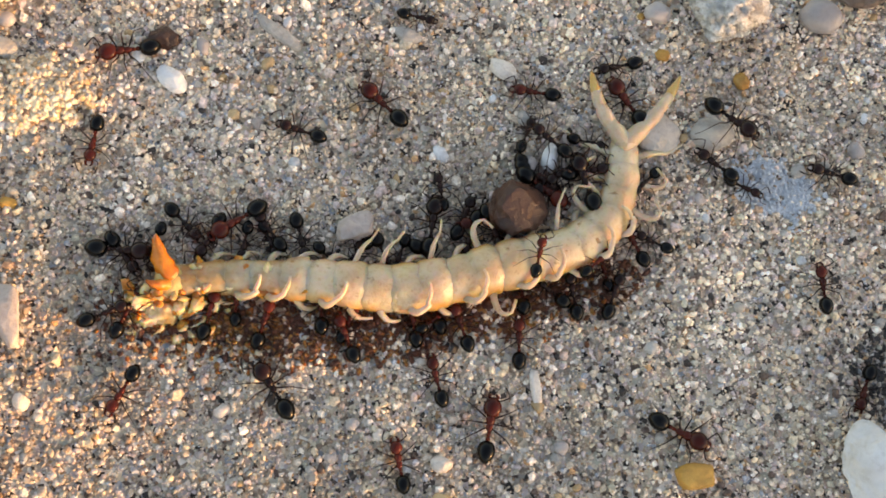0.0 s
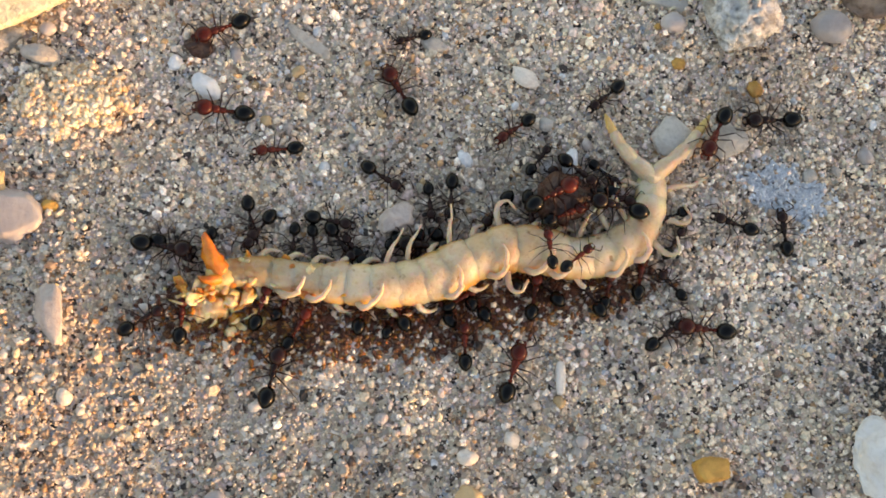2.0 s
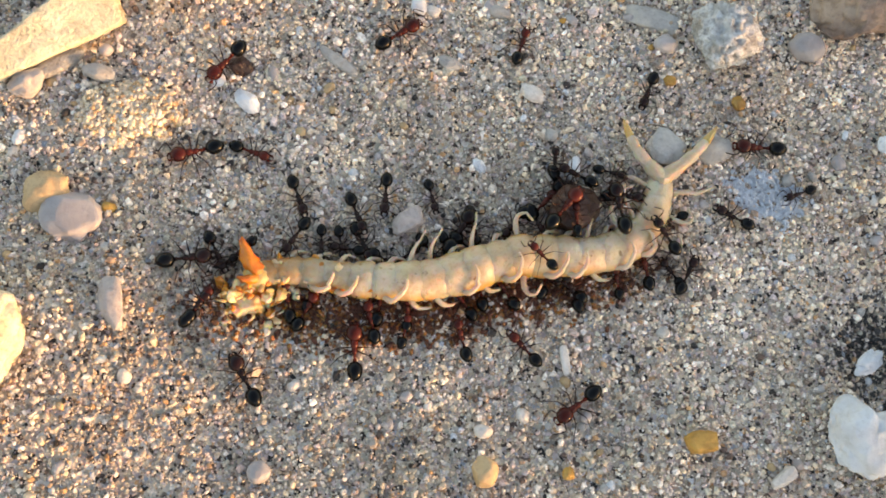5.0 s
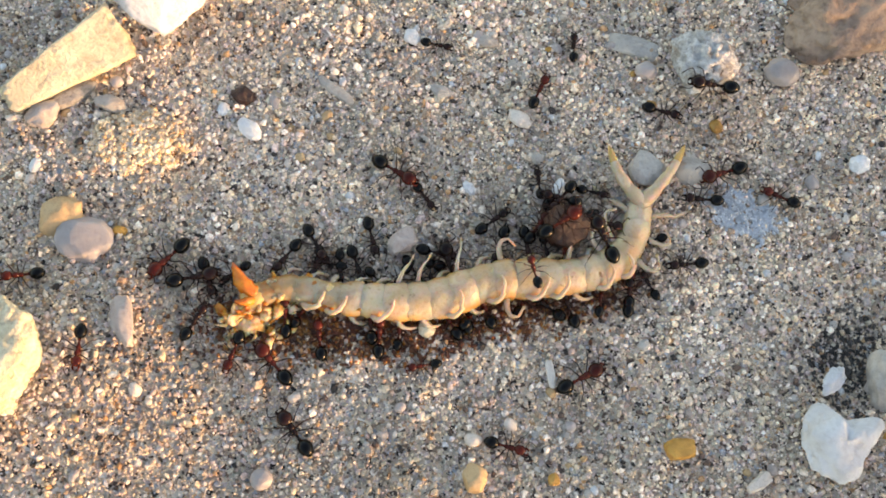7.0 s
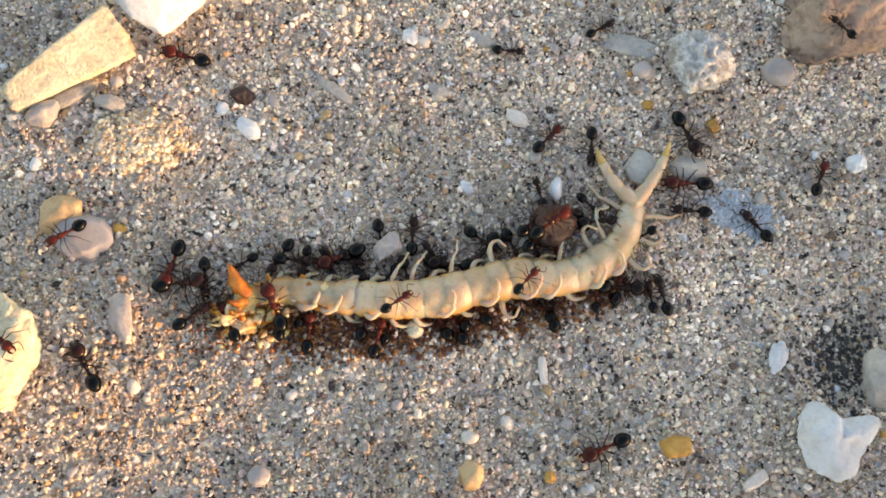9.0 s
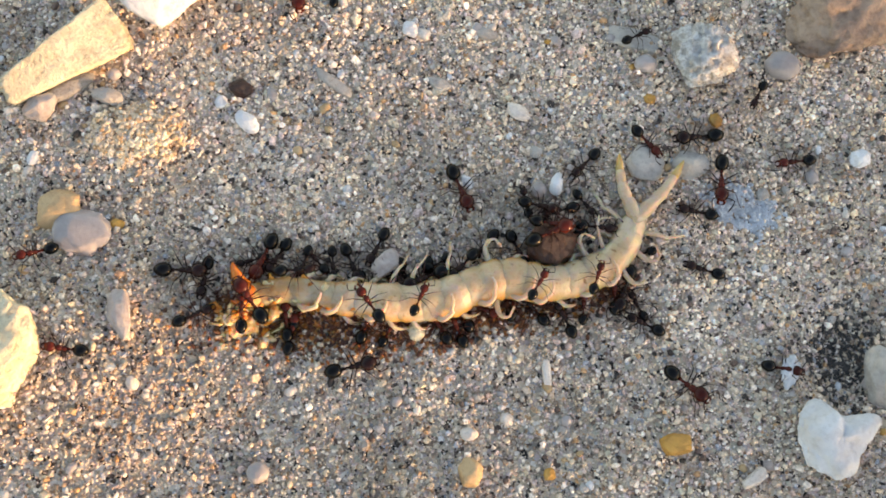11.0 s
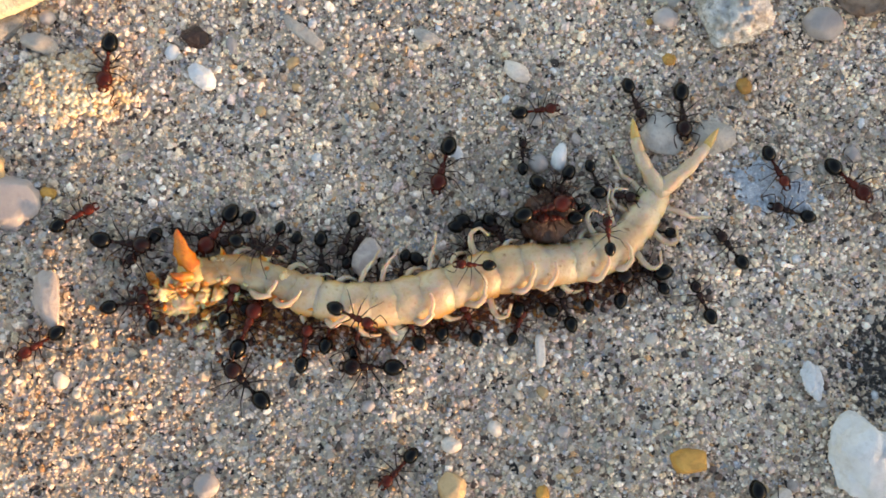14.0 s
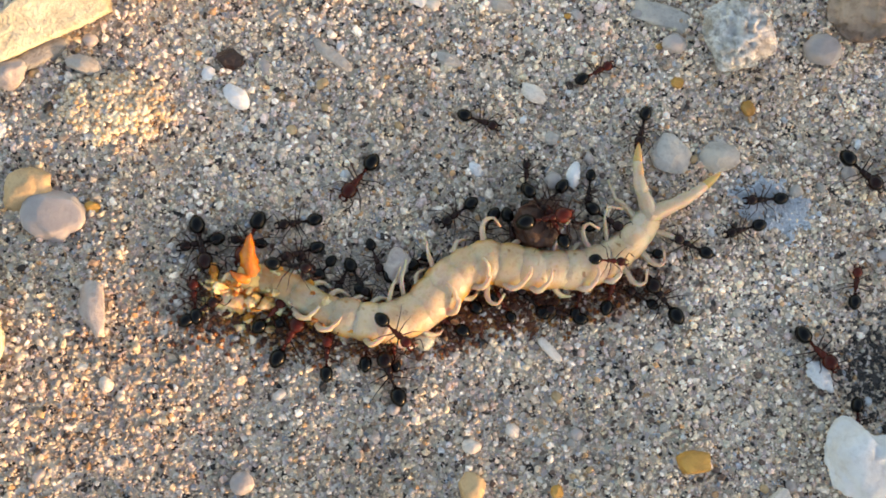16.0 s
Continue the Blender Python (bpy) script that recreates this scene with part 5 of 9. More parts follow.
    walk(CHIP, [(0, at(13.0, -14.2, 0.3, 0, 0, 98)), (1, at(12.9, -13.5, 0.3, 0, 0, 92)), (2, at(13.3, -13.6, 0.3, 0, 0, 90)), (3, at(13.2, -13.8, 0.3, 0, 0, 98)), (5.5, at(13.2, -13.5, 0.3, 0, 0, 98)), (7, at(13.2, -13.8, 0.3, 0, 0, 100)), (9, at(12.7, -13.6, 0.3, 0, 0, 95)), (11.5, at(13.2, -14.4, 0.3, 0, 0, 95)), (12, at(13.2, -10.9, 0.3, 0, 0, 110)), (12.5, at(12.8, -11.5, 0.3, 0, 0, 110)), (13, at(13.3, -11.1, 0.3, 0, 0, 105)), (13.5, at(13.3, -11.8, 0.3, 0, 0, 105)), (14, at(12.9, -11.8, 0.3, 0, 0, 95)), (14.5, at(12.4, -11.2, 0.3, 0, 0, 115)), (15, at(12.4, -10.3, 0.3, 0, 0, 120)), (15.5, at(12.6, -10.6, 0.3, 0, 0, 125)), (16, at(12.3, -11.0, 0.3, 0, 0, 135))])
    walk(LOOT, [(0, at(11.0, 2.6, 1.5, 0, 0, 10)), (0.5, at(11.1, 3.3, 1.5, 0, 0, 12)), (1, at(11.7, 3.4, 1.5, 0, 0, 14)), (1.5, at(12.0, 4.0, 1.5, 0, 0, 16)), (2, at(13.4, 4.1, 1.5, 0, 0, 18)), (2.5, at(13.4, 2.8, 1.5, 0, 0, 20)), (3, at(14.1, 2.3, 1.5, 0, 0, 22)), (5.5, at(14.3, 3.4, 1.5, 0, 0, 24)), (6, at(13.1, 3.0, 1.5, 0, 0, 26)), (7, at(15.1, 3.5, 1.5, 0, 0, 28)), (9, at(13.7, 3.4, 1.5, 0, 0, 30)), (11.5, at(13.5, 0.4, 1.5, 0, 0, 32)), (12, at(13.3, 2.0, 1.5, 0, 0, 34)), (12.5, at(13.5, 0.9, 1.5, 0, 0, 36)), (13, at(13.8, 2.1, 1.5, 0, 0, 38)), (13.5, at(12.7, 2.3, 1.5, 0, 0, 40)), (14, at(13.2, 1.5, 1.5, 0, 0, 42)), (14.5, at(12.4, 1.8, 1.5, 0, 0, 44)), (15, at(11.7, 3.0, 1.5, 0, 0, 46)), (15.5, at(12.1, 2.4, 1.5, 0, 0, 48)), (16, at(10.6, 2.3, 1.5, 0, 0, 50))])
    walk(DRAGGED, [(0, at(-4.5, 0.3, 0.5, 0, 0, 15)), (1, at(-4.2, 0.6, 0.5, 0, 0, 18)), (2, at(-3.3, 1.4, 0.5, 0, 0, 21)), (3, at(-3.6, 0.3, 0.5, 0, 0, 24)), (5.5, at(-4.4, 1.2, 0.5, 0, 0, 27)), (7, at(-4.3, 1.1, 0.5, 0, 0, 30)), (9, at(-5.7, 0.1, 0.5, 0, 0, 33)), (11.5, at(-5.8, -2.7, 0.5, 0, 0, 36)), (12, at(-6.4, -1.8, 0.5, 0, 0, 39)), (12.5, at(-6.0, -2.8, 0.5, 0, 0, 42)), (13, at(-5.7, -1.6, 0.5, 0, 0, 45)), (13.5, at(-5.4, -2.9, 0.5, 0, 0, 48)), (14, at(-4.9, -3.6, 0.5, 0, 0, 51)), (14.5, at(-5.1, -2.8, 0.5, 0, 0, 54)), (15, at(-5.8, -2.8, 0.5, 0, 0, 57)), (15.5, at(-5.0, -2.2, 0.5, 0, 0, 60)), (16, at(-4.4, -3.3, 0.5, 0, 0, 63))])
    walk(FLAKE, [(0, at(50.4, -14.1, 0.5, 0, 0, 30)), (3, at(47.8, -15.8, 0.5, 0, 0, 36)), (5.5, at(46.9, -12.4, 0.5, 0, 0, 42)), (6.5, at(45.3, -13.6, 0.5, 0, 0, 48)), (7, at(46.4, -13.6, 0.5, 0, 0, 54)), (8, at(46.0, -13.5, 0.5, 0, 0, 60)), (8.5, at(41.1, -11.9, 0.5, 0, 0, 66)), (9, at(40.4, -11.1, 0.5, 0, 0, 72)), (11.5, at(41.7, -13.3, 0.5, 0, 0, 78)), (12, at(40.3, -11.2, 0.5, 0, 0, 84)), (12.5, at(39.9, -12.0, 0.5, 0, 0, 90)), (13, at(40.7, -12.0, 0.5, 0, 0, 96)), (13.5, at(40.4, -12.8, 0.5, 0, 0, 102)), (14, at(40.5, -13.2, 0.5, 0, 0, 108)), (14.5, at(39.9, -12.6, 0.5, 0, 0, 114)), (15, at(41.2, -11.0, 0.5, 0, 0, 120)), (15.5, at(41.7, -12.1, 0.5, 0, 0, 126)), (16, at(41.5, -12.0, 0.5, 0, 0, 132))])
    walk(LUMP, [(0, at(-2.3, -6.1, 0.3, 0, 0, 0)), (5.5, at(-2.0, -6.7, 0.3, 0, 0, 4)), (6.5, at(-2.7, -9.7, 0.3, 0, 0, 8)), (7, at(-1.1, -8.9, 0.3, 0, 0, 12)), (8, at(-1.9, -9.4, 0.3, 0, 0, 16)), (9, at(-2.1, -9.3, 0.3, 0, 0, 20)), (11.5, at(-1.7, -10.1, 0.3, 0, 0, 24)), (12, at(-0.8, -8.6, 0.3, 0, 0, 28)), (12.5, at(-1.5, -9.9, 0.3, 0, 0, 32)), (13, at(-1.7, -8.2, 0.3, 0, 0, 36)), (13.5, at(-1.0, -10.0, 0.3, 0, 0, 40)), (14, at(-1.4, -10.5, 0.3, 0, 0, 44)), (14.5, at(-1.5, -10.8, 0.3, 0, 0, 48)), (15, at(-1.5, -10.4, 0.3, 0, 0, 52)), (15.5, at(-0.7, -10.4, 0.3, 0, 0, 56)), (16, at(-1.0, -10.8, 0.3, 0, 0, 60))])
    stroll(build_ant("L", "dark", "tugging the centipede"), [(0, -26.0, -2.7, -2, 0.0), (0.5, -26.8, -3.0, 7, 0.0), (1, -26.8, -2.9, -7, 0.0), (1.5, -26.7, -3.3, 1, 0.0), (2, -25.5, -2.2, -7, 0.0), (2.5, -26.1, -2.1, -9, 0.0), (3, -26.7, -3.3, 6, 0.0), (5.5, -28.3, -4.1, 9, 0.0), (6, -28.6, -3.1, -0, 0.0), (6.5, -28.5, -3.6, -3, 0.0), (7, -27.8, -4.0, 13, 0.0), (7.5, -30.9, -3.3, -6, 0.0), (8, -27.9, -3.7, -1, 0.0), (8.5, -27.5, -3.6, 3, 0.0), (9, -29.0, -5.0, 11, 0.0), (11.5, -28.5, -3.8, -9, 0.0), (12, -27.3, -3.9, -18, 0.0), (12.5, -29.0, -3.9, -5, 0.0), (13, -28.1, -2.1, -13, 0.0), (13.5, -28.7, -3.0, -15, 0.0), (14, -28.8, -3.3, -4, 0.0), (14.5, -28.8, -3.4, -4, 0.0), (15, -27.7, -4.7, 22, 0.0), (15.5, -26.8, -3.1, 4, 0.0), (16, -24.9, -1.7, -73, 0.0)])
    stroll(build_ant("M", "dark", "beside the centipede"), [(0, -20.4, 0.4, -44, 0.0), (0.5, -19.8, 0.6, -50, 0.0), (1, -18.8, 0.6, -62, 0.0), (1.5, -17.4, 0.5, -75, 0.0), (2, -17.3, 1.0, -78, 0.0), (2.5, -17.4, 1.0, -91, 0.0), (3, -16.4, 0.5, -121, 0.0), (5.5, -16.4, 4.2, -62, 0.0), (6, -16.1, 1.9, -71, 0.0), (6.5, -15.4, 0.7, -62, 0.0), (7, -14.2, 0.8, -59, 0.0), (7.5, -15.5, 0.5, -43, 0.0), (8, -15.5, -0.3, -30, 0.0), (8.5, -15.4, -0.9, -22, 0.0), (9, -16.3, -1.6, -2, 0.0), (11.5, -15.7, -4.1, 7, 3.7), (12, -15.9, -3.8, -5, 4.3), (12.5, -15.8, -4.6, 4, 3.7), (13, -16.0, -2.7, -14, 1.3), (13.5, -16.2, -3.0, -25, 0.7), (14, -15.8, -3.4, -15, 2.7), (14.5, -15.0, -3.6, -17, 3.4), (15, -16.0, -3.2, -6, 0.9), (15.5, -15.2, -2.7, -11, 1.1), (16, -15.3, -4.4, -4, 4.3)])
    stroll(build_ant("L", "red", "on the sand"), [(0, -15.1, 0.7, -145, 0.0), (0.25, -15.2, 2.5, -185, 0.0), (0.5, -15.6, 4.2, -225, 0.0), (1, -20.5, 9.8, -205, 0.0), (1.5, -20.9, 11.2, -176, 0.0), (2, -20.5, 12.0, -186, 0.0), (2.5, -22.2, 9.5, -117, 0.0), (3, -23.4, 5.0, -56, 0.0), (4.25, -26.6, 7.2, -117, 0.0), (5.5, -27.8, 8.6, -177, 0.0), (6, -28.3, 4.3, -103, 0.0), (6.5, -33.0, 0.8, -132, 0.0), (7, -30.5, -1.7, -133, 0.0), (7.5, -29.6, -1.5, -210, 0.0), (8, -28.0, -0.9, -292, 0.0), (8.25, -28.7, -0.7, -241, 0.0), (8.5, -29.9, -0.4, -191, 0.0), (8.75, -29.8, -1.5, -149, 0.0), (9, -29.9, -2.7, -107, 0.0), (11.5, -18.3, -1.1, -113, 0.0), (12, -19.8, 0.4, -77, 0.0), (12.5, -19.2, -1.1, -102, 0.0), (13, -18.2, -0.0, -98, 0.0), (13.5, -19.5, -0.8, -118, 0.0), (14, -19.5, -1.3, -122, 0.0), (14.5, -19.0, -0.5, -144, 0.0), (15, -20.8, -1.3, -116, 0.0), (15.5, -20.3, -1.0, -113, 0.0), (16, -19.8, -0.8, -109, 0.0)])
    stroll(build_ant("M", "dark", "beside the centipede"), [(0, -12.2, -0.3, 127, 0.0), (0.1667, -11.8, 0.1, 71, 0.0), (0.3333, -11.5, 0.7, 14, 0.0), (0.5, -11.3, 0.9, -41, 0.0), (1, -9.6, 0.5, -19, 0.0), (1.5, -9.4, 0.3, -15, 0.0), (2, -9.7, 1.1, -10, 0.0), (2.5, -9.6, 1.5, -34, 0.0), (3, -7.9, -0.0, -44, 0.0), (5.5, -10.4, 2.3, -72, 0.0), (6, -10.6, 1.5, -75, 0.0), (6.5, -9.9, 0.4, -74, 0.0), (7, -7.7, 1.8, -74, 0.0), (7.5, -7.5, 0.6, -110, 0.0), (8, -6.1, 1.2, -106, 0.0), (8.5, -8.1, -2.3, -156, 0.0), (9, -6.4, 1.4, -80, 0.0), (11.5, -6.7, -0.3, -119, 0.0), (12, -7.5, 0.1, -101, 0.0), (12.5, -4.3, -2.0, -146, 0.0), (13, -2.7, -3.2, -188, 0.0), (13.25, -3.0, -3.1, -120, 0.0), (13.5, -3.3, -3.3, -51, 0.0), (14, -6.7, -1.1, -106, 0.0), (14.5, -10.6, -1.2, -133, 0.0), (15, -10.1, -0.5, -125, 0.0), (15.5, -7.0, -0.8, -75, 0.0), (15.75, -10.9, 0.2, -121, 0.0), (16, -14.8, 1.1, -167, 0.0)])
    stroll(build_ant("S", "dark", "beside the centipede"), [(0, -3.5, 0.1, -102, 0.0), (0.5, -7.4, 2.2, -69, 0.0), (1, -6.4, -1.0, -58, 0.0), (1.5, -6.5, -6.5, -41, 4.3), (1.667, -6.6, -5.1, 14, 2.9), (1.833, -6.8, -3.3, 70, 1.4), (2, -7.0, -1.8, 127, 0.0), (2.5, -4.5, -1.4, 55, 0.0), (2.75, -6.2, -1.8, 113, 0.0), (3, -7.6, -2.1, 171, 0.0), (5.5, -10.8, -2.1, 172, 0.0), (6, -10.9, -2.4, 169, 0.0), (6.5, -9.9, -2.7, 148, 0.0), (7, -12.3, -1.6, 167, 0.0), (7.167, -12.3, -1.7, 222, 0.0), (7.333, -12.2, -1.9, 277, 0.0), (7.5, -12.0, -2.1, 333, 0.0), (8, -11.6, -2.2, 330, 0.1), (8.5, -10.7, -1.8, 353, 0.0), (9, -10.2, -1.4, 356, 0.0), (9.833, -11.5, -1.9, 409, 0.1), (10.67, -13.0, -1.9, 466, 0.1), (11.5, -14.1, -2.9, 520, 0.2), (12, -14.6, -3.7, 528, 4.1), (12.5, -14.2, -4.3, 543, 2.0), (13, -14.0, -3.3, 523, 1.7), (13.5, -14.4, -4.1, 512, 3.0), (14, -14.6, -2.8, 526, 0.1), (14.5, -13.3, -5.1, 536, 4.3), (16, -13.3, -3.5, 498, 0.0)])
    stroll(build_ant("L", "dark", "beside the centipede"), [(0, 3.0, 0.7, 84, 0.0), (0.25, 1.9, -1.2, 139, 2.1), (0.5, 0.6, -3.5, 192, 4.3), (1, 1.5, -3.2, 213, 3.9), (1.5, 1.3, -0.8, 156, 0.0), (2, 0.1, -1.1, 177, 0.2), (2.5, -0.0, -1.2, 140, 0.0), (3, 2.0, -0.7, 69, 0.1), (5.5, 1.4, 0.2, 60, 0.0), (6, 2.8, 0.0, 87, 0.0), (6.5, 3.2, -2.7, 61, 3.8), (7, 1.5, -1.7, 104, 0.6), (7.5, 2.2, -0.4, 129, 0.8), (8, 2.2, -2.2, 176, 2.7), (8.5, 3.5, -1.9, 170, 2.2), (9, 2.1, -1.5, 177, 0.0), (11.5, -0.9, -4.7, 229, 2.3), (12, -0.8, -5.5, 283, 4.3), (12.5, 0.5, -6.8, 292, 4.3), (13, 0.6, -9.1, 245, 0.1), (13.5, -3.2, -14.1, 194, 0.0), (14, -3.5, -14.3, 182, 0.0), (14.5, -5.0, -15.7, 134, 0.0), (15, -4.9, -14.5, 113, 0.0), (15.5, -4.4, -14.5, 104, 0.0), (16, -4.2, -15.0, 114, 0.0)])
    stroll(build_ant("L", "dark", "beside the centipede"), [(0, 17.7, 5.3, 110, 0.2), (0.5, 18.2, 5.4, 127, 1.9), (1, 17.8, 4.3, 162, 1.7), (1.5, 18.5, 3.2, 157, 1.2), (2, 18.7, 3.0, 167, 1.7), (2.5, 18.7, 2.1, 173, 0.9), (3, 19.0, 2.0, 197, 0.7), (4.25, 18.5, 3.0, 144, 1.7), (5.5, 19.1, 2.1, 90, 2.7), (6, 18.6, 1.0, 92, 4.3), (6.5, 18.3, 0.6, 106, 4.3), (7, 18.7, 0.8, 113, 4.3), (7.5, 18.9, -0.8, 84, 4.3), (8, 19.0, -0.1, 95, 4.3), (8.25, 19.8, -1.6, 167, 4.2), (8.5, 20.2, -2.9, 239, 4.1), (8.75, 21.0, -3.3, 299, 2.1), (9, 21.7, -3.7, 358, 0.0), (10.25, 22.0, -3.7, 284, 0.0), (11.5, 22.6, -4.4, 209, 0.0), (12, 23.0, -1.1, 138, 0.0), (12.5, 23.3, -2.0, 157, 0.0), (13, 23.9, -2.2, 169, 0.0), (13.5, 23.7, -3.2, 168, 0.0), (14, 23.3, -3.6, 189, 0.0), (14.5, 26.3, -5.7, 147, 0.0), (15, 22.2, -4.8, 143, 0.0), (15.5, 24.1, -6.7, 114, 0.0), (16, 24.6, -5.2, 129, 0.0)])
    stroll(build_ant("S", "red", "beside the centipede"), [(0, 18.5, -2.5, 42, 1.5), (1, 16.8, -2.3, 64, 4.3), (1.5, 15.0, -2.8, 49, 4.3), (2, 14.1, -2.7, 40, 4.3), (2.25, 15.4, -2.8, 89, 4.3), (2.5, 16.6, -2.8, 137, 4.3), (3, 14.3, -3.4, 163, 4.3), (4.25, 13.7, 0.0, 122, 2.1), (5.5, 14.4, 1.8, 79, 2.9), (6, 14.2, 0.7, 72, 1.7), (6.5, 14.0, -0.2, 76, 0.0), (7, 14.9, 0.4, 74, 0.0), (7.5, 14.1, 0.8, 67, 1.1), (8, 14.9, 0.3, 69, 0.7), (8.5, 16.1, 1.1, 75, 1.7), (9, 14.4, 0.2, 88, 0.0), (11.5, 18.7, -4.2, 70, 4.3), (12, 18.5, -2.7, 107, 4.3), (12.5, 18.1, -3.4, 100, 4.1), (13, 18.5, -2.8, 98, 4.3), (13.5, 18.2, -2.2, 117, 4.3), (14, 18.6, -0.9, 97, 4.3), (14.5, 18.6, -1.3, 82, 4.3), (15, 20.8, -1.3, 8, 3.8), (15.5, 19.3, -1.6, -7, 4.3), (16, 17.3, -1.9, -2, 4.3)])
    stroll(build_ant("S", "red", "beside the centipede"), [(0, 12.6, -2.8, 78, 4.3), (0.5, 11.3, -2.0, 87, 4.3), (1, 10.1, -2.9, 99, 4.3), (1.5, 9.3, -2.1, 83, 4.3), (2, 11.6, -1.9, 99, 4.3), (2.5, 11.2, -2.0, 38, 4.3), (3, 10.2, -1.4, 82, 4.3), (5.5, 10.2, -3.4, 136, 4.3), (6, 9.9, -3.3, 124, 4.3), (6.5, 10.3, -3.1, 110, 4.3), (7, 10.8, -2.9, 106, 4.3), (7.5, 9.1, -2.9, 63, 4.3), (8, 9.2, -3.1, 36, 4.3), (8.5, 10.1, -3.3, 39, 4.3), (9, 10.2, -4.2, 48, 4.3), (11.5, 11.7, -5.0, 61, 4.3), (11.67, 11.2, -4.8, 7, 3.4), (11.83, 10.8, -4.8, -47, 2.4), (12, 10.5, -5.1, -100, 1.5), (12.5, 10.1, -5.5, -91, 2.6), (13, 10.3, -6.2, -96, 0.2), (13.25, 10.4, -8.3, -46, 0.1), (13.5, 10.1, -10.8, 4, 0.0), (14, 10.5, -9.6, 70, 0.0), (14.5, 10.0, -8.2, 95, 0.0), (15, 9.5, -7.6, 87, 0.0), (15.5, 9.2, -6.6, 124, 0.0), (16, 7.3, -6.7, 126, 0.0)])
    stroll(build_ant("L", "red", "beside the centipede"), [(0, 13.5, 5.1, -36, 0.0), (1, 11.7, 3.3, -51, 3.4), (1.5, 11.7, 3.2, -10, 3.2), (2, 11.8, 3.7, 31, 2.8), (2.5, 12.1, 2.8, 27, 3.0), (2.75, 13.1, 3.0, 69, 3.3), (3, 14.4, 3.3, 110, 3.2), (5.5, 12.4, 2.4, 41, 2.4), (7, 13.8, 3.1, 36, 3.0), (9, 13.0, 2.8, 39, 3.2), (11.5, 12.7, 1.0, 20, 3.3), (12.5, 12.2, 1.7, 9, 2.9), (14.5, 12.1, 1.6, 22, 3.4), (16, 10.6, 2.2, 14, 3.4)])
    stroll(build_ant("M", "red", "beside the centipede"), [(0, 7.9, 1.7, -163, 0.0), (0.75, 10.8, 3.0, -82, 3.2), (1.5, 13.7, 2.5, -4, 2.2), (2.25, 12.6, 1.6, 40, 2.4), (3, 10.8, 0.4, 85, 0.0), (5.5, 10.7, 4.1, 44, 0.0), (7, 11.7, 3.4, 55, 0.0), (9, 11.7, 1.8, 55, 1.7), (10.75, 12.9, 2.4, -1, 3.4), (12.5, 13.2, 2.1, -54, 3.1), (13.5, 14.1, 1.4, -135, 2.8), (14.5, 14.0, 0.9, -213, 2.6), (15.5, 13.0, 1.4, -249, 3.0), (16, 12.2, 1.5, -241, 2.8)])
    stroll(build_ant("M", "dark", "beside the centipede"), [(0, 13.0, 6.3, -31, 0.0), (0.5, 12.4, 7.2, -28, 0.0), (1, 16.2, 6.9, -48, 0.0), (1.25, 14.9, 7.0, -126, 0.0), (1.5, 13.8, 7.2, -203, 0.0), (1.667, 14.2, 7.0, -149, 0.0), (1.833, 14.6, 7.2, -92, 0.0), (2, 14.9, 7.1, -37, 0.0), (2.167, 13.6, 7.2, 16, 0.0), (2.333, 12.3, 7.3, 71, 0.0), (2.5, 10.9, 7.6, 124, 0.0), (2.75, 10.5, 7.9, 203, 0.0), (3, 10.3, 8.2, 284, 0.0), (5.5, 13.8, 6.3, 312, 0.0), (6, 14.1, 6.4, 294, 0.0), (6.5, 13.5, 5.4, 263, 1.8), (7, 14.6, 7.0, 231, 0.0), (7.5, 15.1, 6.4, 308, 0.9), (7.75, 13.7, 5.0, 353, 2.7), (8, 12.3, 3.8, 399, 2.2), (8.25, 12.6, 4.4, 326, 1.8), (8.5, 12.4, 5.0, 253, 0.7), (8.75, 11.8, 4.2, 330, 1.7), (9, 11.2, 3.4, 408, 1.9), (11.5, 12.5, 6.6, 342, 0.0), (11.75, 12.9, 7.4, 386, 0.0), (12, 13.5, 8.0, 432, 0.0), (12.25, 13.5, 7.0, 383, 0.0), (12.5, 13.9, 6.6, 336, 0.0), (13, 15.2, 7.4, 337, 0.0), (13.5, 13.6, 7.5, 290, 0.0), (14, 13.2, 3.9, 328, 2.1), (14.25, 12.2, 5.4, 373, 0.0), (14.5, 11.2, 7.0, 418, 0.0), (14.75, 10.5, 6.3, 340, 0.0), (15, 10.0, 5.4, 261, 0.9), (15.5, 10.4, 4.5, 320, 1.7), (16, 10.2, 4.2, 312, 2.7)])
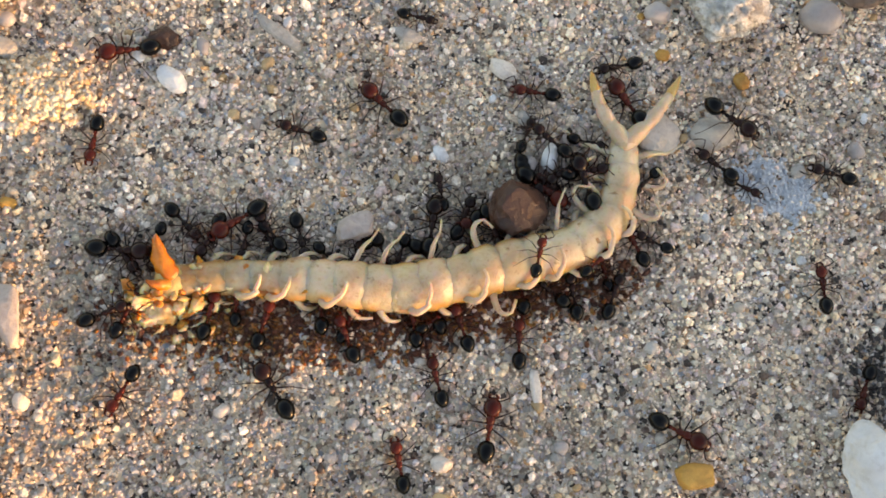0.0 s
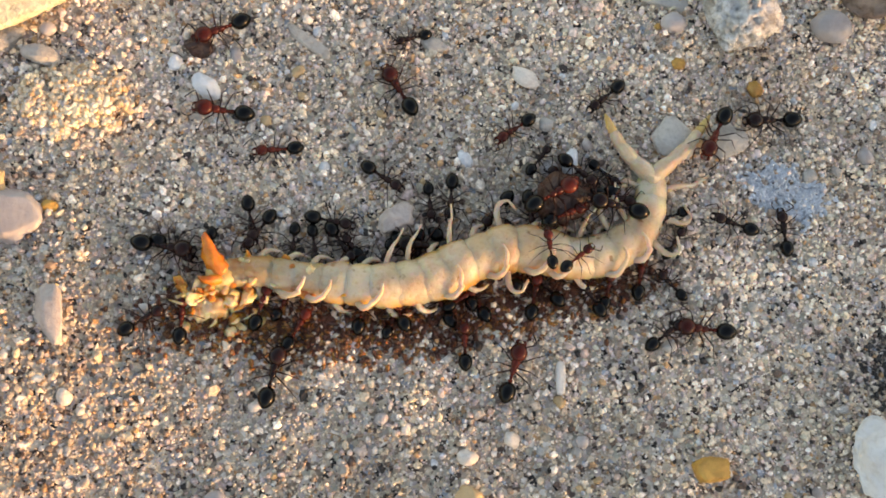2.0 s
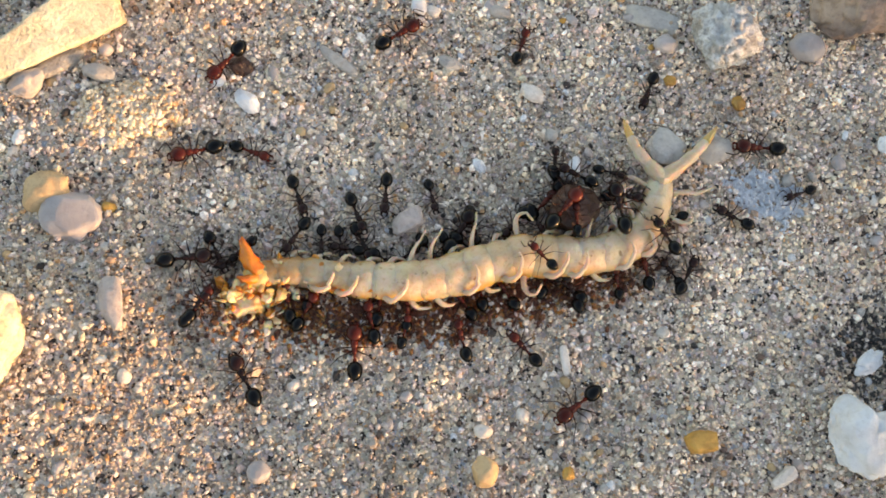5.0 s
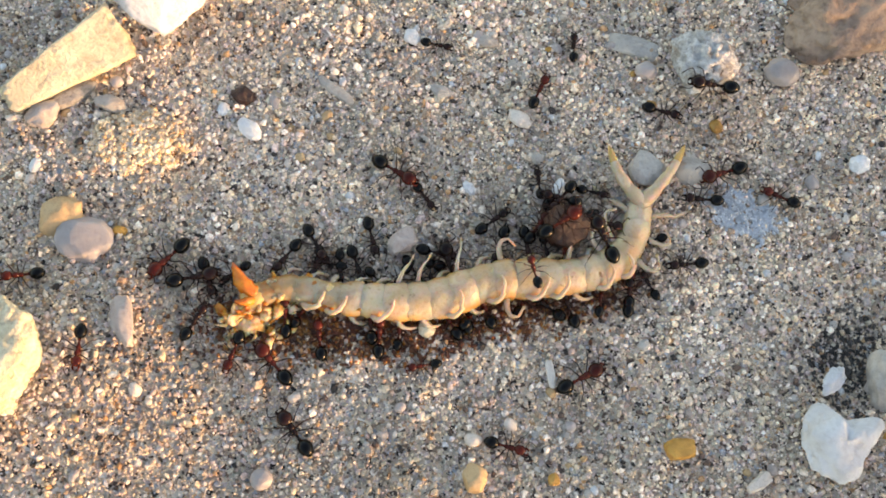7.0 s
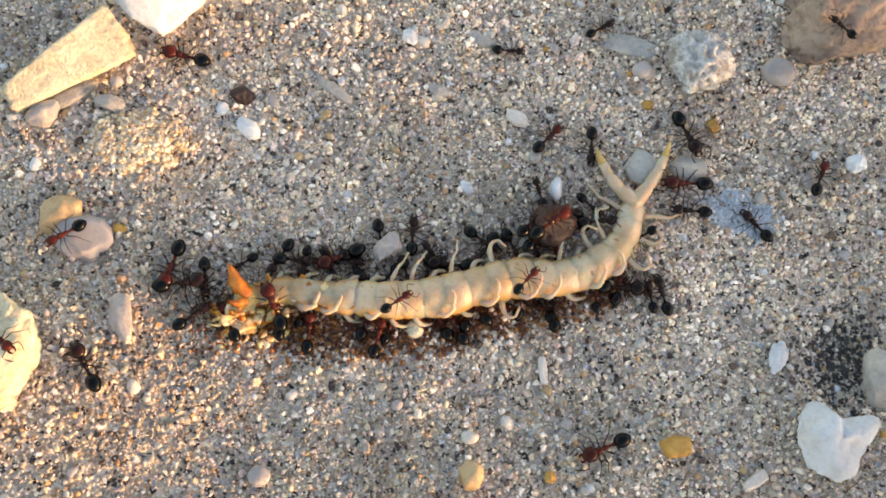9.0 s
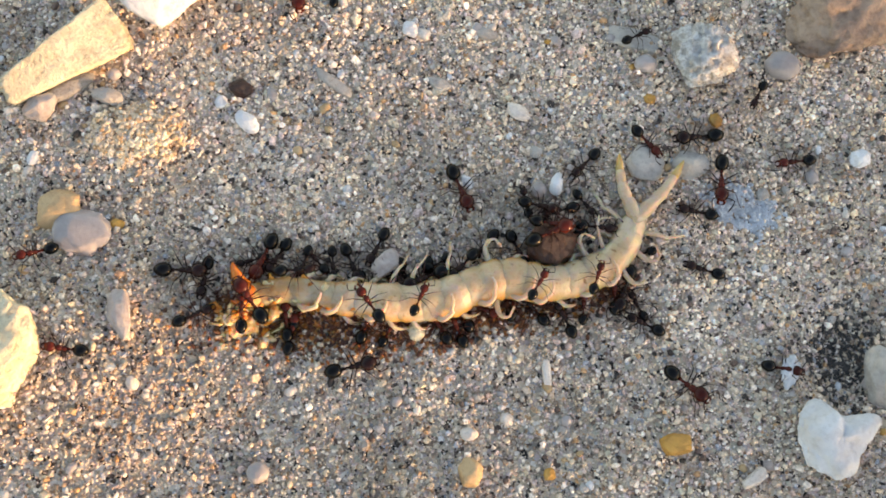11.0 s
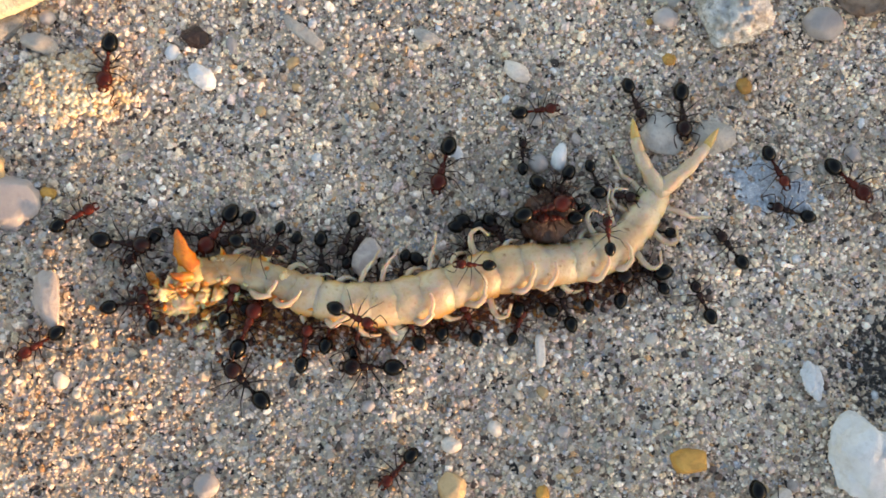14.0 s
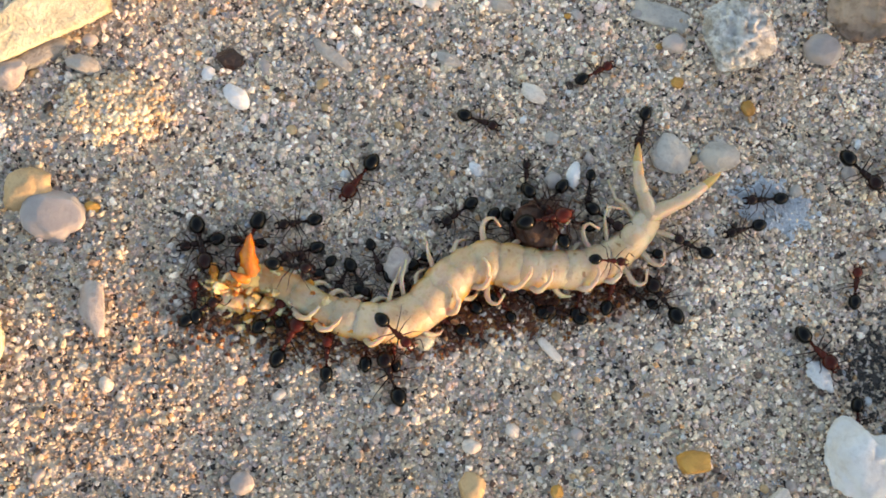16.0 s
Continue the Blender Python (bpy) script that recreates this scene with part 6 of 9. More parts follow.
    stroll(build_ant("L", "red", "on the sand"), [(0, 22.1, 13.8, 126, 0.0), (0.5, 23.7, 14.5, 129, 0.0), (1, 24.7, 13.4, 101, 0.0), (1.25, 25.4, 11.9, 163, 0.0), (1.5, 26.3, 10.5, 227, 0.0), (2, 29.0, 11.5, 244, 0.0), (2.5, 29.3, 10.6, 233, 0.0), (3, 30.6, 10.7, 249, 0.0), (5.5, 36.3, 11.6, 171, 0.0), (6, 34.5, 11.7, 183, 0.0), (6.5, 34.2, 11.2, 185, 0.0), (7, 34.5, 11.0, 199, 0.0), (7.5, 33.5, 10.7, 204, 0.0), (8, 33.3, 10.1, 197, 0.0), (8.5, 32.3, 9.2, 181, 0.0), (9, 30.3, 9.2, 180, 0.0), (10.25, 32.4, 9.7, 233, 0.0), (11.5, 34.5, 9.4, 288, 0.0), (12, 34.2, 11.3, 310, 0.0), (12.5, 34.2, 11.0, 325, 0.0), (13, 35.7, 11.2, 336, 0.0), (13.5, 39.5, 10.3, 344, 0.0), (14, 44.6, 7.5, 319, 0.0), (14.5, 46.6, -1.0, 260, 0.0), (14.75, 44.0, -4.4, 307, 0.0), (15, 41.6, -8.2, 353, 0.0), (15.5, 41.1, -9.4, 323, 0.0), (16, 41.1, -9.3, 315, 0.0)])
    stroll(build_ant("M", "dark", "on the sand"), [(0, 21.4, 18.0, -165, 0.0), (0.5, 21.0, 18.8, -160, 0.0), (1, 19.4, 18.9, -146, 0.0), (1.5, 20.7, 15.9, -155, 0.0), (2, 18.1, 15.4, -138, 0.0), (2.5, 19.2, 8.3, -191, 0.0), (2.75, 20.3, 8.0, -127, 0.4), (3, 21.8, 7.6, -63, 0.8), (5.5, 23.2, 19.3, -117, 0.0), (6, 22.6, 18.6, -95, 0.0), (6.5, 24.0, 19.0, -43, 0.0), (7, 27.1, 18.8, -15, 0.0), (7.5, 23.0, 16.6, 52, 0.0), (8, 24.5, 18.7, 29, 0.0), (8.25, 22.6, 17.3, -34, 0.0), (8.5, 20.1, 16.1, -98, 0.0), (9, 18.7, 13.8, -93, 0.0), (11.5, 17.7, 10.8, -137, 0.0), (12, 18.1, 12.5, -67, 0.0), (12.5, 17.7, 11.2, -18, 0.0), (13, 19.3, 13.5, -31, 0.0), (13.5, 20.9, 13.3, -54, 0.0), (14, 22.0, 14.7, -66, 0.0), (14.5, 20.8, 14.5, -66, 0.0), (15, 21.2, 15.2, -72, 0.0), (15.5, 22.3, 14.7, -94, 0.0), (16, 21.8, 14.0, -102, 0.0)])
    stroll(build_ant("L", "dark", "on the sand"), [(0, 31.9, 12.5, -35, 0.0), (0.25, 33.7, 13.5, -103, 0.0), (0.5, 35.3, 14.1, -172, 0.0), (1, 35.7, 14.0, -165, 0.0), (1.5, 36.3, 13.3, -181, 0.0), (2, 35.6, 13.6, -176, 0.0), (2.5, 35.0, 12.7, -173, 0.0), (3, 35.6, 18.0, -124, 0.0), (5.5, 57.7, 28.0, -165, 0.0), (6, 47.8, 25.7, -179, 0.0), (6.5, 39.2, 24.1, -179, 0.0), (7, 33.0, 21.1, -187, 0.0), (7.5, 27.7, 22.9, -229, 0.0), (7.667, 27.8, 22.2, -284, 0.0), (7.833, 28.3, 21.6, -340, 0.0), (8, 28.5, 21.1, -394, 0.0), (8.5, 32.4, 18.1, -365, 0.0), (9, 30.4, 15.9, -423, 0.0), (10.25, 31.1, 15.5, -486, 0.0), (11.5, 31.9, 14.4, -548, 0.0), (12, 24.2, 16.4, -524, 0.0), (12.25, 25.4, 14.8, -476, 0.0), (12.5, 26.5, 13.5, -430, 0.0), (13, 26.0, 16.6, -436, 0.0), (13.5, 26.7, 14.6, -430, 0.0), (14, 27.0, 13.8, -446, 0.0), (14.5, 27.1, 18.1, -453, 0.0), (14.75, 28.2, 19.5, -519, 0.0), (15, 29.5, 20.8, -584, 0.0), (15.17, 31.8, 18.7, -642, 0.0), (15.33, 34.4, 16.2, -702, 0.0), (15.5, 36.6, 13.7, -759, 0.0), (16, 46.2, 10.5, -762, 0.0)])
    stroll(build_ant("M", "dark", "on the sand"), [(0, 30.9, 7.9, 144, 0.0), (0.5, 30.4, 4.0, 184, 0.0), (1, 26.7, -0.6, 166, 0.0), (1.5, 29.8, 1.3, 163, 0.0), (2, 31.1, 2.3, 162, 0.0), (2.5, 31.5, 7.1, 151, 0.0), (3, 33.2, 7.6, 134, 0.0), (5.5, 32.2, 2.6, 164, 0.0), (6, 31.0, 3.4, 172, 0.0), (6.5, 32.5, 7.5, 151, 0.0), (7, 31.8, 7.5, 177, 0.0), (7.5, 29.9, 8.5, 170, 0.0), (8, 30.4, 7.8, 168, 0.0), (8.5, 34.8, 4.4, 171, 0.0), (9, 30.7, 5.9, 177, 0.0), (11.5, 31.3, 5.2, 169, 0.0), (12, 32.2, 6.7, 177, 0.0), (12.5, 35.6, 6.3, 181, 0.0), (13, 36.0, 3.7, 134, 0.0), (13.5, 36.8, 3.8, 152, 0.0), (14, 38.9, 3.7, 167, 0.0), (14.5, 36.9, 7.8, 199, 0.0), (15, 37.7, 7.3, 171, 0.0), (15.5, 36.4, 6.6, 191, 0.0), (16, 35.8, 6.7, 187, 0.0)])
    stroll(build_ant("M", "dark", "on the sand"), [(0, 42.9, 7.7, 165, 0.0), (0.5, 42.9, 2.9, 238, 0.0), (0.6667, 42.6, 2.5, 295, 0.0), (0.8333, 42.0, 1.6, 350, 0.0), (1, 41.4, 0.7, 408, 0.0), (1.25, 37.7, 1.3, 473, 0.0), (1.5, 34.1, 2.0, 538, 0.0), (1.75, 35.3, 1.7, 496, 0.0), (2, 36.3, 1.7, 456, 0.0), (2.5, 31.8, -13.9, 412, 0.0), (3, 25.2, -12.0, 411, 0.0), (5.5, 28.5, -3.2, 423, 0.0), (6, 31.5, -2.5, 396, 0.0), (6.25, 30.0, -0.6, 476, 0.0), (6.5, 28.7, 1.2, 554, 0.0), (7, 29.6, -0.5, 547, 0.0), (7.25, 33.2, -0.3, 497, 0.0), (7.5, 36.9, 0.0, 446, 0.0), (8, 40.8, 1.0, 432, 0.0), (8.5, 41.8, 3.2, 447, 0.0), (9, 38.7, 4.4, 493, 0.0), (11.5, 31.3, -2.8, 524, 0.0), (12, 30.7, -3.0, 506, 0.0), (12.5, 31.2, -2.3, 508, 0.0), (13, 32.2, -2.3, 493, 0.0), (13.5, 32.3, -1.0, 470, 0.0), (14, 32.4, -0.6, 489, 0.0), (14.5, 30.9, 1.1, 508, 0.0), (15, 29.7, 2.8, 528, 0.0), (15.5, 28.7, 1.7, 521, 0.0), (16, 27.5, 0.9, 517, 0.0)])
    stroll(build_ant("L", "red", "on the sand"), [(0, 26.0, -17.9, -26, 0.0), (0.5, 38.3, -17.7, -31, 0.0), (1, 39.0, -20.2, -110, 0.0), (1.5, 38.4, -11.6, -170, 0.0), (2, 27.7, -8.5, -185, 0.0), (2.5, 22.2, -11.0, -158, 0.0), (3, 18.5, -9.4, -86, 0.0), (5.5, 14.3, -19.3, -148, 0.0), (5.75, 14.0, -15.9, -69, 0.0), (6, 13.4, -12.5, 9, 0.0), (7.5, 23.4, -16.2, 30, 0.0), (8, 34.2, -17.5, -29, 0.0), (8.25, 26.1, -15.4, -96, 0.0), (8.5, 17.6, -13.1, -164, 0.0), (9, 19.6, -22.2, -155, 0.0), (10.25, 24.8, -17.6, -88, 0.0), (11.5, 30.3, -13.7, -21, 0.0), (12, 30.2, -12.7, -36, 0.0), (12.5, 30.0, -13.4, -33, 0.0), (13, 30.6, -14.8, -69, 0.0), (13.5, 31.4, -18.4, -76, 0.0), (14, 34.9, -26.3, -70, 0.0), (16, 36.1, -30.9, -43, 0.0)])
    stroll(build_ant("L", "red", "on the sand"), [(0, 8.6, -18.3, 82, 0.0), (0.5, 7.5, -15.6, 105, 0.0), (1, 7.4, -15.8, 101, 0.0), (1.5, 8.2, -14.1, 91, 0.0), (2, 8.5, -13.4, 74, 0.0), (2.5, 7.4, -15.2, 123, 0.0), (3, 3.4, -16.4, 162, 0.0), (5.5, -12.7, -13.3, 86, 0.0), (6, -15.9, -18.1, 139, 0.0), (6.5, -16.9, -14.0, 93, 0.0), (7, -18.0, -13.6, 132, 0.0), (7.5, -17.5, -10.9, 71, 0.0), (8, -20.3, -10.4, 120, 0.0), (8.5, -18.3, -8.4, 150, 0.2), (9, -18.0, -7.6, 114, 1.1), (11.5, -20.4, -8.2, 128, 3.6), (12, -17.3, -10.1, 103, 0.0), (12.5, -17.2, -11.1, 98, 0.0), (13, -15.5, -10.2, 52, 0.0), (13.5, -16.1, -11.7, 77, 0.0), (14, -16.1, -11.3, 71, 0.0), (14.5, -15.7, -11.6, 56, 0.0), (15, -16.1, -11.4, 57, 0.0), (15.5, -14.9, -11.1, 86, 0.0), (16, -15.2, -11.7, 64, 0.0)])
    stroll(build_ant("M", "red", "beside the centipede"), [(0, 3.8, -14.0, 106, 0.0), (0.5, 2.4, -12.7, 108, 0.0), (1, 2.7, -12.7, 83, 0.0), (1.5, 3.7, -11.4, 89, 0.0), (2, 3.9, -10.9, 93, 0.0), (2.5, 4.9, -8.2, 136, 0.0), (3, 3.6, -9.0, 157, 0.0), (5.5, 1.6, -12.0, 101, 0.0), (6, 1.0, -9.5, 108, 0.0), (6.5, 0.7, -10.7, 100, 0.0), (7, 5.7, -6.6, 111, 0.4), (7.5, 5.0, -7.1, 105, 0.0), (8, 4.4, -7.7, 118, 0.0), (8.5, 5.5, -7.6, 117, 0.0), (9, 5.0, -6.8, 132, 0.5), (11.5, 2.7, -9.9, 113, 0.0), (12, 3.0, -8.1, 114, 0.0), (12.5, 4.2, -8.7, 92, 0.0), (13, 6.4, -7.6, 111, 0.0), (13.5, 4.6, -9.1, 113, 0.0), (14, 5.8, -9.5, 113, 0.0), (14.5, 5.0, -9.5, 85, 0.0), (15, 2.2, -8.1, 81, 1.9), (15.5, 4.6, -7.6, 96, 0.0), (16, 5.1, -4.5, 118, 0.5)])
    stroll(build_ant("M", "red", "beside the centipede"), [(0, -24.7, -8.8, 66, 0.0), (0.5, -24.6, -8.8, 80, 0.0), (1, -24.5, -10.8, 78, 0.0), (1.5, -25.3, -8.8, 62, 0.0), (2, -23.0, -9.3, 89, 0.0), (2.5, -23.3, -9.5, 94, 0.0), (3, -25.2, -9.1, 22, 0.0), (5.5, -26.1, -9.1, 62, 0.0), (6.5, -26.5, -8.0, 21, 0.0), (6.75, -24.4, -10.1, -43, 0.0), (7, -22.5, -12.2, -108, 0.0), (7.5, -22.9, -7.1, -182, 3.6), (8, -20.6, -6.9, -157, 4.3), (8.25, -20.5, -6.3, -114, 4.3), (8.5, -20.9, -5.8, -70, 4.3), (8.667, -21.5, -6.9, -128, 2.9), (8.833, -22.3, -8.1, -185, 1.4), (9, -23.1, -9.3, -242, 0.0), (11.5, -21.2, -8.7, -267, 1.7), (12.5, -23.5, -11.4, -238, 0.0), (13, -25.3, -6.7, -234, 0.0), (14.5, -25.4, -11.2, -259, 0.0), (15.5, -25.2, -9.8, -281, 0.0), (16, -24.9, -8.0, -260, 0.0)])
    stroll(build_ant("M", "red", "beside the centipede"), [(0, -12.3, -9.2, 75, 0.0), (0.5, -11.8, -8.5, 66, 0.0), (1, -11.1, -10.2, 86, 0.0), (1.5, -10.9, -11.0, 74, 0.0), (2, -12.2, -9.9, 63, 0.0), (2.5, -10.7, -9.9, 92, 0.0), (3, -12.0, -10.2, 71, 0.0), (5.5, -15.5, -9.2, 63, 0.0), (6, -16.2, -10.0, 64, 0.0), (7, -13.1, -10.7, 99, 0.0), (7.5, -14.3, -10.0, 90, 0.0), (8, -15.1, -10.4, 95, 0.0), (8.5, -13.6, -9.4, 105, 0.0), (9, -14.1, -10.2, 87, 0.0), (11.5, -16.0, -10.8, 81, 0.0), (12, -6.9, -10.4, 116, 0.0), (12.5, -9.2, -12.6, 100, 0.0), (13, -10.0, -12.0, 89, 0.0), (13.5, -10.3, -12.6, 83, 0.0), (14, -10.3, -12.8, 84, 0.0), (14.5, -9.9, -13.0, 78, 0.0), (15, -9.3, -12.7, 89, 0.0), (15.5, -10.2, -13.1, 70, 0.0), (16, -11.0, -13.2, 92, 0.0)])
    stroll(build_ant("M", "red", "beside the centipede"), [(0, -4.6, -10.3, 114, 0.0), (0.5, -3.6, -8.9, 114, 0.0), (1, -5.5, -7.2, 101, 1.2), (1.5, -2.6, -8.7, 109, 0.2), (2, -2.7, -7.6, 118, 0.5), (2.5, -2.7, -7.9, 114, 0.4), (3, -4.7, -11.1, 99, 0.0), (5.5, -7.8, -10.2, 105, 0.0), (6, -7.5, -10.7, 105, 0.0), (6.5, -7.2, -11.3, 103, 0.0), (7, -6.4, -10.3, 89, 0.0), (7.5, -7.3, -10.5, 81, 0.0), (8, -6.7, -11.0, 87, 0.0), (8.5, -6.1, -10.0, 76, 0.0), (9, -6.3, -10.6, 77, 0.0), (11.5, -7.1, -7.6, 133, 4.3), (11.67, -6.5, -7.7, 74, 3.9), (11.83, -5.9, -8.1, 16, 3.5), (12, -5.3, -8.7, -42, 3.1), (12.5, -5.0, -9.5, -14, 3.8), (13, -4.8, -8.6, -5, 4.3), (13.5, -4.6, -9.1, -6, 4.3), (14, -5.9, -9.9, -22, 4.3), (14.5, -5.3, -10.4, -17, 1.9), (15, -5.5, -10.0, -18, 4.3), (15.5, -4.3, -9.7, -44, 4.3), (16, -4.4, -10.4, -40, 4.3)])
    stroll(build_ant("S", "red", "beside the centipede"), [(0, 3.3, -8.3, 34, 0.1), (0.5, 2.4, -7.2, 20, 0.3), (1, 3.1, -6.9, 16, 0.5), (1.5, 3.4, -6.5, 31, 0.8), (2, 3.4, -6.3, 35, 0.5), (2.5, 3.7, -8.0, 46, 0.0), (2.75, -0.4, -8.5, 97, 0.0), (3, -4.2, -9.0, 148, 0.1), (5.5, -4.2, -11.2, 71, 0.0), (6, -4.1, -12.1, 79, 0.0), (6.5, -2.9, -18.2, 46, 0.0), (6.75, -2.0, -15.7, 119, 0.0), (7, -1.2, -13.3, 191, 0.0), (7.25, -2.6, -10.7, 140, 1.9), (7.5, -3.9, -8.0, 89, 3.8), (8, -5.3, -8.2, 91, 4.3), (8.5, -7.1, -6.8, 22, 4.3), (9, -4.4, -7.2, 35, 4.3), (11.5, 0.0, -7.2, 93, 4.3), (11.75, 2.4, -5.7, 141, 4.3), (12, 4.6, -4.5, 189, 4.3), (12.5, 4.6, -3.6, 200, 4.3), (13, 5.7, -2.1, 186, 4.3), (13.5, 6.3, -2.9, 201, 4.3), (14, 5.8, -4.3, 181, 4.3), (14.5, 2.6, -4.3, 189, 4.3), (15, 0.9, -2.3, 192, 0.0), (15.5, -0.7, -2.6, 205, 0.0), (16, -2.3, -2.3, 208, 0.0)])
    stroll(build_ant("M", "red", "beside the centipede"), [(0, 6.0, -8.9, 111, 0.0), (0.5, 6.8, -7.8, 111, 0.0), (1, 6.4, -7.6, 115, 0.0), (1.5, 5.3, -7.4, 126, 0.0), (2, 5.0, -6.3, 122, 0.0), (2.5, 8.8, -5.1, 105, 0.0), (3, 7.1, -6.4, 127, 0.0), (5.5, 6.4, -6.3, 125, 0.0), (6, 5.2, -7.0, 148, 0.0), (6.25, 4.6, -7.5, 106, 0.0), (6.5, 3.9, -8.0, 63, 0.0), (7.5, 4.8, -6.0, 53, 0.7), (8.5, 5.0, -5.9, 69, 0.5), (9, 2.6, -8.9, 123, 0.0), (9.833, 3.9, -8.3, 63, 0.2), (10.67, 5.1, -7.1, 3, 0.4), (11.5, 6.7, -7.1, -56, 0.6), (12, 9.1, -7.3, -75, 0.0), (12.25, 9.5, -10.6, -9, 0.0), (12.5, 10.2, -13.0, 58, 0.0), (12.75, 7.4, -13.0, 104, 0.0), (13, 4.6, -12.8, 151, 0.0), (13.5, 3.9, -15.3, 161, 0.0), (14, -0.5, -23.7, 229, 0.0), (14.5, -1.4, -29.6, 261, 0.0), (16, -3.5, -32.4, 273, 0.0)])
    stroll(build_ant("M", "red", "beside the centipede"), [(0, 11.4, -10.2, 90, 0.0), (0.5, 12.9, -9.1, 82, 0.0), (1, 10.5, -6.8, 62, 0.0), (1.5, 10.0, -5.9, 77, 0.0), (2, 10.7, -5.7, 80, 0.0), (2.5, 12.6, -6.9, 75, 0.0), (3, 10.2, -9.0, 71, 0.0), (5.5, 7.9, -14.7, 148, 0.0), (6, 0.2, -17.8, 173, 0.0), (6.333, 2.6, -19.5, 231, 0.0), (6.667, 5.3, -20.8, 288, 0.0), (7, 7.9, -22.0, 346, 0.0), (7.5, 2.3, -29.2, 303, 0.0), (16, 4.9, -32.4, 310, 0.0)])
    stroll(build_ant("M", "dark", "beside the centipede"), [(0, 16.6, -5.5, 100, 0.0), (0.5, 16.0, -4.5, 108, 0.0), (1, 14.5, -5.5, 112, 0.0), (1.5, 13.4, -6.7, 87, 0.0), (2, 16.3, -5.5, 123, 0.0), (2.5, 14.3, -7.5, 110, 0.0), (3, 13.7, -6.8, 92, 0.0), (5.5, 14.3, -6.1, 114, 0.0), (6, 14.5, -6.4, 113, 0.0), (6.5, 14.6, -6.5, 119, 0.0), (7, 15.4, -6.2, 110, 0.0), (7.5, 14.4, -6.9, 101, 0.0), (8, 14.0, -7.6, 96, 0.0), (8.5, 14.7, -7.4, 86, 0.0), (9, 14.1, -6.8, 87, 0.0), (11.5, 15.4, -8.2, 119, 0.0), (12, 14.1, -7.7, 97, 0.0), (12.5, 14.3, -8.0, 91, 0.0), (13, 14.8, -6.7, 102, 0.0), (13.5, 15.2, -7.1, 111, 0.0), (14, 15.3, -7.6, 111, 0.0), (14.5, 15.4, -7.3, 112, 0.0), (15, 14.7, -6.4, 142, 0.0), (15.5, 14.0, -6.2, 117, 0.0), (16, 13.9, -7.2, 167, 0.0)])
    stroll(build_ant("M", "dark", "beside the centipede"), [(0, 20.4, -5.4, 70, 0.0), (0.5, 19.0, -4.8, 73, 0.0), (1, 16.4, -5.7, 108, 0.0), (1.5, 15.2, -7.2, 146, 0.0), (1.75, 19.4, -8.2, 91, 0.0), (2, 23.5, -9.2, 37, 0.0), (2.5, 20.9, -4.7, 82, 0.0), (3, 22.5, -3.8, 82, 0.0), (5.5, 24.1, 0.4, 151, 2.4), (6, 22.7, -1.4, 199, 1.8), (6.25, 21.3, -4.4, 146, 0.9), (6.5, 19.8, -7.4, 92, 0.0), (7, 22.5, -4.6, 84, 0.0), (7.5, 20.7, -5.2, 89, 0.0), (8, 19.0, -6.1, 70, 0.0), (8.5, 17.2, -5.5, 109, 0.0), (9, 26.9, -4.5, 106, 0.0), (11.5, 22.4, -10.9, 171, 0.0), (12, 19.2, -13.5, 180, 0.0), (12.5, 17.4, -14.1, 123, 0.0), (13, 19.3, -12.9, 96, 0.0), (13.5, 30.4, -10.9, 49, 0.0), (14, 29.3, -6.2, 118, 0.0), (14.5, 31.0, 0.3, 156, 0.0), (16, 33.5, 3.3, 199, 0.0)])
    stroll(build_ant("L", "red", "on the sand"), [(0, -1.9, 12.8, 138, 0.0), (0.5, -2.0, 13.8, 117, 0.0), (1, -2.2, 13.4, 125, 0.0), (1.5, -2.0, 13.3, 121, 0.0), (2, -3.1, 15.0, 123, 0.0), (2.5, -5.6, 18.2, 117, 0.0), (3, -7.5, 22.0, 96, 0.0), (5.5, -5.9, 23.4, 32, 0.0), (5.75, -9.4, 16.6, 107, 0.0), (6, -13.2, 9.9, 179, 0.0), (6.25, -10.7, 10.7, 252, 0.0), (6.5, -8.2, 11.5, 327, 0.0), (7.5, -4.7, 8.4, 331, 0.0), (8, -9.6, 14.7, 276, 0.0), (8.5, -9.3, 5.9, 272, 0.0), (9, -10.8, -1.0, 204, 0.0), (10.25, -3.3, 4.1, 255, 0.0), (11.5, 4.5, 8.3, 307, 0.0), (12, 4.5, 7.9, 292, 0.0), (12.5, 3.1, 10.7, 295, 0.0), (13, 3.8, 11.8, 293, 0.0), (13.5, 3.8, 14.3, 288, 0.0), (14, 2.5, 6.7, 257, 0.0), (14.5, -0.6, 3.2, 250, 0.0), (15, -1.2, 5.0, 258, 0.0), (15.25, -0.7, 8.4, 209, 0.0), (15.5, -0.2, 11.7, 161, 0.0), (16, -8.7, 6.5, 236, 0.0)])
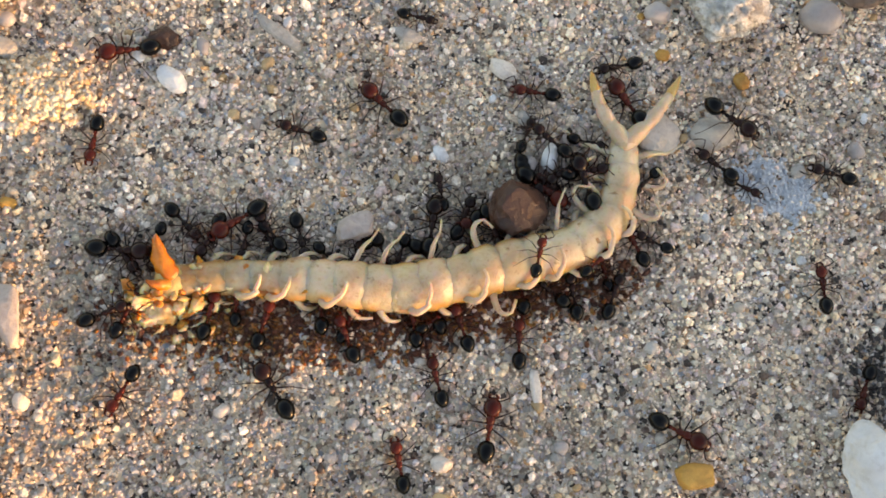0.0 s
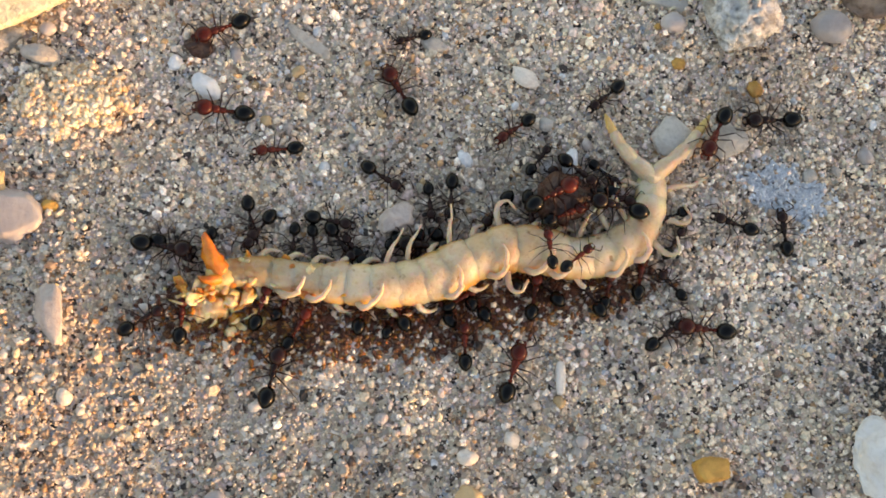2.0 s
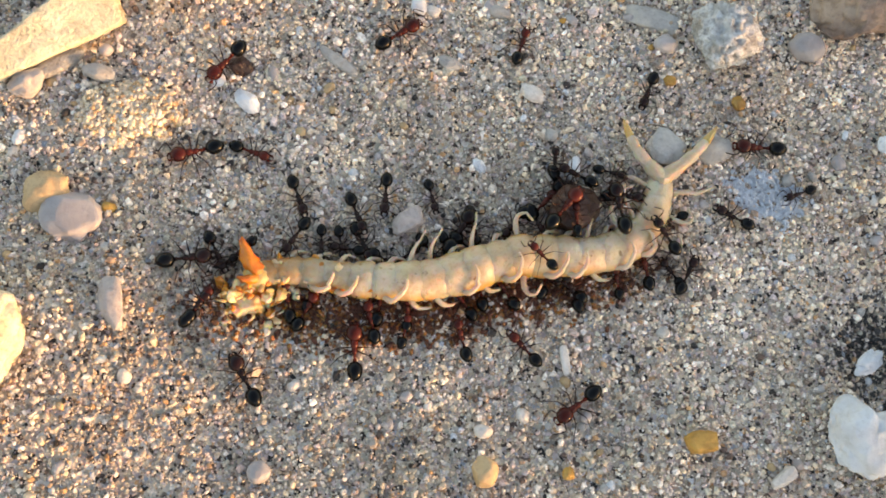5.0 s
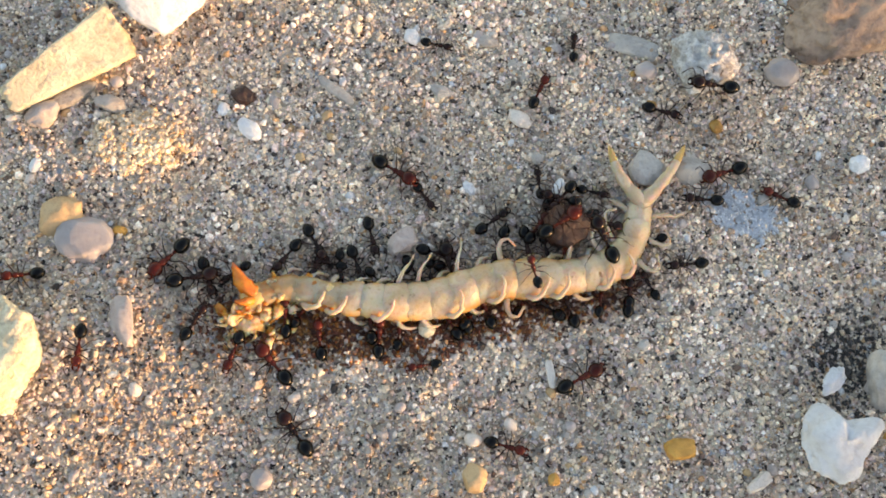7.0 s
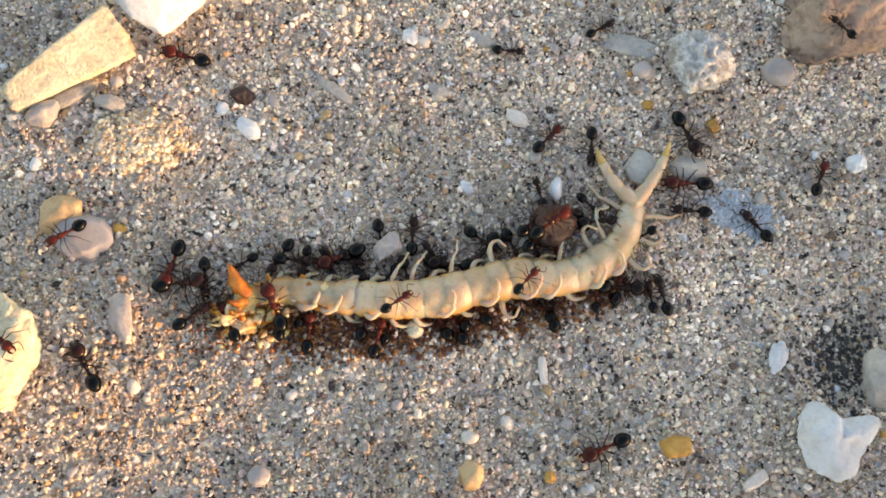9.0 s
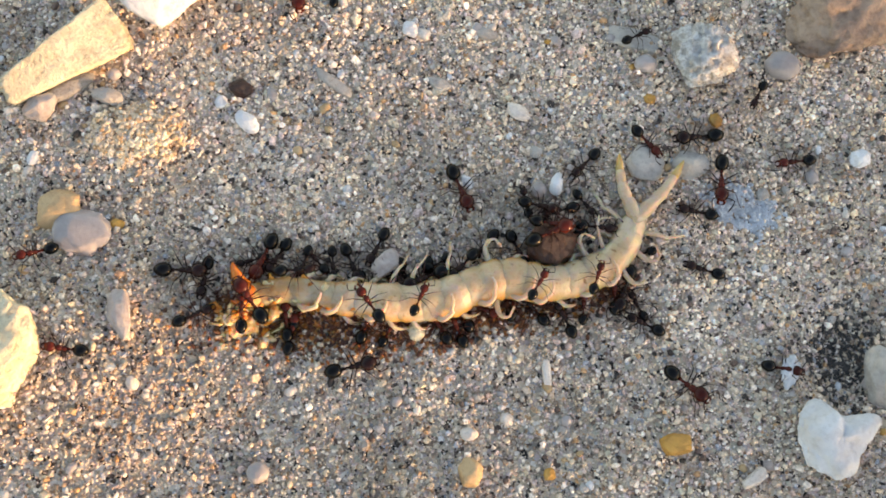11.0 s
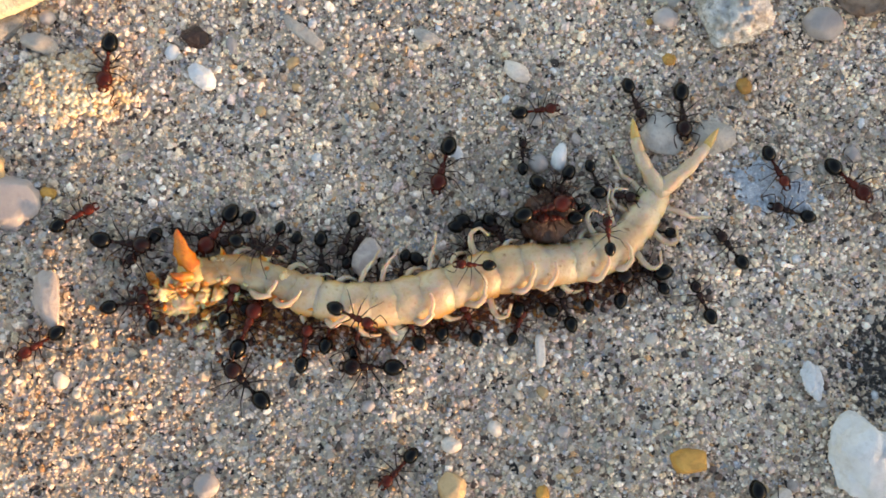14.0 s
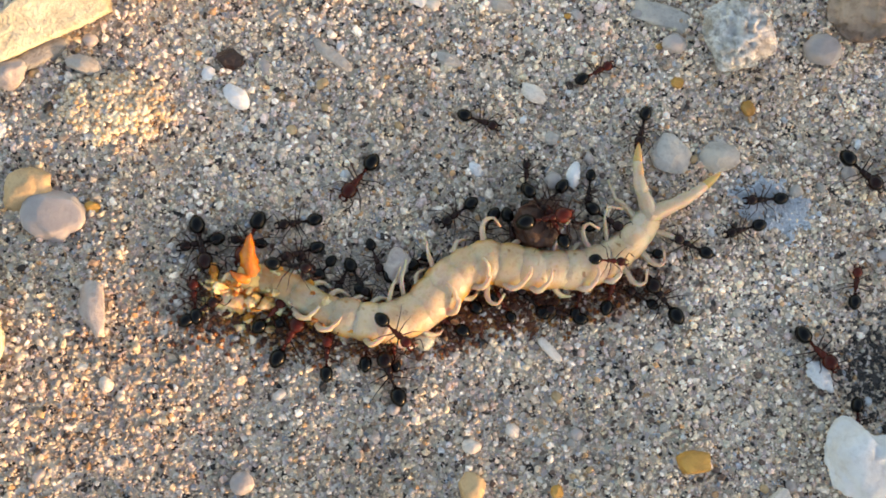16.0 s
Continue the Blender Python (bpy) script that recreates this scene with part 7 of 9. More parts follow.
    stroll(build_ant("M", "dark", "on the sand"), [(0, -9.7, 9.7, 163, 0.0), (0.1667, -8.5, 9.4, 217, 0.0), (0.3333, -7.4, 9.1, 274, 0.0), (0.5, -6.3, 8.7, 329, 0.0), (1, -3.3, 5.3, 303, 0.0), (1.5, -4.6, 5.2, 304, 0.0), (2, -4.7, 5.9, 328, 0.0), (2.5, -4.2, 5.7, 330, 0.0), (2.667, -5.0, 6.0, 271, 0.0), (2.833, -5.5, 6.3, 211, 0.0), (3, -6.0, 6.6, 153, 0.0), (4.25, -6.9, 5.5, 227, 0.0), (5.5, -6.1, 3.2, 302, 0.0), (6, -3.5, 1.9, 334, 0.0), (6.5, -1.7, 0.9, 330, 0.0), (7, -0.1, 0.1, 349, 0.0), (8, -0.6, -1.1, 362, 0.0), (8.25, -2.4, -0.1, 297, 0.0), (8.5, -4.7, 1.1, 230, 0.0), (8.75, -3.6, 1.5, 159, 0.0), (9, -2.6, 1.8, 88, 0.0), (10.25, -3.4, -0.9, 146, 0.1), (11.5, -4.1, -4.2, 204, 0.2), (11.75, -3.8, 1.3, 259, 0.1), (12, -3.8, 6.4, 314, 0.0), (12.5, 0.8, 4.3, 356, 0.0), (13, 4.2, 5.2, 341, 0.0), (13.5, 5.5, 0.4, 297, 0.0), (14, 6.2, 0.7, 349, 0.0), (14.25, 4.9, 5.7, 285, 0.0), (14.5, 3.7, 10.8, 221, 0.0), (14.75, 0.1, 11.4, 282, 0.0), (15, -3.5, 11.8, 343, 0.0), (15.5, -2.3, 12.0, 345, 0.0), (16, 3.7, 13.8, 343, 0.0)])
    stroll(build_ant("S", "dark", "on the sand"), [(0, 3.8, 4.3, 102, 0.0), (0.1667, 2.9, 4.1, 45, 0.0), (0.3333, 2.0, 3.9, -9, 0.0), (0.5, 0.9, 3.3, -65, 0.0), (1, 0.4, 1.7, -82, 0.0), (1.5, -0.1, 2.1, -80, 0.0), (2, 0.2, 3.6, -83, 0.0), (2.5, -0.4, 4.9, -83, 0.0), (3, -1.5, 8.9, -75, 0.0), (5.5, -1.7, 3.9, -74, 0.0), (6, -2.6, 5.3, -61, 0.0), (6.5, -2.1, 4.5, -69, 0.0), (7, -1.7, 7.1, -53, 0.0), (7.5, -0.5, 0.3, -55, 0.0), (8, -0.0, -0.2, -115, 0.0), (8.5, 0.7, -0.1, -174, 0.0), (9, 0.0, -0.4, -230, 0.0), (10.25, 0.2, -1.1, -182, 0.0), (11.5, 0.5, -2.3, -133, 0.0), (12.5, -1.8, -2.4, -163, 0.0), (13.5, -4.3, -2.4, -212, 0.0), (13.83, -5.5, -2.7, -267, 0.0), (14.17, -6.9, -3.0, -322, 0.0), (14.5, -8.3, -3.5, -375, 0.0), (16, -6.7, -2.0, -427, 0.0)])
    stroll(build_ant("M", "dark", "on the sand"), [(0, 6.0, 1.8, 68, 0.0), (0.25, 6.8, 2.1, 15, 0.0), (0.5, 7.4, 2.2, -36, 0.0), (1, 6.7, 2.9, -22, 0.0), (1.25, 4.4, 2.9, -74, 0.0), (1.5, 2.2, 2.9, -129, 0.0), (2, 2.3, 4.1, -93, 0.0), (2.5, 6.9, 3.3, -135, 0.0), (3, 4.7, 2.2, -74, 0.0), (5.5, 3.0, 1.1, -78, 0.0), (6, 3.4, 2.0, -59, 0.0), (6.5, 4.2, 0.7, -65, 0.0), (6.75, 5.4, 2.4, -14, 0.0), (7, 6.4, 4.1, 38, 0.0), (7.25, 4.0, 2.8, -39, 0.0), (7.5, 1.9, 1.5, -118, 0.0), (7.75, 3.7, 1.8, -67, 0.0), (8, 5.5, 2.3, -17, 0.0), (8.5, 5.7, 1.6, -15, 0.0), (9, 5.5, 1.7, -33, 0.0), (10.25, 4.2, -0.3, -89, 1.0), (11.5, 3.1, -2.8, -145, 1.9), (11.75, 3.9, -0.6, -79, 1.0), (12, 4.8, 1.2, -14, 0.0), (13, 3.8, 1.6, -61, 0.0), (13.5, 5.5, 1.3, -39, 0.0), (14, 5.6, 0.4, 2, 0.0), (14.5, 4.9, 0.7, -3, 0.0), (15, 4.2, 2.1, -3, 0.0), (15.25, 3.6, 3.0, -71, 0.0), (15.5, 3.2, 3.6, -140, 0.0), (16, 2.1, 3.3, -140, 0.0)])
    stroll(build_ant("M", "red", "on the sand"), [(0, 13.1, 14.9, 174, 0.0), (0.5, 7.9, 23.2, 159, 0.0), (0.75, 8.5, 21.7, 236, 0.0), (1, 9.0, 19.5, 315, 0.0), (1.25, 11.8, 18.7, 269, 0.0), (1.5, 14.9, 17.9, 222, 0.0), (2, 8.8, 11.6, 217, 0.0), (2.5, 3.6, 9.4, 195, 0.0), (3, 2.6, 10.5, 130, 0.0), (5.5, 9.1, 25.8, 71, 0.0), (6, 7.9, 27.1, 78, 0.0), (7, 12.1, 20.8, 65, 0.0), (7.5, 11.8, 13.2, 64, 0.0), (8, 11.8, 13.4, 83, 0.0), (8.5, 12.5, 14.4, 62, 0.0), (9, 13.4, 14.6, 46, 0.0), (10.25, 20.0, 14.5, -8, 0.0), (11.5, 26.6, 13.6, -61, 0.0), (11.75, 26.0, 14.6, 12, 0.0), (12, 25.7, 15.7, 89, 0.0), (12.5, 21.5, 16.4, 24, 0.0), (12.67, 20.8, 16.1, 81, 0.0), (12.83, 20.4, 15.9, 135, 0.0), (13, 19.7, 15.8, 189, 0.0), (13.25, 16.0, 14.2, 129, 0.0), (13.5, 12.2, 12.2, 67, 0.0), (14, 11.7, 13.0, 12, 0.0), (14.17, 11.8, 12.6, 68, 0.0), (14.33, 12.0, 12.1, 124, 0.0), (14.5, 12.1, 11.8, 178, 0.0), (14.75, 11.8, 11.7, 127, 0.0), (15, 11.6, 11.4, 75, 0.0), (15.5, 16.6, 16.9, 72, 0.0), (16, 16.4, 20.0, 31, 0.0)])
    stroll(build_ant("L", "red", "on the sand"), [(0, -26.7, 17.2, -169, 0.0), (0.25, -29.2, 15.7, -124, 0.0), (0.5, -31.6, 14.0, -78, 0.0), (1, -26.2, 17.3, -140, 0.0), (1.5, -25.4, 20.6, -150, 0.0), (2, -21.3, 20.8, -154, 0.0), (2.5, -23.7, 14.8, -146, 0.0), (3, -25.5, 18.1, -183, 0.0), (5.5, -24.9, 19.2, -121, 0.0), (5.75, -30.2, 26.2, -183, 0.0), (6, -35.9, 33.1, -245, 0.0), (6.667, -29.7, 33.1, -306, 0.0), (7.333, -24.8, 33.2, -364, 0.0), (8, -19.1, 32.8, -422, 0.0), (8.25, -19.4, 25.8, -487, 0.0), (8.5, -20.4, 18.7, -549, 0.0), (9, -30.5, 23.2, -553, 0.0), (10.25, -23.5, 28.7, -490, 0.0), (11.5, -16.1, 33.0, -423, 0.0), (12, -27.6, 24.4, -501, 0.0), (12.5, -26.3, 24.1, -506, 0.0), (13, -37.9, 19.2, -533, 0.0), (13.25, -34.9, 20.6, -581, 0.0), (13.5, -32.0, 21.7, -631, 0.0), (13.67, -32.0, 19.8, -571, 0.0), (13.83, -32.0, 17.4, -512, 0.0), (14, -31.9, 15.2, -452, 0.0), (14.5, -35.8, 20.3, -529, 0.0), (15, -41.6, 18.8, -514, 0.0), (15.5, -49.9, 18.3, -524, 0.0), (16, -54.3, 18.5, -523, 0.0)])
    stroll(build_ant("M", "red", "on the sand"), [(0, -29.3, 8.1, -96, 0.0), (0.5, -26.6, 8.7, -22, 0.0), (0.75, -27.4, 8.7, -82, 0.0), (1, -28.0, 8.3, -141, 0.0), (1.25, -25.1, 7.4, -78, 0.0), (1.5, -22.2, 6.6, -14, 0.0), (1.75, -18.4, 7.4, -93, 0.0), (2, -14.9, 8.2, -172, 0.0), (2.25, -13.3, 8.9, -244, 0.0), (2.5, -11.9, 9.6, -319, 0.0), (2.667, -11.9, 8.5, -262, 0.0), (2.833, -11.4, 7.4, -207, 0.0), (3, -11.1, 6.2, -153, 0.0), (4.25, -19.9, 7.9, -75, 0.0), (5.5, -26.7, 8.8, -0, 0.0), (5.75, -32.1, 6.3, -63, 0.0), (6, -37.9, 3.7, -126, 0.0), (6.5, -45.3, -5.1, -167, 0.0), (7, -46.1, -4.5, -172, 0.0), (7.5, -48.4, -5.6, -163, 0.0), (7.667, -45.8, -3.5, -221, 0.0), (7.833, -43.0, -1.1, -280, 0.0), (8, -40.3, 1.3, -338, 0.0), (8.167, -37.9, 2.3, -282, 0.0), (8.333, -35.7, 3.3, -225, 0.0), (8.5, -33.7, 4.0, -170, 0.0), (9, -41.5, -0.0, -146, 0.0), (11.5, -44.5, -4.3, -181, 0.0), (12, -42.0, -8.5, -248, 0.0), (12.25, -42.3, -5.7, -189, 0.0), (12.5, -41.3, -2.1, -132, 0.0), (13, -41.2, 4.8, -197, 0.0), (13.5, -32.5, -9.1, -186, 0.0), (13.75, -33.1, -5.0, -256, 0.0), (14, -33.5, -1.2, -327, 0.0), (14.5, -28.3, 3.3, -271, 0.0), (14.75, -28.5, 3.7, -338, 0.0), (15, -28.5, 4.0, -406, 0.0), (15.25, -33.6, 5.3, -460, 0.0), (15.5, -38.5, 6.4, -513, 0.0), (15.75, -41.0, -1.7, -567, 0.0), (16, -43.3, -10.0, -623, 0.0)])
    stroll(build_ant("M", "red", "on the sand"), [(0, -24.2, -15.5, -117, 0.0), (0.25, -24.5, -14.0, -180, 0.0), (0.5, -25.0, -12.7, -245, 0.0), (1, -40.1, -17.3, -178, 0.0), (2.5, -42.3, -21.2, -179, 0.0), (2.667, -41.3, -21.2, -237, 0.0), (2.833, -39.8, -21.1, -295, 0.0), (3, -38.5, -21.3, -351, 0.0), (4.25, -45.0, -17.3, -290, 0.0), (5.5, -49.9, -13.0, -229, 0.0), (6, -48.0, -9.7, -299, 0.0), (6.5, -45.5, -5.8, -370, 0.0), (6.75, -42.0, -9.2, -411, 0.0), (7, -38.6, -12.6, -452, 0.0), (7.5, -34.2, -23.9, -413, 0.0), (7.75, -33.9, -23.6, -462, 0.0), (8, -33.5, -23.1, -512, 0.0), (8.5, -35.8, -20.8, -544, 0.0), (8.75, -40.5, -16.8, -473, 0.0), (9, -45.5, -13.0, -398, 0.0), (9.833, -43.2, -13.3, -457, 0.0), (10.67, -40.9, -13.6, -515, 0.0), (11.5, -38.2, -14.6, -572, 0.0), (11.75, -38.2, -16.0, -507, 0.0), (12, -38.8, -18.0, -441, 0.0), (12.5, -28.1, -13.1, -379, 0.0), (13, -27.5, -16.7, -398, 0.0), (13.5, -34.3, -8.8, -371, 0.0), (13.75, -34.5, -11.1, -438, 0.0), (14, -34.4, -13.6, -503, 0.0), (15, -35.7, -18.4, -548, 0.0), (15.25, -35.0, -16.1, -493, 0.0), (15.5, -34.1, -14.1, -437, 0.0), (15.67, -38.4, -14.1, -491, 0.0), (15.83, -42.4, -14.0, -544, 0.0), (16, -46.5, -14.0, -598, 0.0)])
    stroll(build_ant("L", "dark", "on the sand"), [(0, -10.9, -15.3, 125, 0.0), (0.5, -11.1, -17.3, 76, 0.0), (1, -10.5, -16.8, 71, 0.0), (1.5, -14.0, -14.3, 15, 0.0), (2, -14.2, -14.5, 78, 0.0), (2.5, -12.0, -14.4, 42, 0.0), (3, -6.8, -17.8, 12, 0.0), (4.25, -14.9, -17.1, 77, 0.0), (5.5, -22.0, -16.9, 141, 0.0), (6, -3.0, -18.1, 149, 0.0), (7, -15.2, -21.2, 128, 0.0), (7.5, -20.2, -21.0, 186, 0.0), (8, -23.6, -18.5, 205, 0.0), (8.25, -28.4, -17.4, 282, 0.0), (8.5, -33.6, -16.3, 362, 0.0), (8.75, -35.4, -15.7, 421, 0.0), (9, -37.4, -15.3, 481, 0.0), (10.25, -20.3, -14.3, 421, 0.0), (11.5, -2.9, -14.5, 361, 0.0), (12, 3.2, -13.5, 393, 0.0), (12.17, 5.4, -13.3, 338, 0.0), (12.33, 7.7, -13.0, 283, 0.0), (12.5, 10.2, -12.0, 227, 0.0), (13, 9.5, -18.2, 152, 0.0), (13.5, -10.2, -23.5, 168, 0.0), (14, -15.5, -16.6, 137, 0.0), (14.5, -18.0, -19.0, 181, 0.0), (15, -26.0, -19.7, 226, 0.0), (16, -28.3, -31.0, 266, 0.0)])
    stroll(build_ant("M", "red", "on the sand"), [(0, 0.6, -21.7, 103, 0.0), (0.25, -6.3, -22.3, 166, 0.0), (0.5, -13.3, -23.2, 228, 0.0), (1, -21.0, -30.8, 240, 0.0), (16, -25.8, -33.7, 247, 0.0)])
    stroll(build_ant("M", "red", "on the sand"), [(0, 41.1, -4.0, 95, 0.0), (0.5, 44.5, 11.2, 79, 0.0), (0.6667, 44.9, 9.5, 22, 0.0), (0.8333, 45.0, 7.4, -33, 0.0), (1, 45.2, 5.2, -88, 0.0), (1.25, 42.3, 4.4, -42, 0.0), (1.5, 39.5, 3.8, 3, 0.0), (2, 52.1, 4.7, 2, 0.0), (5.5, 55.8, 2.7, 63, 0.0), (6, 49.0, 4.8, 116, 0.0), (6.5, 43.8, 7.5, 154, 0.0), (7, 41.4, 8.2, 157, 0.0), (7.5, 38.3, 6.6, 194, 0.0), (8, 36.8, 5.5, 211, 0.0), (8.25, 40.5, 7.3, 154, 0.0), (8.5, 43.8, 9.2, 98, 0.0), (9, 46.7, 10.6, 68, 0.0), (10.25, 44.4, 12.0, 144, 0.0), (11.5, 42.1, 12.9, 220, 0.0), (12, 37.3, 17.8, 267, 0.0), (12.25, 39.5, 12.9, 312, 0.0), (12.5, 41.4, 8.4, 356, 0.0), (12.67, 41.7, 7.5, 411, 0.0), (12.83, 42.1, 6.5, 466, 0.0), (13, 42.5, 5.9, 519, 0.0), (13.25, 41.2, 6.2, 448, 0.0), (13.5, 39.7, 6.2, 376, 0.0), (14, 36.9, 8.3, 298, 0.0), (14.25, 36.0, 9.9, 368, 0.0), (14.5, 35.1, 11.6, 440, 0.0), (14.75, 38.5, 11.4, 388, 0.0), (15, 42.2, 11.0, 337, 0.0), (15.25, 43.3, 8.4, 384, 0.0), (15.5, 44.3, 5.5, 433, 0.0), (16, 45.8, -2.5, 443, 0.0)])
    stroll(build_ant("S", "dark", "on the sand"), [(0, 54.9, 29.9, 30, 0.0), (5, 13.3, 38.0, 90, 0.0), (5.25, 13.9, 34.1, 41, 0.0), (5.5, 15.3, 30.3, -6, 0.0), (6, 16.0, 30.6, -77, 0.0), (6.5, 18.0, 30.4, -149, 0.0), (6.75, 17.3, 28.6, -209, 0.0), (7, 16.5, 26.9, -272, 0.0), (7.25, 15.5, 27.6, -219, 0.0), (7.5, 14.6, 28.2, -169, 0.0), (8, 15.2, 30.9, -139, 0.0), (8.167, 16.3, 30.0, -84, 0.0), (8.333, 17.0, 29.4, -31, 0.0), (8.5, 17.4, 28.7, 22, 0.0), (9, 20.1, 29.6, 31, 0.0), (11.5, 24.2, 27.2, 26, 0.0), (12, 25.3, 30.5, 25, 0.0), (12.5, 30.5, 28.8, 23, 0.0), (12.75, 31.9, 28.0, -35, 0.0), (13, 33.2, 27.1, -94, 0.0), (13.5, 33.8, 20.0, -76, 0.0), (13.75, 45.1, 23.3, -36, 0.0), (14, 56.4, 26.2, 3, 0.0), (16, 56.5, 30.5, 4, 0.0)])
    stroll(build_ant("S", "dark", "on the sand"), [(0, 0.9, 22.5, -12, 0.0), (0.25, 0.3, 22.3, 38, 0.0), (0.5, -0.5, 21.7, 90, 0.0), (1, -0.8, 21.7, 144, 0.0), (1.25, -0.7, 21.3, 188, 0.0), (1.5, -0.4, 21.0, 232, 0.0), (2, -1.9, 21.1, 198, 0.0), (2.5, -2.5, 18.8, 262, 0.0), (3, -6.6, 13.6, 196, 0.0), (4.25, -7.0, 25.2, 139, 0.0), (5.5, -5.0, 35.1, 79, 0.0), (5.75, -4.4, 31.2, 158, 0.0), (6, -4.0, 27.3, 234, 0.0), (6.25, -2.8, 26.6, 294, 0.0), (6.5, -1.5, 26.1, 352, 0.0), (7, -0.6, 26.7, 348, 0.0), (7.5, 3.0, 26.5, 369, 0.0), (8, 2.6, 25.8, 356, 0.0), (8.5, 7.6, 26.4, 372, 0.0), (9, 8.6, 26.3, 356, 0.0), (10.25, -3.6, 29.5, 403, 0.0), (11.5, -15.4, 32.2, 452, 0.0), (12, -0.9, 28.5, 452, 0.0), (12.25, -3.9, 27.6, 497, 0.0), (12.5, -6.3, 26.6, 541, 0.0), (12.67, -4.1, 26.4, 486, 0.0), (12.83, -1.8, 26.2, 427, 0.0), (13, 0.3, 26.0, 371, 0.0), (13.5, -1.0, 26.6, 439, 0.0), (16, -3.8, 31.8, 435, 0.0)])
    stroll(build_ant("S", "dark", "on the sand"), [(0, 33.4, 6.0, -25, 0.0), (1, 26.2, 6.8, 10, 0.0), (2, 24.7, 0.1, 56, 0.0), (2.5, 30.3, 5.6, 134, 0.0), (3, 35.6, 11.6, 213, 0.0), (5.5, 41.8, 5.8, 190, 0.0), (6.25, 47.6, 22.1, 123, 0.0), (7, 55.7, 37.9, 53, 0.0), (8.5, 50.6, 27.8, -13, 0.0), (8.75, 49.9, 28.2, 62, 0.0), (9, 49.3, 28.7, 137, 0.0), (10.25, 43.7, 23.8, 210, 0.0), (11.5, 38.0, 18.5, 284, 0.0), (12, 41.2, 15.4, 341, 0.0), (12.5, 45.0, 10.2, 400, 0.0), (12.75, 46.3, 8.6, 343, 0.0), (13, 47.4, 7.2, 287, 0.0), (14, 53.5, 5.1, 334, 0.0), (16, 55.4, 10.5, 352, 0.0)])
    stroll(build_ant("M", "red", "on the sand"), [(0, 45.1, -13.2, -111, 0.0), (0.5, 43.0, -12.5, -115, 0.0), (0.75, 46.9, -13.1, -57, 0.0), (1, 50.6, -14.0, 2, 0.0), (5.5, 56.0, -15.2, 2, 0.0), (6.5, 57.7, -7.5, 31, 0.0), (9, 58.7, -10.6, 3, 0.0), (11.5, 38.2, -14.7, -18, 0.0), (11.75, 39.0, -16.1, -85, 0.0), (12, 40.7, -18.1, -154, 0.0), (12.25, 46.7, -17.8, -75, 0.0), (12.5, 52.3, -16.6, 3, 0.0), (14, 51.7, -17.1, -62, 0.0), (15.5, 50.6, -15.5, -127, 0.0), (16, 45.6, -16.7, -89, 0.0)])
    stroll(build_ant("M", "red", "biting the centipede's flank"), [(0, -17.3, -8.5, 77, 0.0), (0.5, -17.2, -7.6, 102, 0.0), (1, -17.1, -8.5, 89, 0.0), (1.5, -17.1, -8.7, 86, 0.0), (2, -15.7, -7.8, 74, 0.0), (2.5, -16.4, -8.3, 90, 0.0), (3, -16.0, -8.7, 98, 0.0), (5.5, -17.3, -8.2, 101, 0.0), (6, -17.8, -8.6, 102, 0.0), (6.5, -17.8, -9.3, 90, 0.0), (7, -17.1, -8.2, 96, 0.0), (7.5, -17.1, -8.1, 77, 0.0), (8, -16.9, -8.4, 86, 0.0), (8.5, -17.0, -8.4, 88, 0.0), (9, -17.7, -8.8, 100, 0.0), (11.5, -16.4, -9.4, 97, 0.0), (12, -17.8, -8.7, 102, 0.0), (12.5, -18.5, -9.6, 82, 0.0), (13, -17.9, -8.7, 96, 0.0), (13.5, -18.6, -9.2, 96, 0.0), (14, -17.9, -8.8, 76, 0.0), (14.5, -18.0, -8.7, 94, 0.0), (15, -17.8, -9.1, 73, 0.0), (15.5, -17.7, -8.6, 71, 0.0), (16, -17.2, -9.0, 51, 0.0)], True)
    stroll(build_ant("M", "red", "biting the centipede's flank"), [(0, -7.1, -7.6, 94, 0.0), (0.5, -7.0, -7.0, 69, 0.0), (1, -7.4, -7.9, 73, 0.0), (1.5, -6.5, -8.5, 69, 0.0), (2, -6.1, -7.8, 81, 0.0), (2.5, -6.5, -7.9, 69, 0.0), (3, -5.4, -8.4, 99, 0.0), (5.5, -7.2, -8.3, 81, 0.0), (6, -6.9, -8.5, 91, 0.0), (6.5, -7.4, -9.0, 84, 0.0), (7, -7.4, -8.7, 96, 0.0), (7.5, -7.7, -8.6, 77, 0.0), (8, -7.5, -8.9, 93, 0.0), (8.5, -7.1, -8.5, 89, 0.0), (9, -7.8, -8.6, 77, 0.0), (11.5, -7.5, -9.5, 72, 0.0), (12, -8.5, -9.0, 73, 0.0), (12.5, -7.9, -10.3, 87, 0.0), (13, -7.7, -9.9, 96, 0.0), (13.5, -8.1, -10.2, 85, 0.0), (14, -8.0, -10.9, 80, 0.0), (14.5, -8.6, -10.3, 81, 0.0), (15, -8.7, -10.8, 85, 0.0), (15.5, -7.2, -11.2, 90, 0.0), (16, -7.0, -12.0, 90, 0.0)], False)
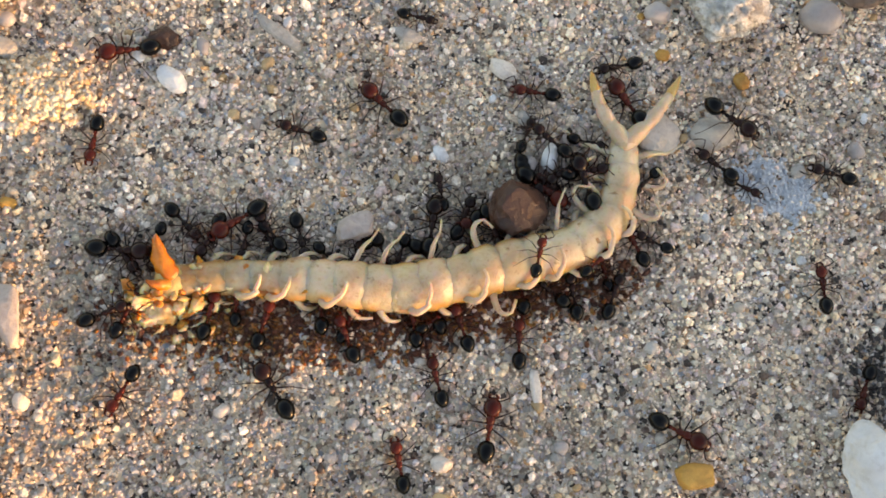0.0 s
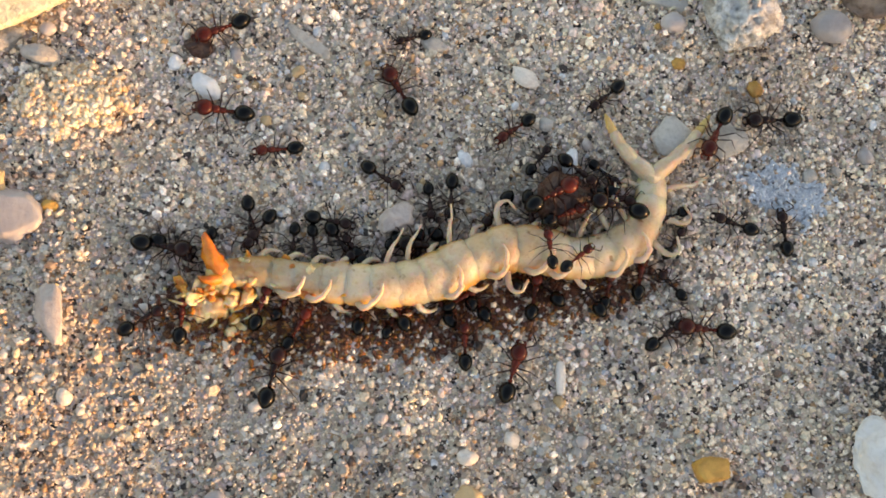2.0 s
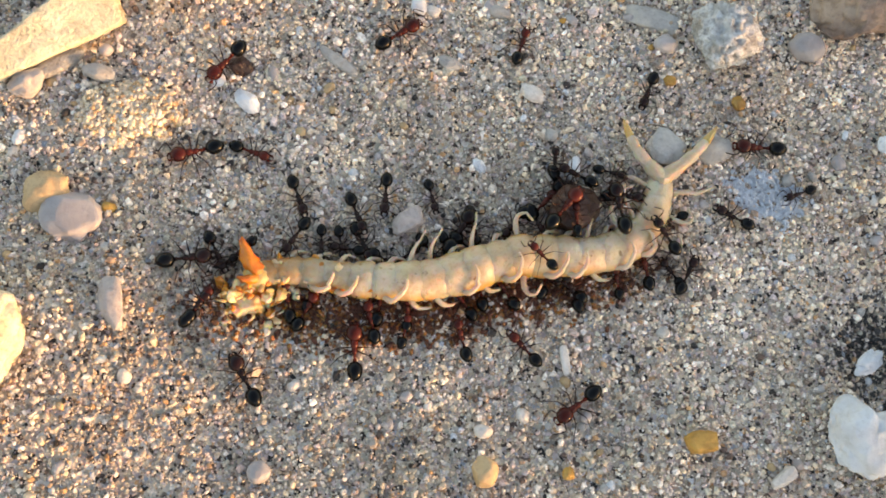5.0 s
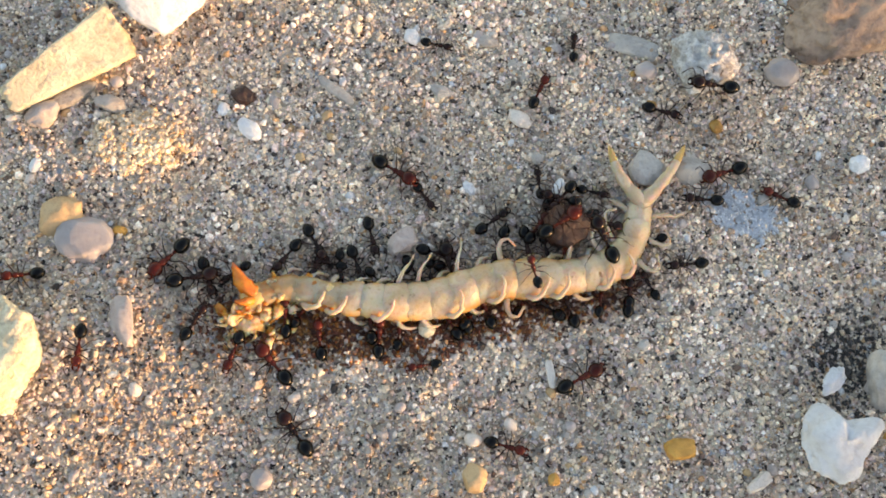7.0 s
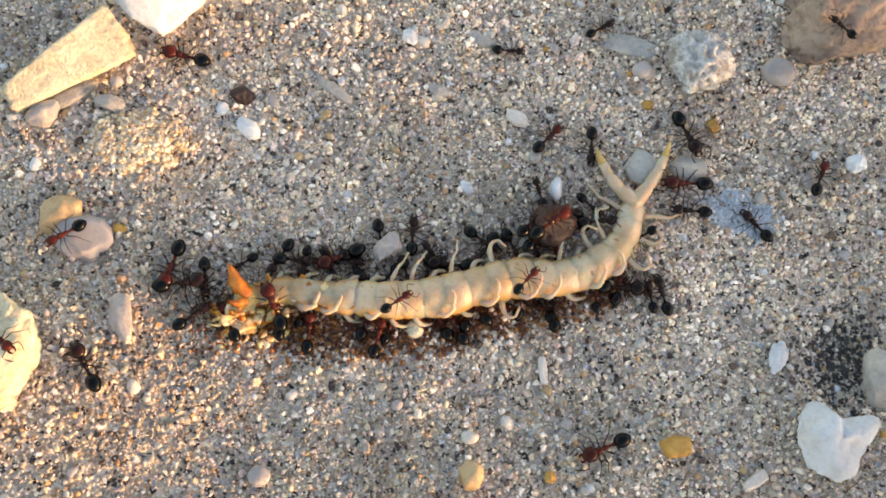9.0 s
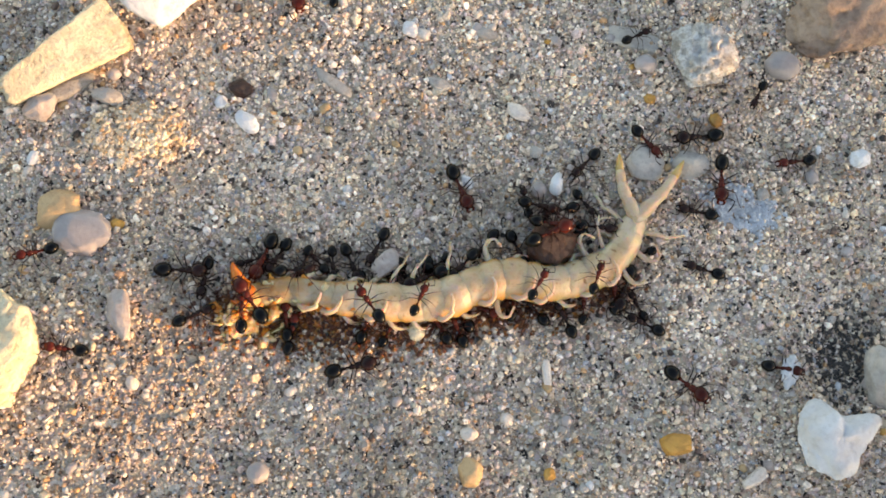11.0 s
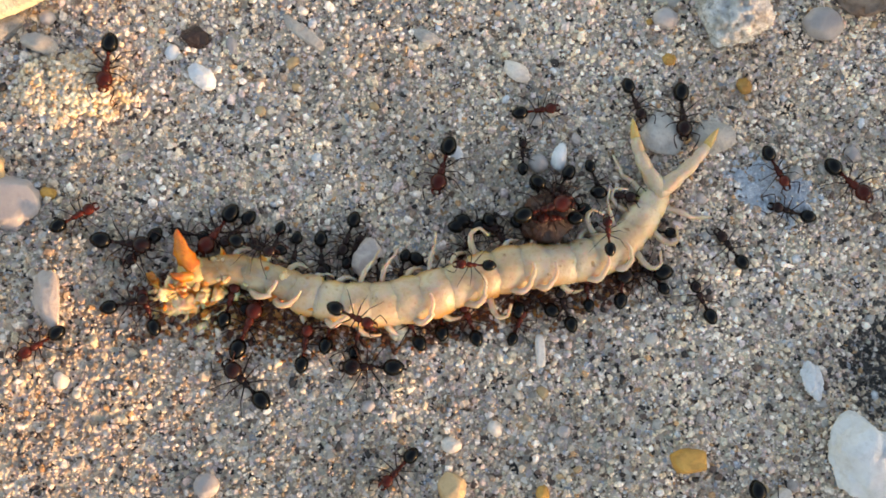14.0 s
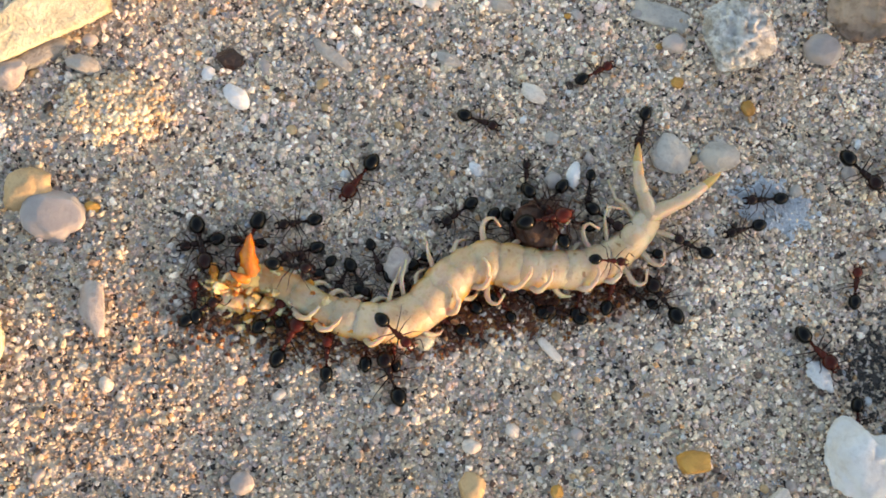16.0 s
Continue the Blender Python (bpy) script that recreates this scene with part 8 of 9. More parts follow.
    stroll(build_ant("M", "red", "biting the centipede's flank"), [(0, 3.6, -7.2, 104, 0.0), (0.5, 3.5, -6.6, 96, 0.0), (1, 3.4, -6.3, 100, 0.0), (1.5, 3.5, -6.3, 100, 0.0), (2, 4.4, -5.0, 96, 0.0), (2.5, 4.5, -5.9, 110, 0.0), (3, 4.9, -5.8, 116, 0.0), (5.5, 3.5, -6.2, 98, 0.0), (6, 3.2, -6.2, 104, 0.0), (6.5, 3.3, -7.0, 96, 0.0), (7, 3.5, -7.1, 97, 0.0), (7.5, 3.3, -6.5, 101, 0.0), (8, 4.1, -6.5, 103, 0.0), (8.5, 3.1, -7.1, 94, 0.0), (9, 3.7, -7.2, 89, 0.0), (11.5, 3.5, -7.7, 113, 0.0), (12, 2.7, -7.0, 110, 0.0), (12.5, 2.6, -8.0, 110, 0.0), (13, 2.8, -7.2, 110, 0.0), (13.5, 3.2, -7.8, 93, 0.0), (14, 2.9, -9.0, 94, 0.0), (14.5, 2.4, -8.5, 103, 0.0), (15, 2.3, -8.1, 120, 0.0), (15.5, 3.6, -6.8, 123, 0.0), (16, 3.1, -5.9, 139, 0.0)], True)
    stroll(build_ant("M", "red", "biting the centipede's flank"), [(0, 11.7, -5.0, 95, 0.0), (0.5, 10.8, -4.4, 94, 0.0), (1, 10.5, -4.6, 81, 0.0), (1.5, 9.7, -4.2, 78, 0.0), (2, 9.6, -3.4, 62, 0.0), (2.5, 10.5, -4.5, 55, 0.0), (3, 11.2, -4.9, 79, 0.0), (5.5, 11.1, -4.6, 72, 0.0), (6, 10.5, -4.8, 83, 0.0), (6.5, 10.6, -5.2, 62, 0.0), (7, 10.1, -5.3, 68, 0.0), (7.5, 10.4, -4.5, 75, 0.0), (8, 9.9, -4.9, 68, 0.0), (8.5, 10.6, -5.8, 67, 0.0), (9, 10.2, -5.6, 77, 0.0), (11.5, 9.2, -6.2, 79, 0.0), (12, 8.9, -5.0, 70, 0.0), (12.5, 8.5, -5.8, 75, 0.0), (13, 9.2, -5.3, 70, 0.0), (13.5, 9.9, -6.4, 89, 0.0), (14, 10.5, -6.3, 93, 0.0), (14.5, 9.2, -5.9, 91, 0.0), (15, 8.9, -5.3, 73, 0.0), (15.5, 7.8, -4.7, 58, 0.0), (16, 6.8, -4.6, 60, 0.0)], False)
    stroll(build_ant("M", "red", "biting the centipede's flank"), [(0, 22.6, -0.3, 118, 0.0), (0.5, 21.9, -0.2, 83, 0.0), (1, 21.8, -0.4, 102, 0.0), (1.5, 21.8, -2.9, 95, 0.0), (2, 21.3, -3.4, 81, 0.0), (2.5, 22.4, -3.3, 103, 0.0), (3, 22.9, -3.5, 101, 0.0), (5.5, 22.2, -3.2, 101, 0.0), (6, 22.1, -3.3, 75, 0.0), (6.5, 22.0, -3.0, 98, 0.0), (7, 22.6, -3.7, 84, 0.0), (7.5, 21.8, -3.2, 97, 0.0), (8, 21.4, -3.9, 87, 0.0), (8.5, 21.7, -3.8, 81, 0.0), (9, 21.6, -3.5, 78, 0.0), (11.5, 20.8, -5.2, 91, 0.0), (12, 20.4, -3.6, 82, 0.0), (12.5, 19.9, -4.6, 74, 0.0), (13, 20.4, -4.3, 86, 0.0), (13.5, 21.2, -4.3, 84, 0.0), (14, 21.0, -4.9, 84, 0.0), (14.5, 19.7, -4.5, 79, 0.0), (15, 19.2, -3.8, 78, 0.0), (15.5, 19.8, -4.0, 76, 0.0), (16, 18.6, -4.7, 75, 0.0)], True)
    stroll(build_ant("S", "dark", "biting the centipede's flank"), [(0, -14.5, -1.3, 262, 0.0), (0.5, -14.6, -0.4, 288, 0.0), (1, -15.1, -1.1, 271, 0.0), (1.5, -13.8, -1.7, 262, 0.0), (2, -13.0, -1.1, 267, 0.0), (2.5, -13.1, -1.2, 279, 0.0), (3, -12.8, -1.6, 267, 0.0), (5.5, -14.2, -1.4, 273, 0.0), (6, -14.9, -1.4, 268, 0.0), (6.5, -14.6, -1.9, 269, 0.0), (7, -13.9, -1.4, 260, 0.0), (7.5, -14.8, -1.4, 274, 0.0), (8, -14.5, -1.4, 279, 0.0), (8.5, -14.6, -1.2, 276, 0.0), (9, -15.0, -1.7, 260, 0.0), (11.5, -14.9, -2.2, 254, 0.0), (12, -15.7, -1.7, 259, 0.0), (12.5, -14.6, -3.1, 255, 0.0), (13, -14.5, -2.0, 273, 0.0), (13.5, -15.1, -2.5, 271, 0.0), (14, -13.8, -2.1, 257, 0.0), (14.5, -14.7, -2.0, 270, 0.0), (15, -14.0, -2.6, 264, 0.0), (15.5, -12.7, -2.7, 260, 0.0), (16, -12.0, -3.9, 235, 0.0)], False)
    stroll(build_ant("M", "dark", "biting the centipede's flank"), [(0, -9.4, -0.6, 287, 0.0), (0.5, -9.5, 0.1, 296, 0.0), (1, -9.0, -0.9, 301, 0.0), (1.5, -8.6, -1.5, 309, 0.0), (2, -8.4, -1.0, 308, 0.0), (2.5, -7.8, -1.2, 286, 0.0), (3, -8.0, -1.3, 302, 0.0), (5.5, -9.2, -1.2, 296, 0.0), (6, -9.2, -1.5, 300, 0.0), (6.5, -9.5, -2.1, 309, 0.0), (7, -9.3, -1.6, 291, 0.0), (7.5, -9.8, -1.7, 285, 0.0), (8, -9.5, -1.4, 299, 0.0), (8.5, -8.8, -1.7, 298, 0.0), (9, -9.4, -2.0, 308, 0.0), (11.5, -9.7, -2.1, 293, 0.0), (12, -10.2, -1.7, 296, 0.0), (12.5, -10.1, -3.3, 306, 0.0), (13, -9.8, -2.5, 298, 0.0), (13.5, -10.0, -3.0, 279, 0.0), (14, -9.3, -3.3, 275, 0.0), (14.5, -9.2, -3.1, 281, 0.0), (15, -9.3, -3.7, 289, 0.0), (15.5, -7.9, -3.8, 280, 0.0), (16, -8.4, -4.5, 301, 0.0)], True)
    stroll(build_ant("S", "dark", "biting the centipede's flank"), [(0, -3.9, -2.0, 228, 0.0), (0.5, -4.8, -1.6, 234, 0.0), (1, -4.9, -2.4, 225, 0.0), (1.5, -4.3, -2.6, 244, 0.0), (2, -4.1, -2.1, 244, 0.0), (2.5, -4.0, -2.6, 241, 0.0), (3, -3.5, -2.5, 232, 0.0), (5.5, -4.7, -2.7, 220, 0.0), (6, -5.0, -2.8, 243, 0.0), (6.5, -5.0, -3.2, 236, 0.0), (7, -4.3, -3.0, 233, 0.0), (7.5, -4.5, -2.6, 233, 0.0), (8, -4.9, -3.2, 227, 0.0), (8.5, -5.1, -2.9, 220, 0.0), (9, -5.3, -3.1, 231, 0.0), (11.5, -4.5, -3.9, 232, 0.0), (12, -5.7, -3.3, 223, 0.0), (12.5, -5.3, -4.6, 240, 0.0), (13, -5.6, -3.9, 222, 0.0), (13.5, -5.8, -4.3, 225, 0.0), (14, -5.7, -5.1, 220, 0.0), (14.5, -5.4, -4.9, 237, 0.0), (15, -6.0, -5.4, 241, 0.0), (15.5, -4.8, -5.3, 234, 0.0), (16, -4.7, -6.0, 241, 0.0)], False)
    stroll(build_ant("M", "dark", "biting the centipede's flank"), [(0, 2.7, -2.2, 316, 0.0), (0.5, 1.8, -1.2, 311, 0.0), (1, 1.9, -1.6, 338, 0.0), (1.5, 1.8, -1.2, 331, 0.0), (2, 2.2, -0.6, 327, 0.0), (2.5, 2.5, -1.4, 345, 0.0), (3, 2.1, -1.3, 346, 0.0), (5.5, 2.5, -1.3, 319, 0.0), (6, 1.4, -1.4, 328, 0.0), (6.5, 1.9, -1.9, 333, 0.0), (7, 1.6, -2.3, 326, 0.0), (7.5, 1.8, -1.4, 320, 0.0), (8, 2.1, -1.8, 323, 0.0), (8.5, 1.8, -2.1, 337, 0.0), (9, 1.9, -2.2, 316, 0.0), (11.5, 0.6, -3.2, 336, 0.0), (12, 0.8, -2.0, 332, 0.0), (12.5, -0.0, -3.2, 348, 0.0), (13, 0.7, -2.0, 325, 0.0), (13.5, 1.4, -3.0, 339, 0.0), (14, 1.5, -4.0, 329, 0.0), (14.5, 0.3, -4.0, 319, 0.0), (15, 0.2, -3.5, 348, 0.0), (15.5, 0.0, -2.7, 348, 0.0), (16, -1.2, -2.6, 364, 0.0)], True)
    stroll(build_ant("M", "dark", "biting the centipede's flank"), [(0, 6.8, 0.3, 254, 0.0), (0.5, 6.6, 1.6, 243, 0.0), (1, 6.8, 1.4, 232, 0.0), (1.5, 6.1, 2.2, 242, 0.0), (2, 7.0, 3.0, 232, 0.0), (2.5, 7.2, 2.1, 229, 0.0), (3, 8.7, 2.0, 221, 0.0), (5.5, 7.3, 1.6, 234, 0.0), (6, 6.8, 1.5, 235, 0.0), (6.5, 6.4, 0.9, 229, 0.0), (7, 7.4, 1.3, 253, 0.0), (7.5, 6.6, 1.7, 236, 0.0), (8, 7.3, 1.2, 248, 0.0), (8.5, 6.6, 0.8, 249, 0.0), (9, 6.0, 0.6, 236, 0.0), (11.5, 5.9, 0.5, 232, 0.0), (12, 5.4, 1.1, 242, 0.0), (12.5, 4.3, 0.2, 239, 0.0), (13, 5.4, 1.0, 234, 0.0), (13.5, 6.1, -0.2, 232, 0.0), (14, 5.5, -0.9, 239, 0.0), (14.5, 4.9, -0.1, 258, 0.0), (15, 3.8, 0.6, 249, 0.0), (15.5, 4.4, 1.5, 255, 0.0), (16, 5.1, 1.9, 242, 0.0)], False)
    stroll(build_ant("S", "dark", "biting the centipede's flank"), [(0, 23.8, 6.1, 224, 0.0), (0.5, 23.6, 6.0, 213, 0.0), (1, 23.2, 5.4, 215, 0.0), (1.5, 23.7, 3.2, 216, 0.0), (2, 24.6, 2.9, 204, 0.0), (2.5, 25.0, 2.4, 210, 0.0), (3, 25.5, 2.6, 193, 0.0), (5.5, 25.3, 2.6, 209, 0.0), (6, 24.6, 3.0, 222, 0.0), (6.5, 24.8, 2.6, 208, 0.0), (7, 25.3, 2.3, 195, 0.0), (7.5, 25.0, 2.3, 220, 0.0), (8, 25.3, 2.4, 218, 0.0), (8.5, 24.8, 1.6, 211, 0.0), (9, 24.7, 2.7, 211, 0.0), (11.5, 24.0, -0.3, 195, 0.0), (12, 23.5, 1.5, 190, 0.0), (12.5, 23.6, 0.4, 175, 0.0), (13, 24.3, 0.2, 192, 0.0), (13.5, 24.9, 0.7, 179, 0.0), (14, 24.7, 0.8, 178, 0.0), (14.5, 23.7, 0.4, 190, 0.0), (15, 22.8, 0.5, 184, 0.0), (15.5, 23.3, 0.1, 174, 0.0), (16, 22.5, 0.1, 172, 0.0)], True)
    stroll(build_ant("M", "dark", "biting the centipede's flank"), [(0, 17.7, 6.7, 372, 0.0), (0.5, 17.7, 6.9, 375, 0.0), (1, 17.4, 6.7, 362, 0.0), (1.5, 17.8, 4.8, 369, 0.0), (2, 18.5, 4.5, 348, 0.0), (2.5, 19.0, 4.2, 367, 0.0), (3, 19.7, 4.2, 351, 0.0), (5.5, 19.6, 5.0, 360, 0.0), (6, 19.1, 4.2, 354, 0.0), (6.5, 19.0, 4.6, 367, 0.0), (7, 19.5, 4.1, 347, 0.0), (7.5, 19.3, 4.7, 365, 0.0), (8, 19.8, 4.7, 365, 0.0), (8.5, 19.4, 4.9, 345, 0.0), (9, 19.1, 4.1, 366, 0.0), (11.5, 18.7, 2.9, 346, 0.0), (12, 18.6, 4.9, 331, 0.0), (12.5, 18.4, 3.7, 342, 0.0), (13, 19.9, 4.6, 336, 0.0), (13.5, 20.3, 4.5, 336, 0.0), (14, 19.9, 4.3, 354, 0.0), (14.5, 18.7, 3.9, 339, 0.0), (15, 18.2, 4.8, 347, 0.0), (15.5, 18.8, 4.4, 341, 0.0), (16, 17.7, 3.5, 327, 0.0)], False)
    stroll(build_ant("M", "dark", "biting the centipede's flank"), [(0, -17.7, -0.9, 244, 0.0), (0.5, -18.0, 0.2, 245, 0.0), (1, -16.9, -0.9, 242, 0.0), (1.5, -16.7, -1.0, 224, 0.0), (2, -16.3, -0.1, 236, 0.0), (2.5, -15.9, -0.4, 232, 0.0), (3, -15.8, -1.0, 230, 0.0), (5.5, -16.7, -0.9, 242, 0.0), (6, -17.3, -1.2, 245, 0.0), (6.5, -17.6, -1.3, 233, 0.0), (7, -17.3, -0.9, 233, 0.0), (7.5, -17.9, -0.8, 247, 0.0), (8, -17.7, -0.8, 243, 0.0), (8.5, -17.2, -0.9, 223, 0.0), (9, -17.8, -1.2, 240, 0.0), (11.5, -18.0, -1.7, 239, 0.0), (12, -19.0, -1.1, 251, 0.0), (12.5, -18.0, -1.8, 243, 0.0), (13, -17.5, -1.2, 244, 0.0), (13.5, -17.7, -1.7, 232, 0.0), (14, -17.7, -1.2, 230, 0.0), (14.5, -17.3, -1.3, 237, 0.0), (15, -17.1, -1.6, 228, 0.0), (15.5, -15.7, -1.3, 223, 0.0), (16, -14.3, -2.1, 201, 0.0)], True)
    stroll(build_ant("S", "dark", "biting the centipede's flank"), [(0, -12.3, -0.9, 297, 0.0), (0.5, -12.3, 0.0, 273, 0.0), (1, -12.4, -0.8, 296, 0.0), (1.5, -11.7, -1.3, 278, 0.0), (2, -11.0, -1.2, 280, 0.0), (2.5, -10.7, -1.0, 294, 0.0), (3, -11.0, -1.5, 290, 0.0), (5.5, -11.7, -1.4, 277, 0.0), (6, -12.3, -1.5, 269, 0.0), (6.5, -11.9, -2.2, 278, 0.0), (7, -11.2, -1.8, 274, 0.0), (7.5, -11.4, -1.6, 266, 0.0), (8, -11.8, -1.6, 282, 0.0), (8.5, -11.9, -1.6, 269, 0.0), (9, -12.3, -1.7, 291, 0.0), (11.5, -11.6, -2.2, 274, 0.0), (12, -12.5, -1.5, 285, 0.0), (12.5, -12.8, -2.9, 281, 0.0), (13, -11.9, -2.1, 264, 0.0), (13.5, -11.7, -3.1, 263, 0.0), (14, -11.9, -3.0, 266, 0.0), (14.5, -11.1, -2.6, 270, 0.0), (15, -11.2, -3.5, 276, 0.0), (15.5, -9.9, -3.4, 270, 0.0), (16, -9.8, -4.3, 249, 0.0)], False)
    stroll(build_ant("S", "dark", "biting the centipede's flank"), [(0, -6.7, -2.6, 314, 0.0), (0.5, -6.9, -1.9, 305, 0.0), (1, -7.4, -2.5, 309, 0.0), (1.5, -6.7, -3.2, 302, 0.0), (2, -5.8, -2.9, 317, 0.0), (2.5, -5.8, -2.9, 327, 0.0), (3, -5.5, -3.2, 319, 0.0), (5.5, -6.8, -3.1, 329, 0.0), (6, -6.9, -3.0, 329, 0.0), (6.5, -7.5, -4.1, 328, 0.0), (7, -6.8, -3.4, 316, 0.0), (7.5, -7.2, -3.6, 303, 0.0), (8, -7.1, -3.6, 314, 0.0), (8.5, -7.2, -3.5, 322, 0.0), (9, -7.7, -3.5, 328, 0.0), (11.5, -7.4, -4.5, 319, 0.0), (12, -7.8, -3.7, 323, 0.0), (12.5, -8.2, -5.3, 309, 0.0), (13, -7.9, -4.6, 318, 0.0), (13.5, -7.6, -4.8, 312, 0.0), (14, -7.9, -5.5, 320, 0.0), (14.5, -7.6, -5.3, 316, 0.0), (15, -7.2, -5.7, 316, 0.0), (15.5, -6.9, -5.9, 318, 0.0), (16, -7.2, -6.6, 315, 0.0)], True)
    stroll(build_ant("M", "dark", "biting the centipede's flank"), [(0, -1.5, -2.0, 297, 0.0), (0.5, -2.0, -1.6, 288, 0.0), (1, -2.6, -2.0, 281, 0.0), (1.5, -2.7, -2.2, 292, 0.0), (2, -2.1, -1.8, 300, 0.0), (2.5, -2.0, -2.0, 292, 0.0), (3, -1.4, -2.0, 287, 0.0), (5.5, -1.8, -2.0, 311, 0.0), (6, -2.6, -2.1, 293, 0.0), (6.5, -2.4, -3.1, 287, 0.0), (7, -2.5, -2.4, 304, 0.0), (7.5, -2.2, -2.5, 301, 0.0), (8, -3.0, -3.1, 287, 0.0), (8.5, -3.0, -2.6, 283, 0.0), (9, -3.2, -2.9, 287, 0.0), (11.5, -3.1, -3.5, 298, 0.0), (12, -3.7, -3.1, 292, 0.0), (12.5, -4.1, -4.1, 302, 0.0), (13, -3.2, -3.6, 300, 0.0), (13.5, -3.3, -3.9, 302, 0.0), (14, -3.6, -4.7, 287, 0.0), (14.5, -3.9, -4.6, 289, 0.0), (15, -3.6, -5.0, 308, 0.0), (15.5, -2.9, -5.0, 294, 0.0), (16, -4.0, -5.3, 311, 0.0)], False)
    stroll(build_ant("S", "dark", "biting the centipede's flank"), [(0, 0.1, -1.8, 252, 0.0), (0.5, -0.4, -1.1, 250, 0.0), (1, 0.1, -1.2, 257, 0.0), (1.5, -0.2, -1.5, 266, 0.0), (2, -0.8, -1.2, 266, 0.0), (2.5, 0.4, -1.5, 283, 0.0), (3, -0.0, -1.6, 272, 0.0), (5.5, -0.2, -1.6, 275, 0.0), (6, -0.6, -1.6, 283, 0.0), (6.5, -0.8, -2.3, 273, 0.0), (7, -0.7, -2.4, 277, 0.0), (7.5, -0.6, -1.9, 272, 0.0), (8, -0.3, -2.2, 272, 0.0), (8.5, -0.2, -1.8, 262, 0.0), (9, -0.8, -2.2, 269, 0.0), (11.5, -0.6, -3.0, 270, 0.0), (12, -2.0, -2.7, 280, 0.0), (12.5, -2.2, -3.9, 274, 0.0), (13, -1.7, -2.8, 266, 0.0), (13.5, -0.9, -3.1, 261, 0.0), (14, -1.2, -4.2, 258, 0.0), (14.5, -1.8, -4.2, 274, 0.0), (15, -2.1, -4.2, 276, 0.0), (15.5, -1.8, -3.9, 294, 0.0), (16, -3.3, -4.4, 302, 0.0)], True)
    stroll(build_ant("M", "dark", "biting the centipede's flank"), [(0, 8.8, 1.0, 294, 0.0), (0.5, 8.8, 2.1, 303, 0.0), (1, 9.6, 1.6, 305, 0.0), (1.5, 9.8, 2.0, 269, 0.0), (2, 10.3, 2.7, 279, 0.0), (2.5, 10.8, 1.9, 271, 0.0), (3, 11.6, 1.8, 292, 0.0), (5.5, 10.1, 1.7, 300, 0.0), (6, 10.2, 1.6, 291, 0.0), (6.5, 9.9, 1.3, 281, 0.0), (7, 10.5, 1.3, 281, 0.0), (7.5, 9.6, 1.7, 300, 0.0), (8, 10.4, 1.2, 279, 0.0), (8.5, 9.4, 0.6, 288, 0.0), (9, 9.2, 0.9, 296, 0.0), (11.5, 9.7, 0.1, 297, 0.0), (12, 8.5, 1.4, 270, 0.0), (12.5, 7.9, 0.6, 297, 0.0), (13, 8.4, 1.1, 279, 0.0), (13.5, 9.4, 0.4, 296, 0.0), (14, 8.3, -0.2, 306, 0.0), (14.5, 7.4, 0.3, 295, 0.0), (15, 6.9, 1.1, 298, 0.0), (15.5, 8.5, 1.7, 284, 0.0), (16, 7.7, 1.8, 286, 0.0)], False)
    stroll(build_ant("S", "dark", "biting the centipede's flank"), [(0, 12.0, 1.6, 306, 0.0), (0.5, 11.6, 2.4, 304, 0.0), (1, 11.4, 2.0, 294, 0.0), (1.5, 12.9, 1.4, 289, 0.0), (2, 12.6, 2.5, 277, 0.0), (2.5, 13.4, 1.7, 295, 0.0), (3, 13.3, 1.4, 279, 0.0), (5.5, 13.3, 1.9, 301, 0.0), (6, 12.6, 1.2, 299, 0.0), (6.5, 12.2, 1.0, 307, 0.0), (7, 12.8, 1.0, 283, 0.0), (7.5, 11.7, 1.6, 290, 0.0), (8, 12.8, 1.3, 292, 0.0), (8.5, 12.4, 0.7, 287, 0.0), (9, 12.0, 0.7, 288, 0.0), (11.5, 12.0, -0.0, 291, 0.0), (12, 11.5, 0.8, 276, 0.0), (12.5, 11.4, 0.4, 296, 0.0), (13, 11.6, 0.9, 302, 0.0), (13.5, 12.0, 0.3, 285, 0.0), (14, 10.9, 0.1, 309, 0.0), (14.5, 10.8, 0.9, 305, 0.0), (15, 10.4, 1.1, 282, 0.0), (15.5, 11.1, 1.0, 274, 0.0), (16, 9.8, 1.2, 300, 0.0)], True)
    stroll(build_ant("S", "red", "biting the centipede's flank"), [(0, -14.9, -7.5, 91, 0.0), (0.5, -14.1, -6.7, 81, 0.0), (1, -14.9, -7.3, 83, 0.0), (1.5, -14.2, -7.8, 65, 0.0), (2, -13.6, -7.3, 62, 0.0), (2.5, -13.9, -7.6, 75, 0.0), (3, -13.7, -7.6, 61, 0.0), (5.5, -14.6, -7.4, 80, 0.0), (6, -14.7, -8.0, 64, 0.0), (6.5, -15.5, -8.4, 73, 0.0), (7, -15.3, -7.6, 61, 0.0), (7.5, -15.4, -7.5, 74, 0.0), (8, -14.8, -8.0, 57, 0.0), (8.5, -14.7, -7.7, 83, 0.0), (9, -14.8, -7.8, 68, 0.0), (11.5, -15.3, -8.5, 64, 0.0), (12, -15.8, -7.7, 65, 0.0), (12.5, -16.4, -8.9, 54, 0.0), (13, -16.0, -8.0, 52, 0.0), (13.5, -15.9, -8.5, 69, 0.0), (14, -15.5, -8.2, 48, 0.0), (14.5, -16.2, -8.3, 58, 0.0), (15, -15.6, -8.7, 48, 0.0), (15.5, -14.8, -8.4, 65, 0.0), (16, -15.2, -8.8, 43, 0.0)], False)
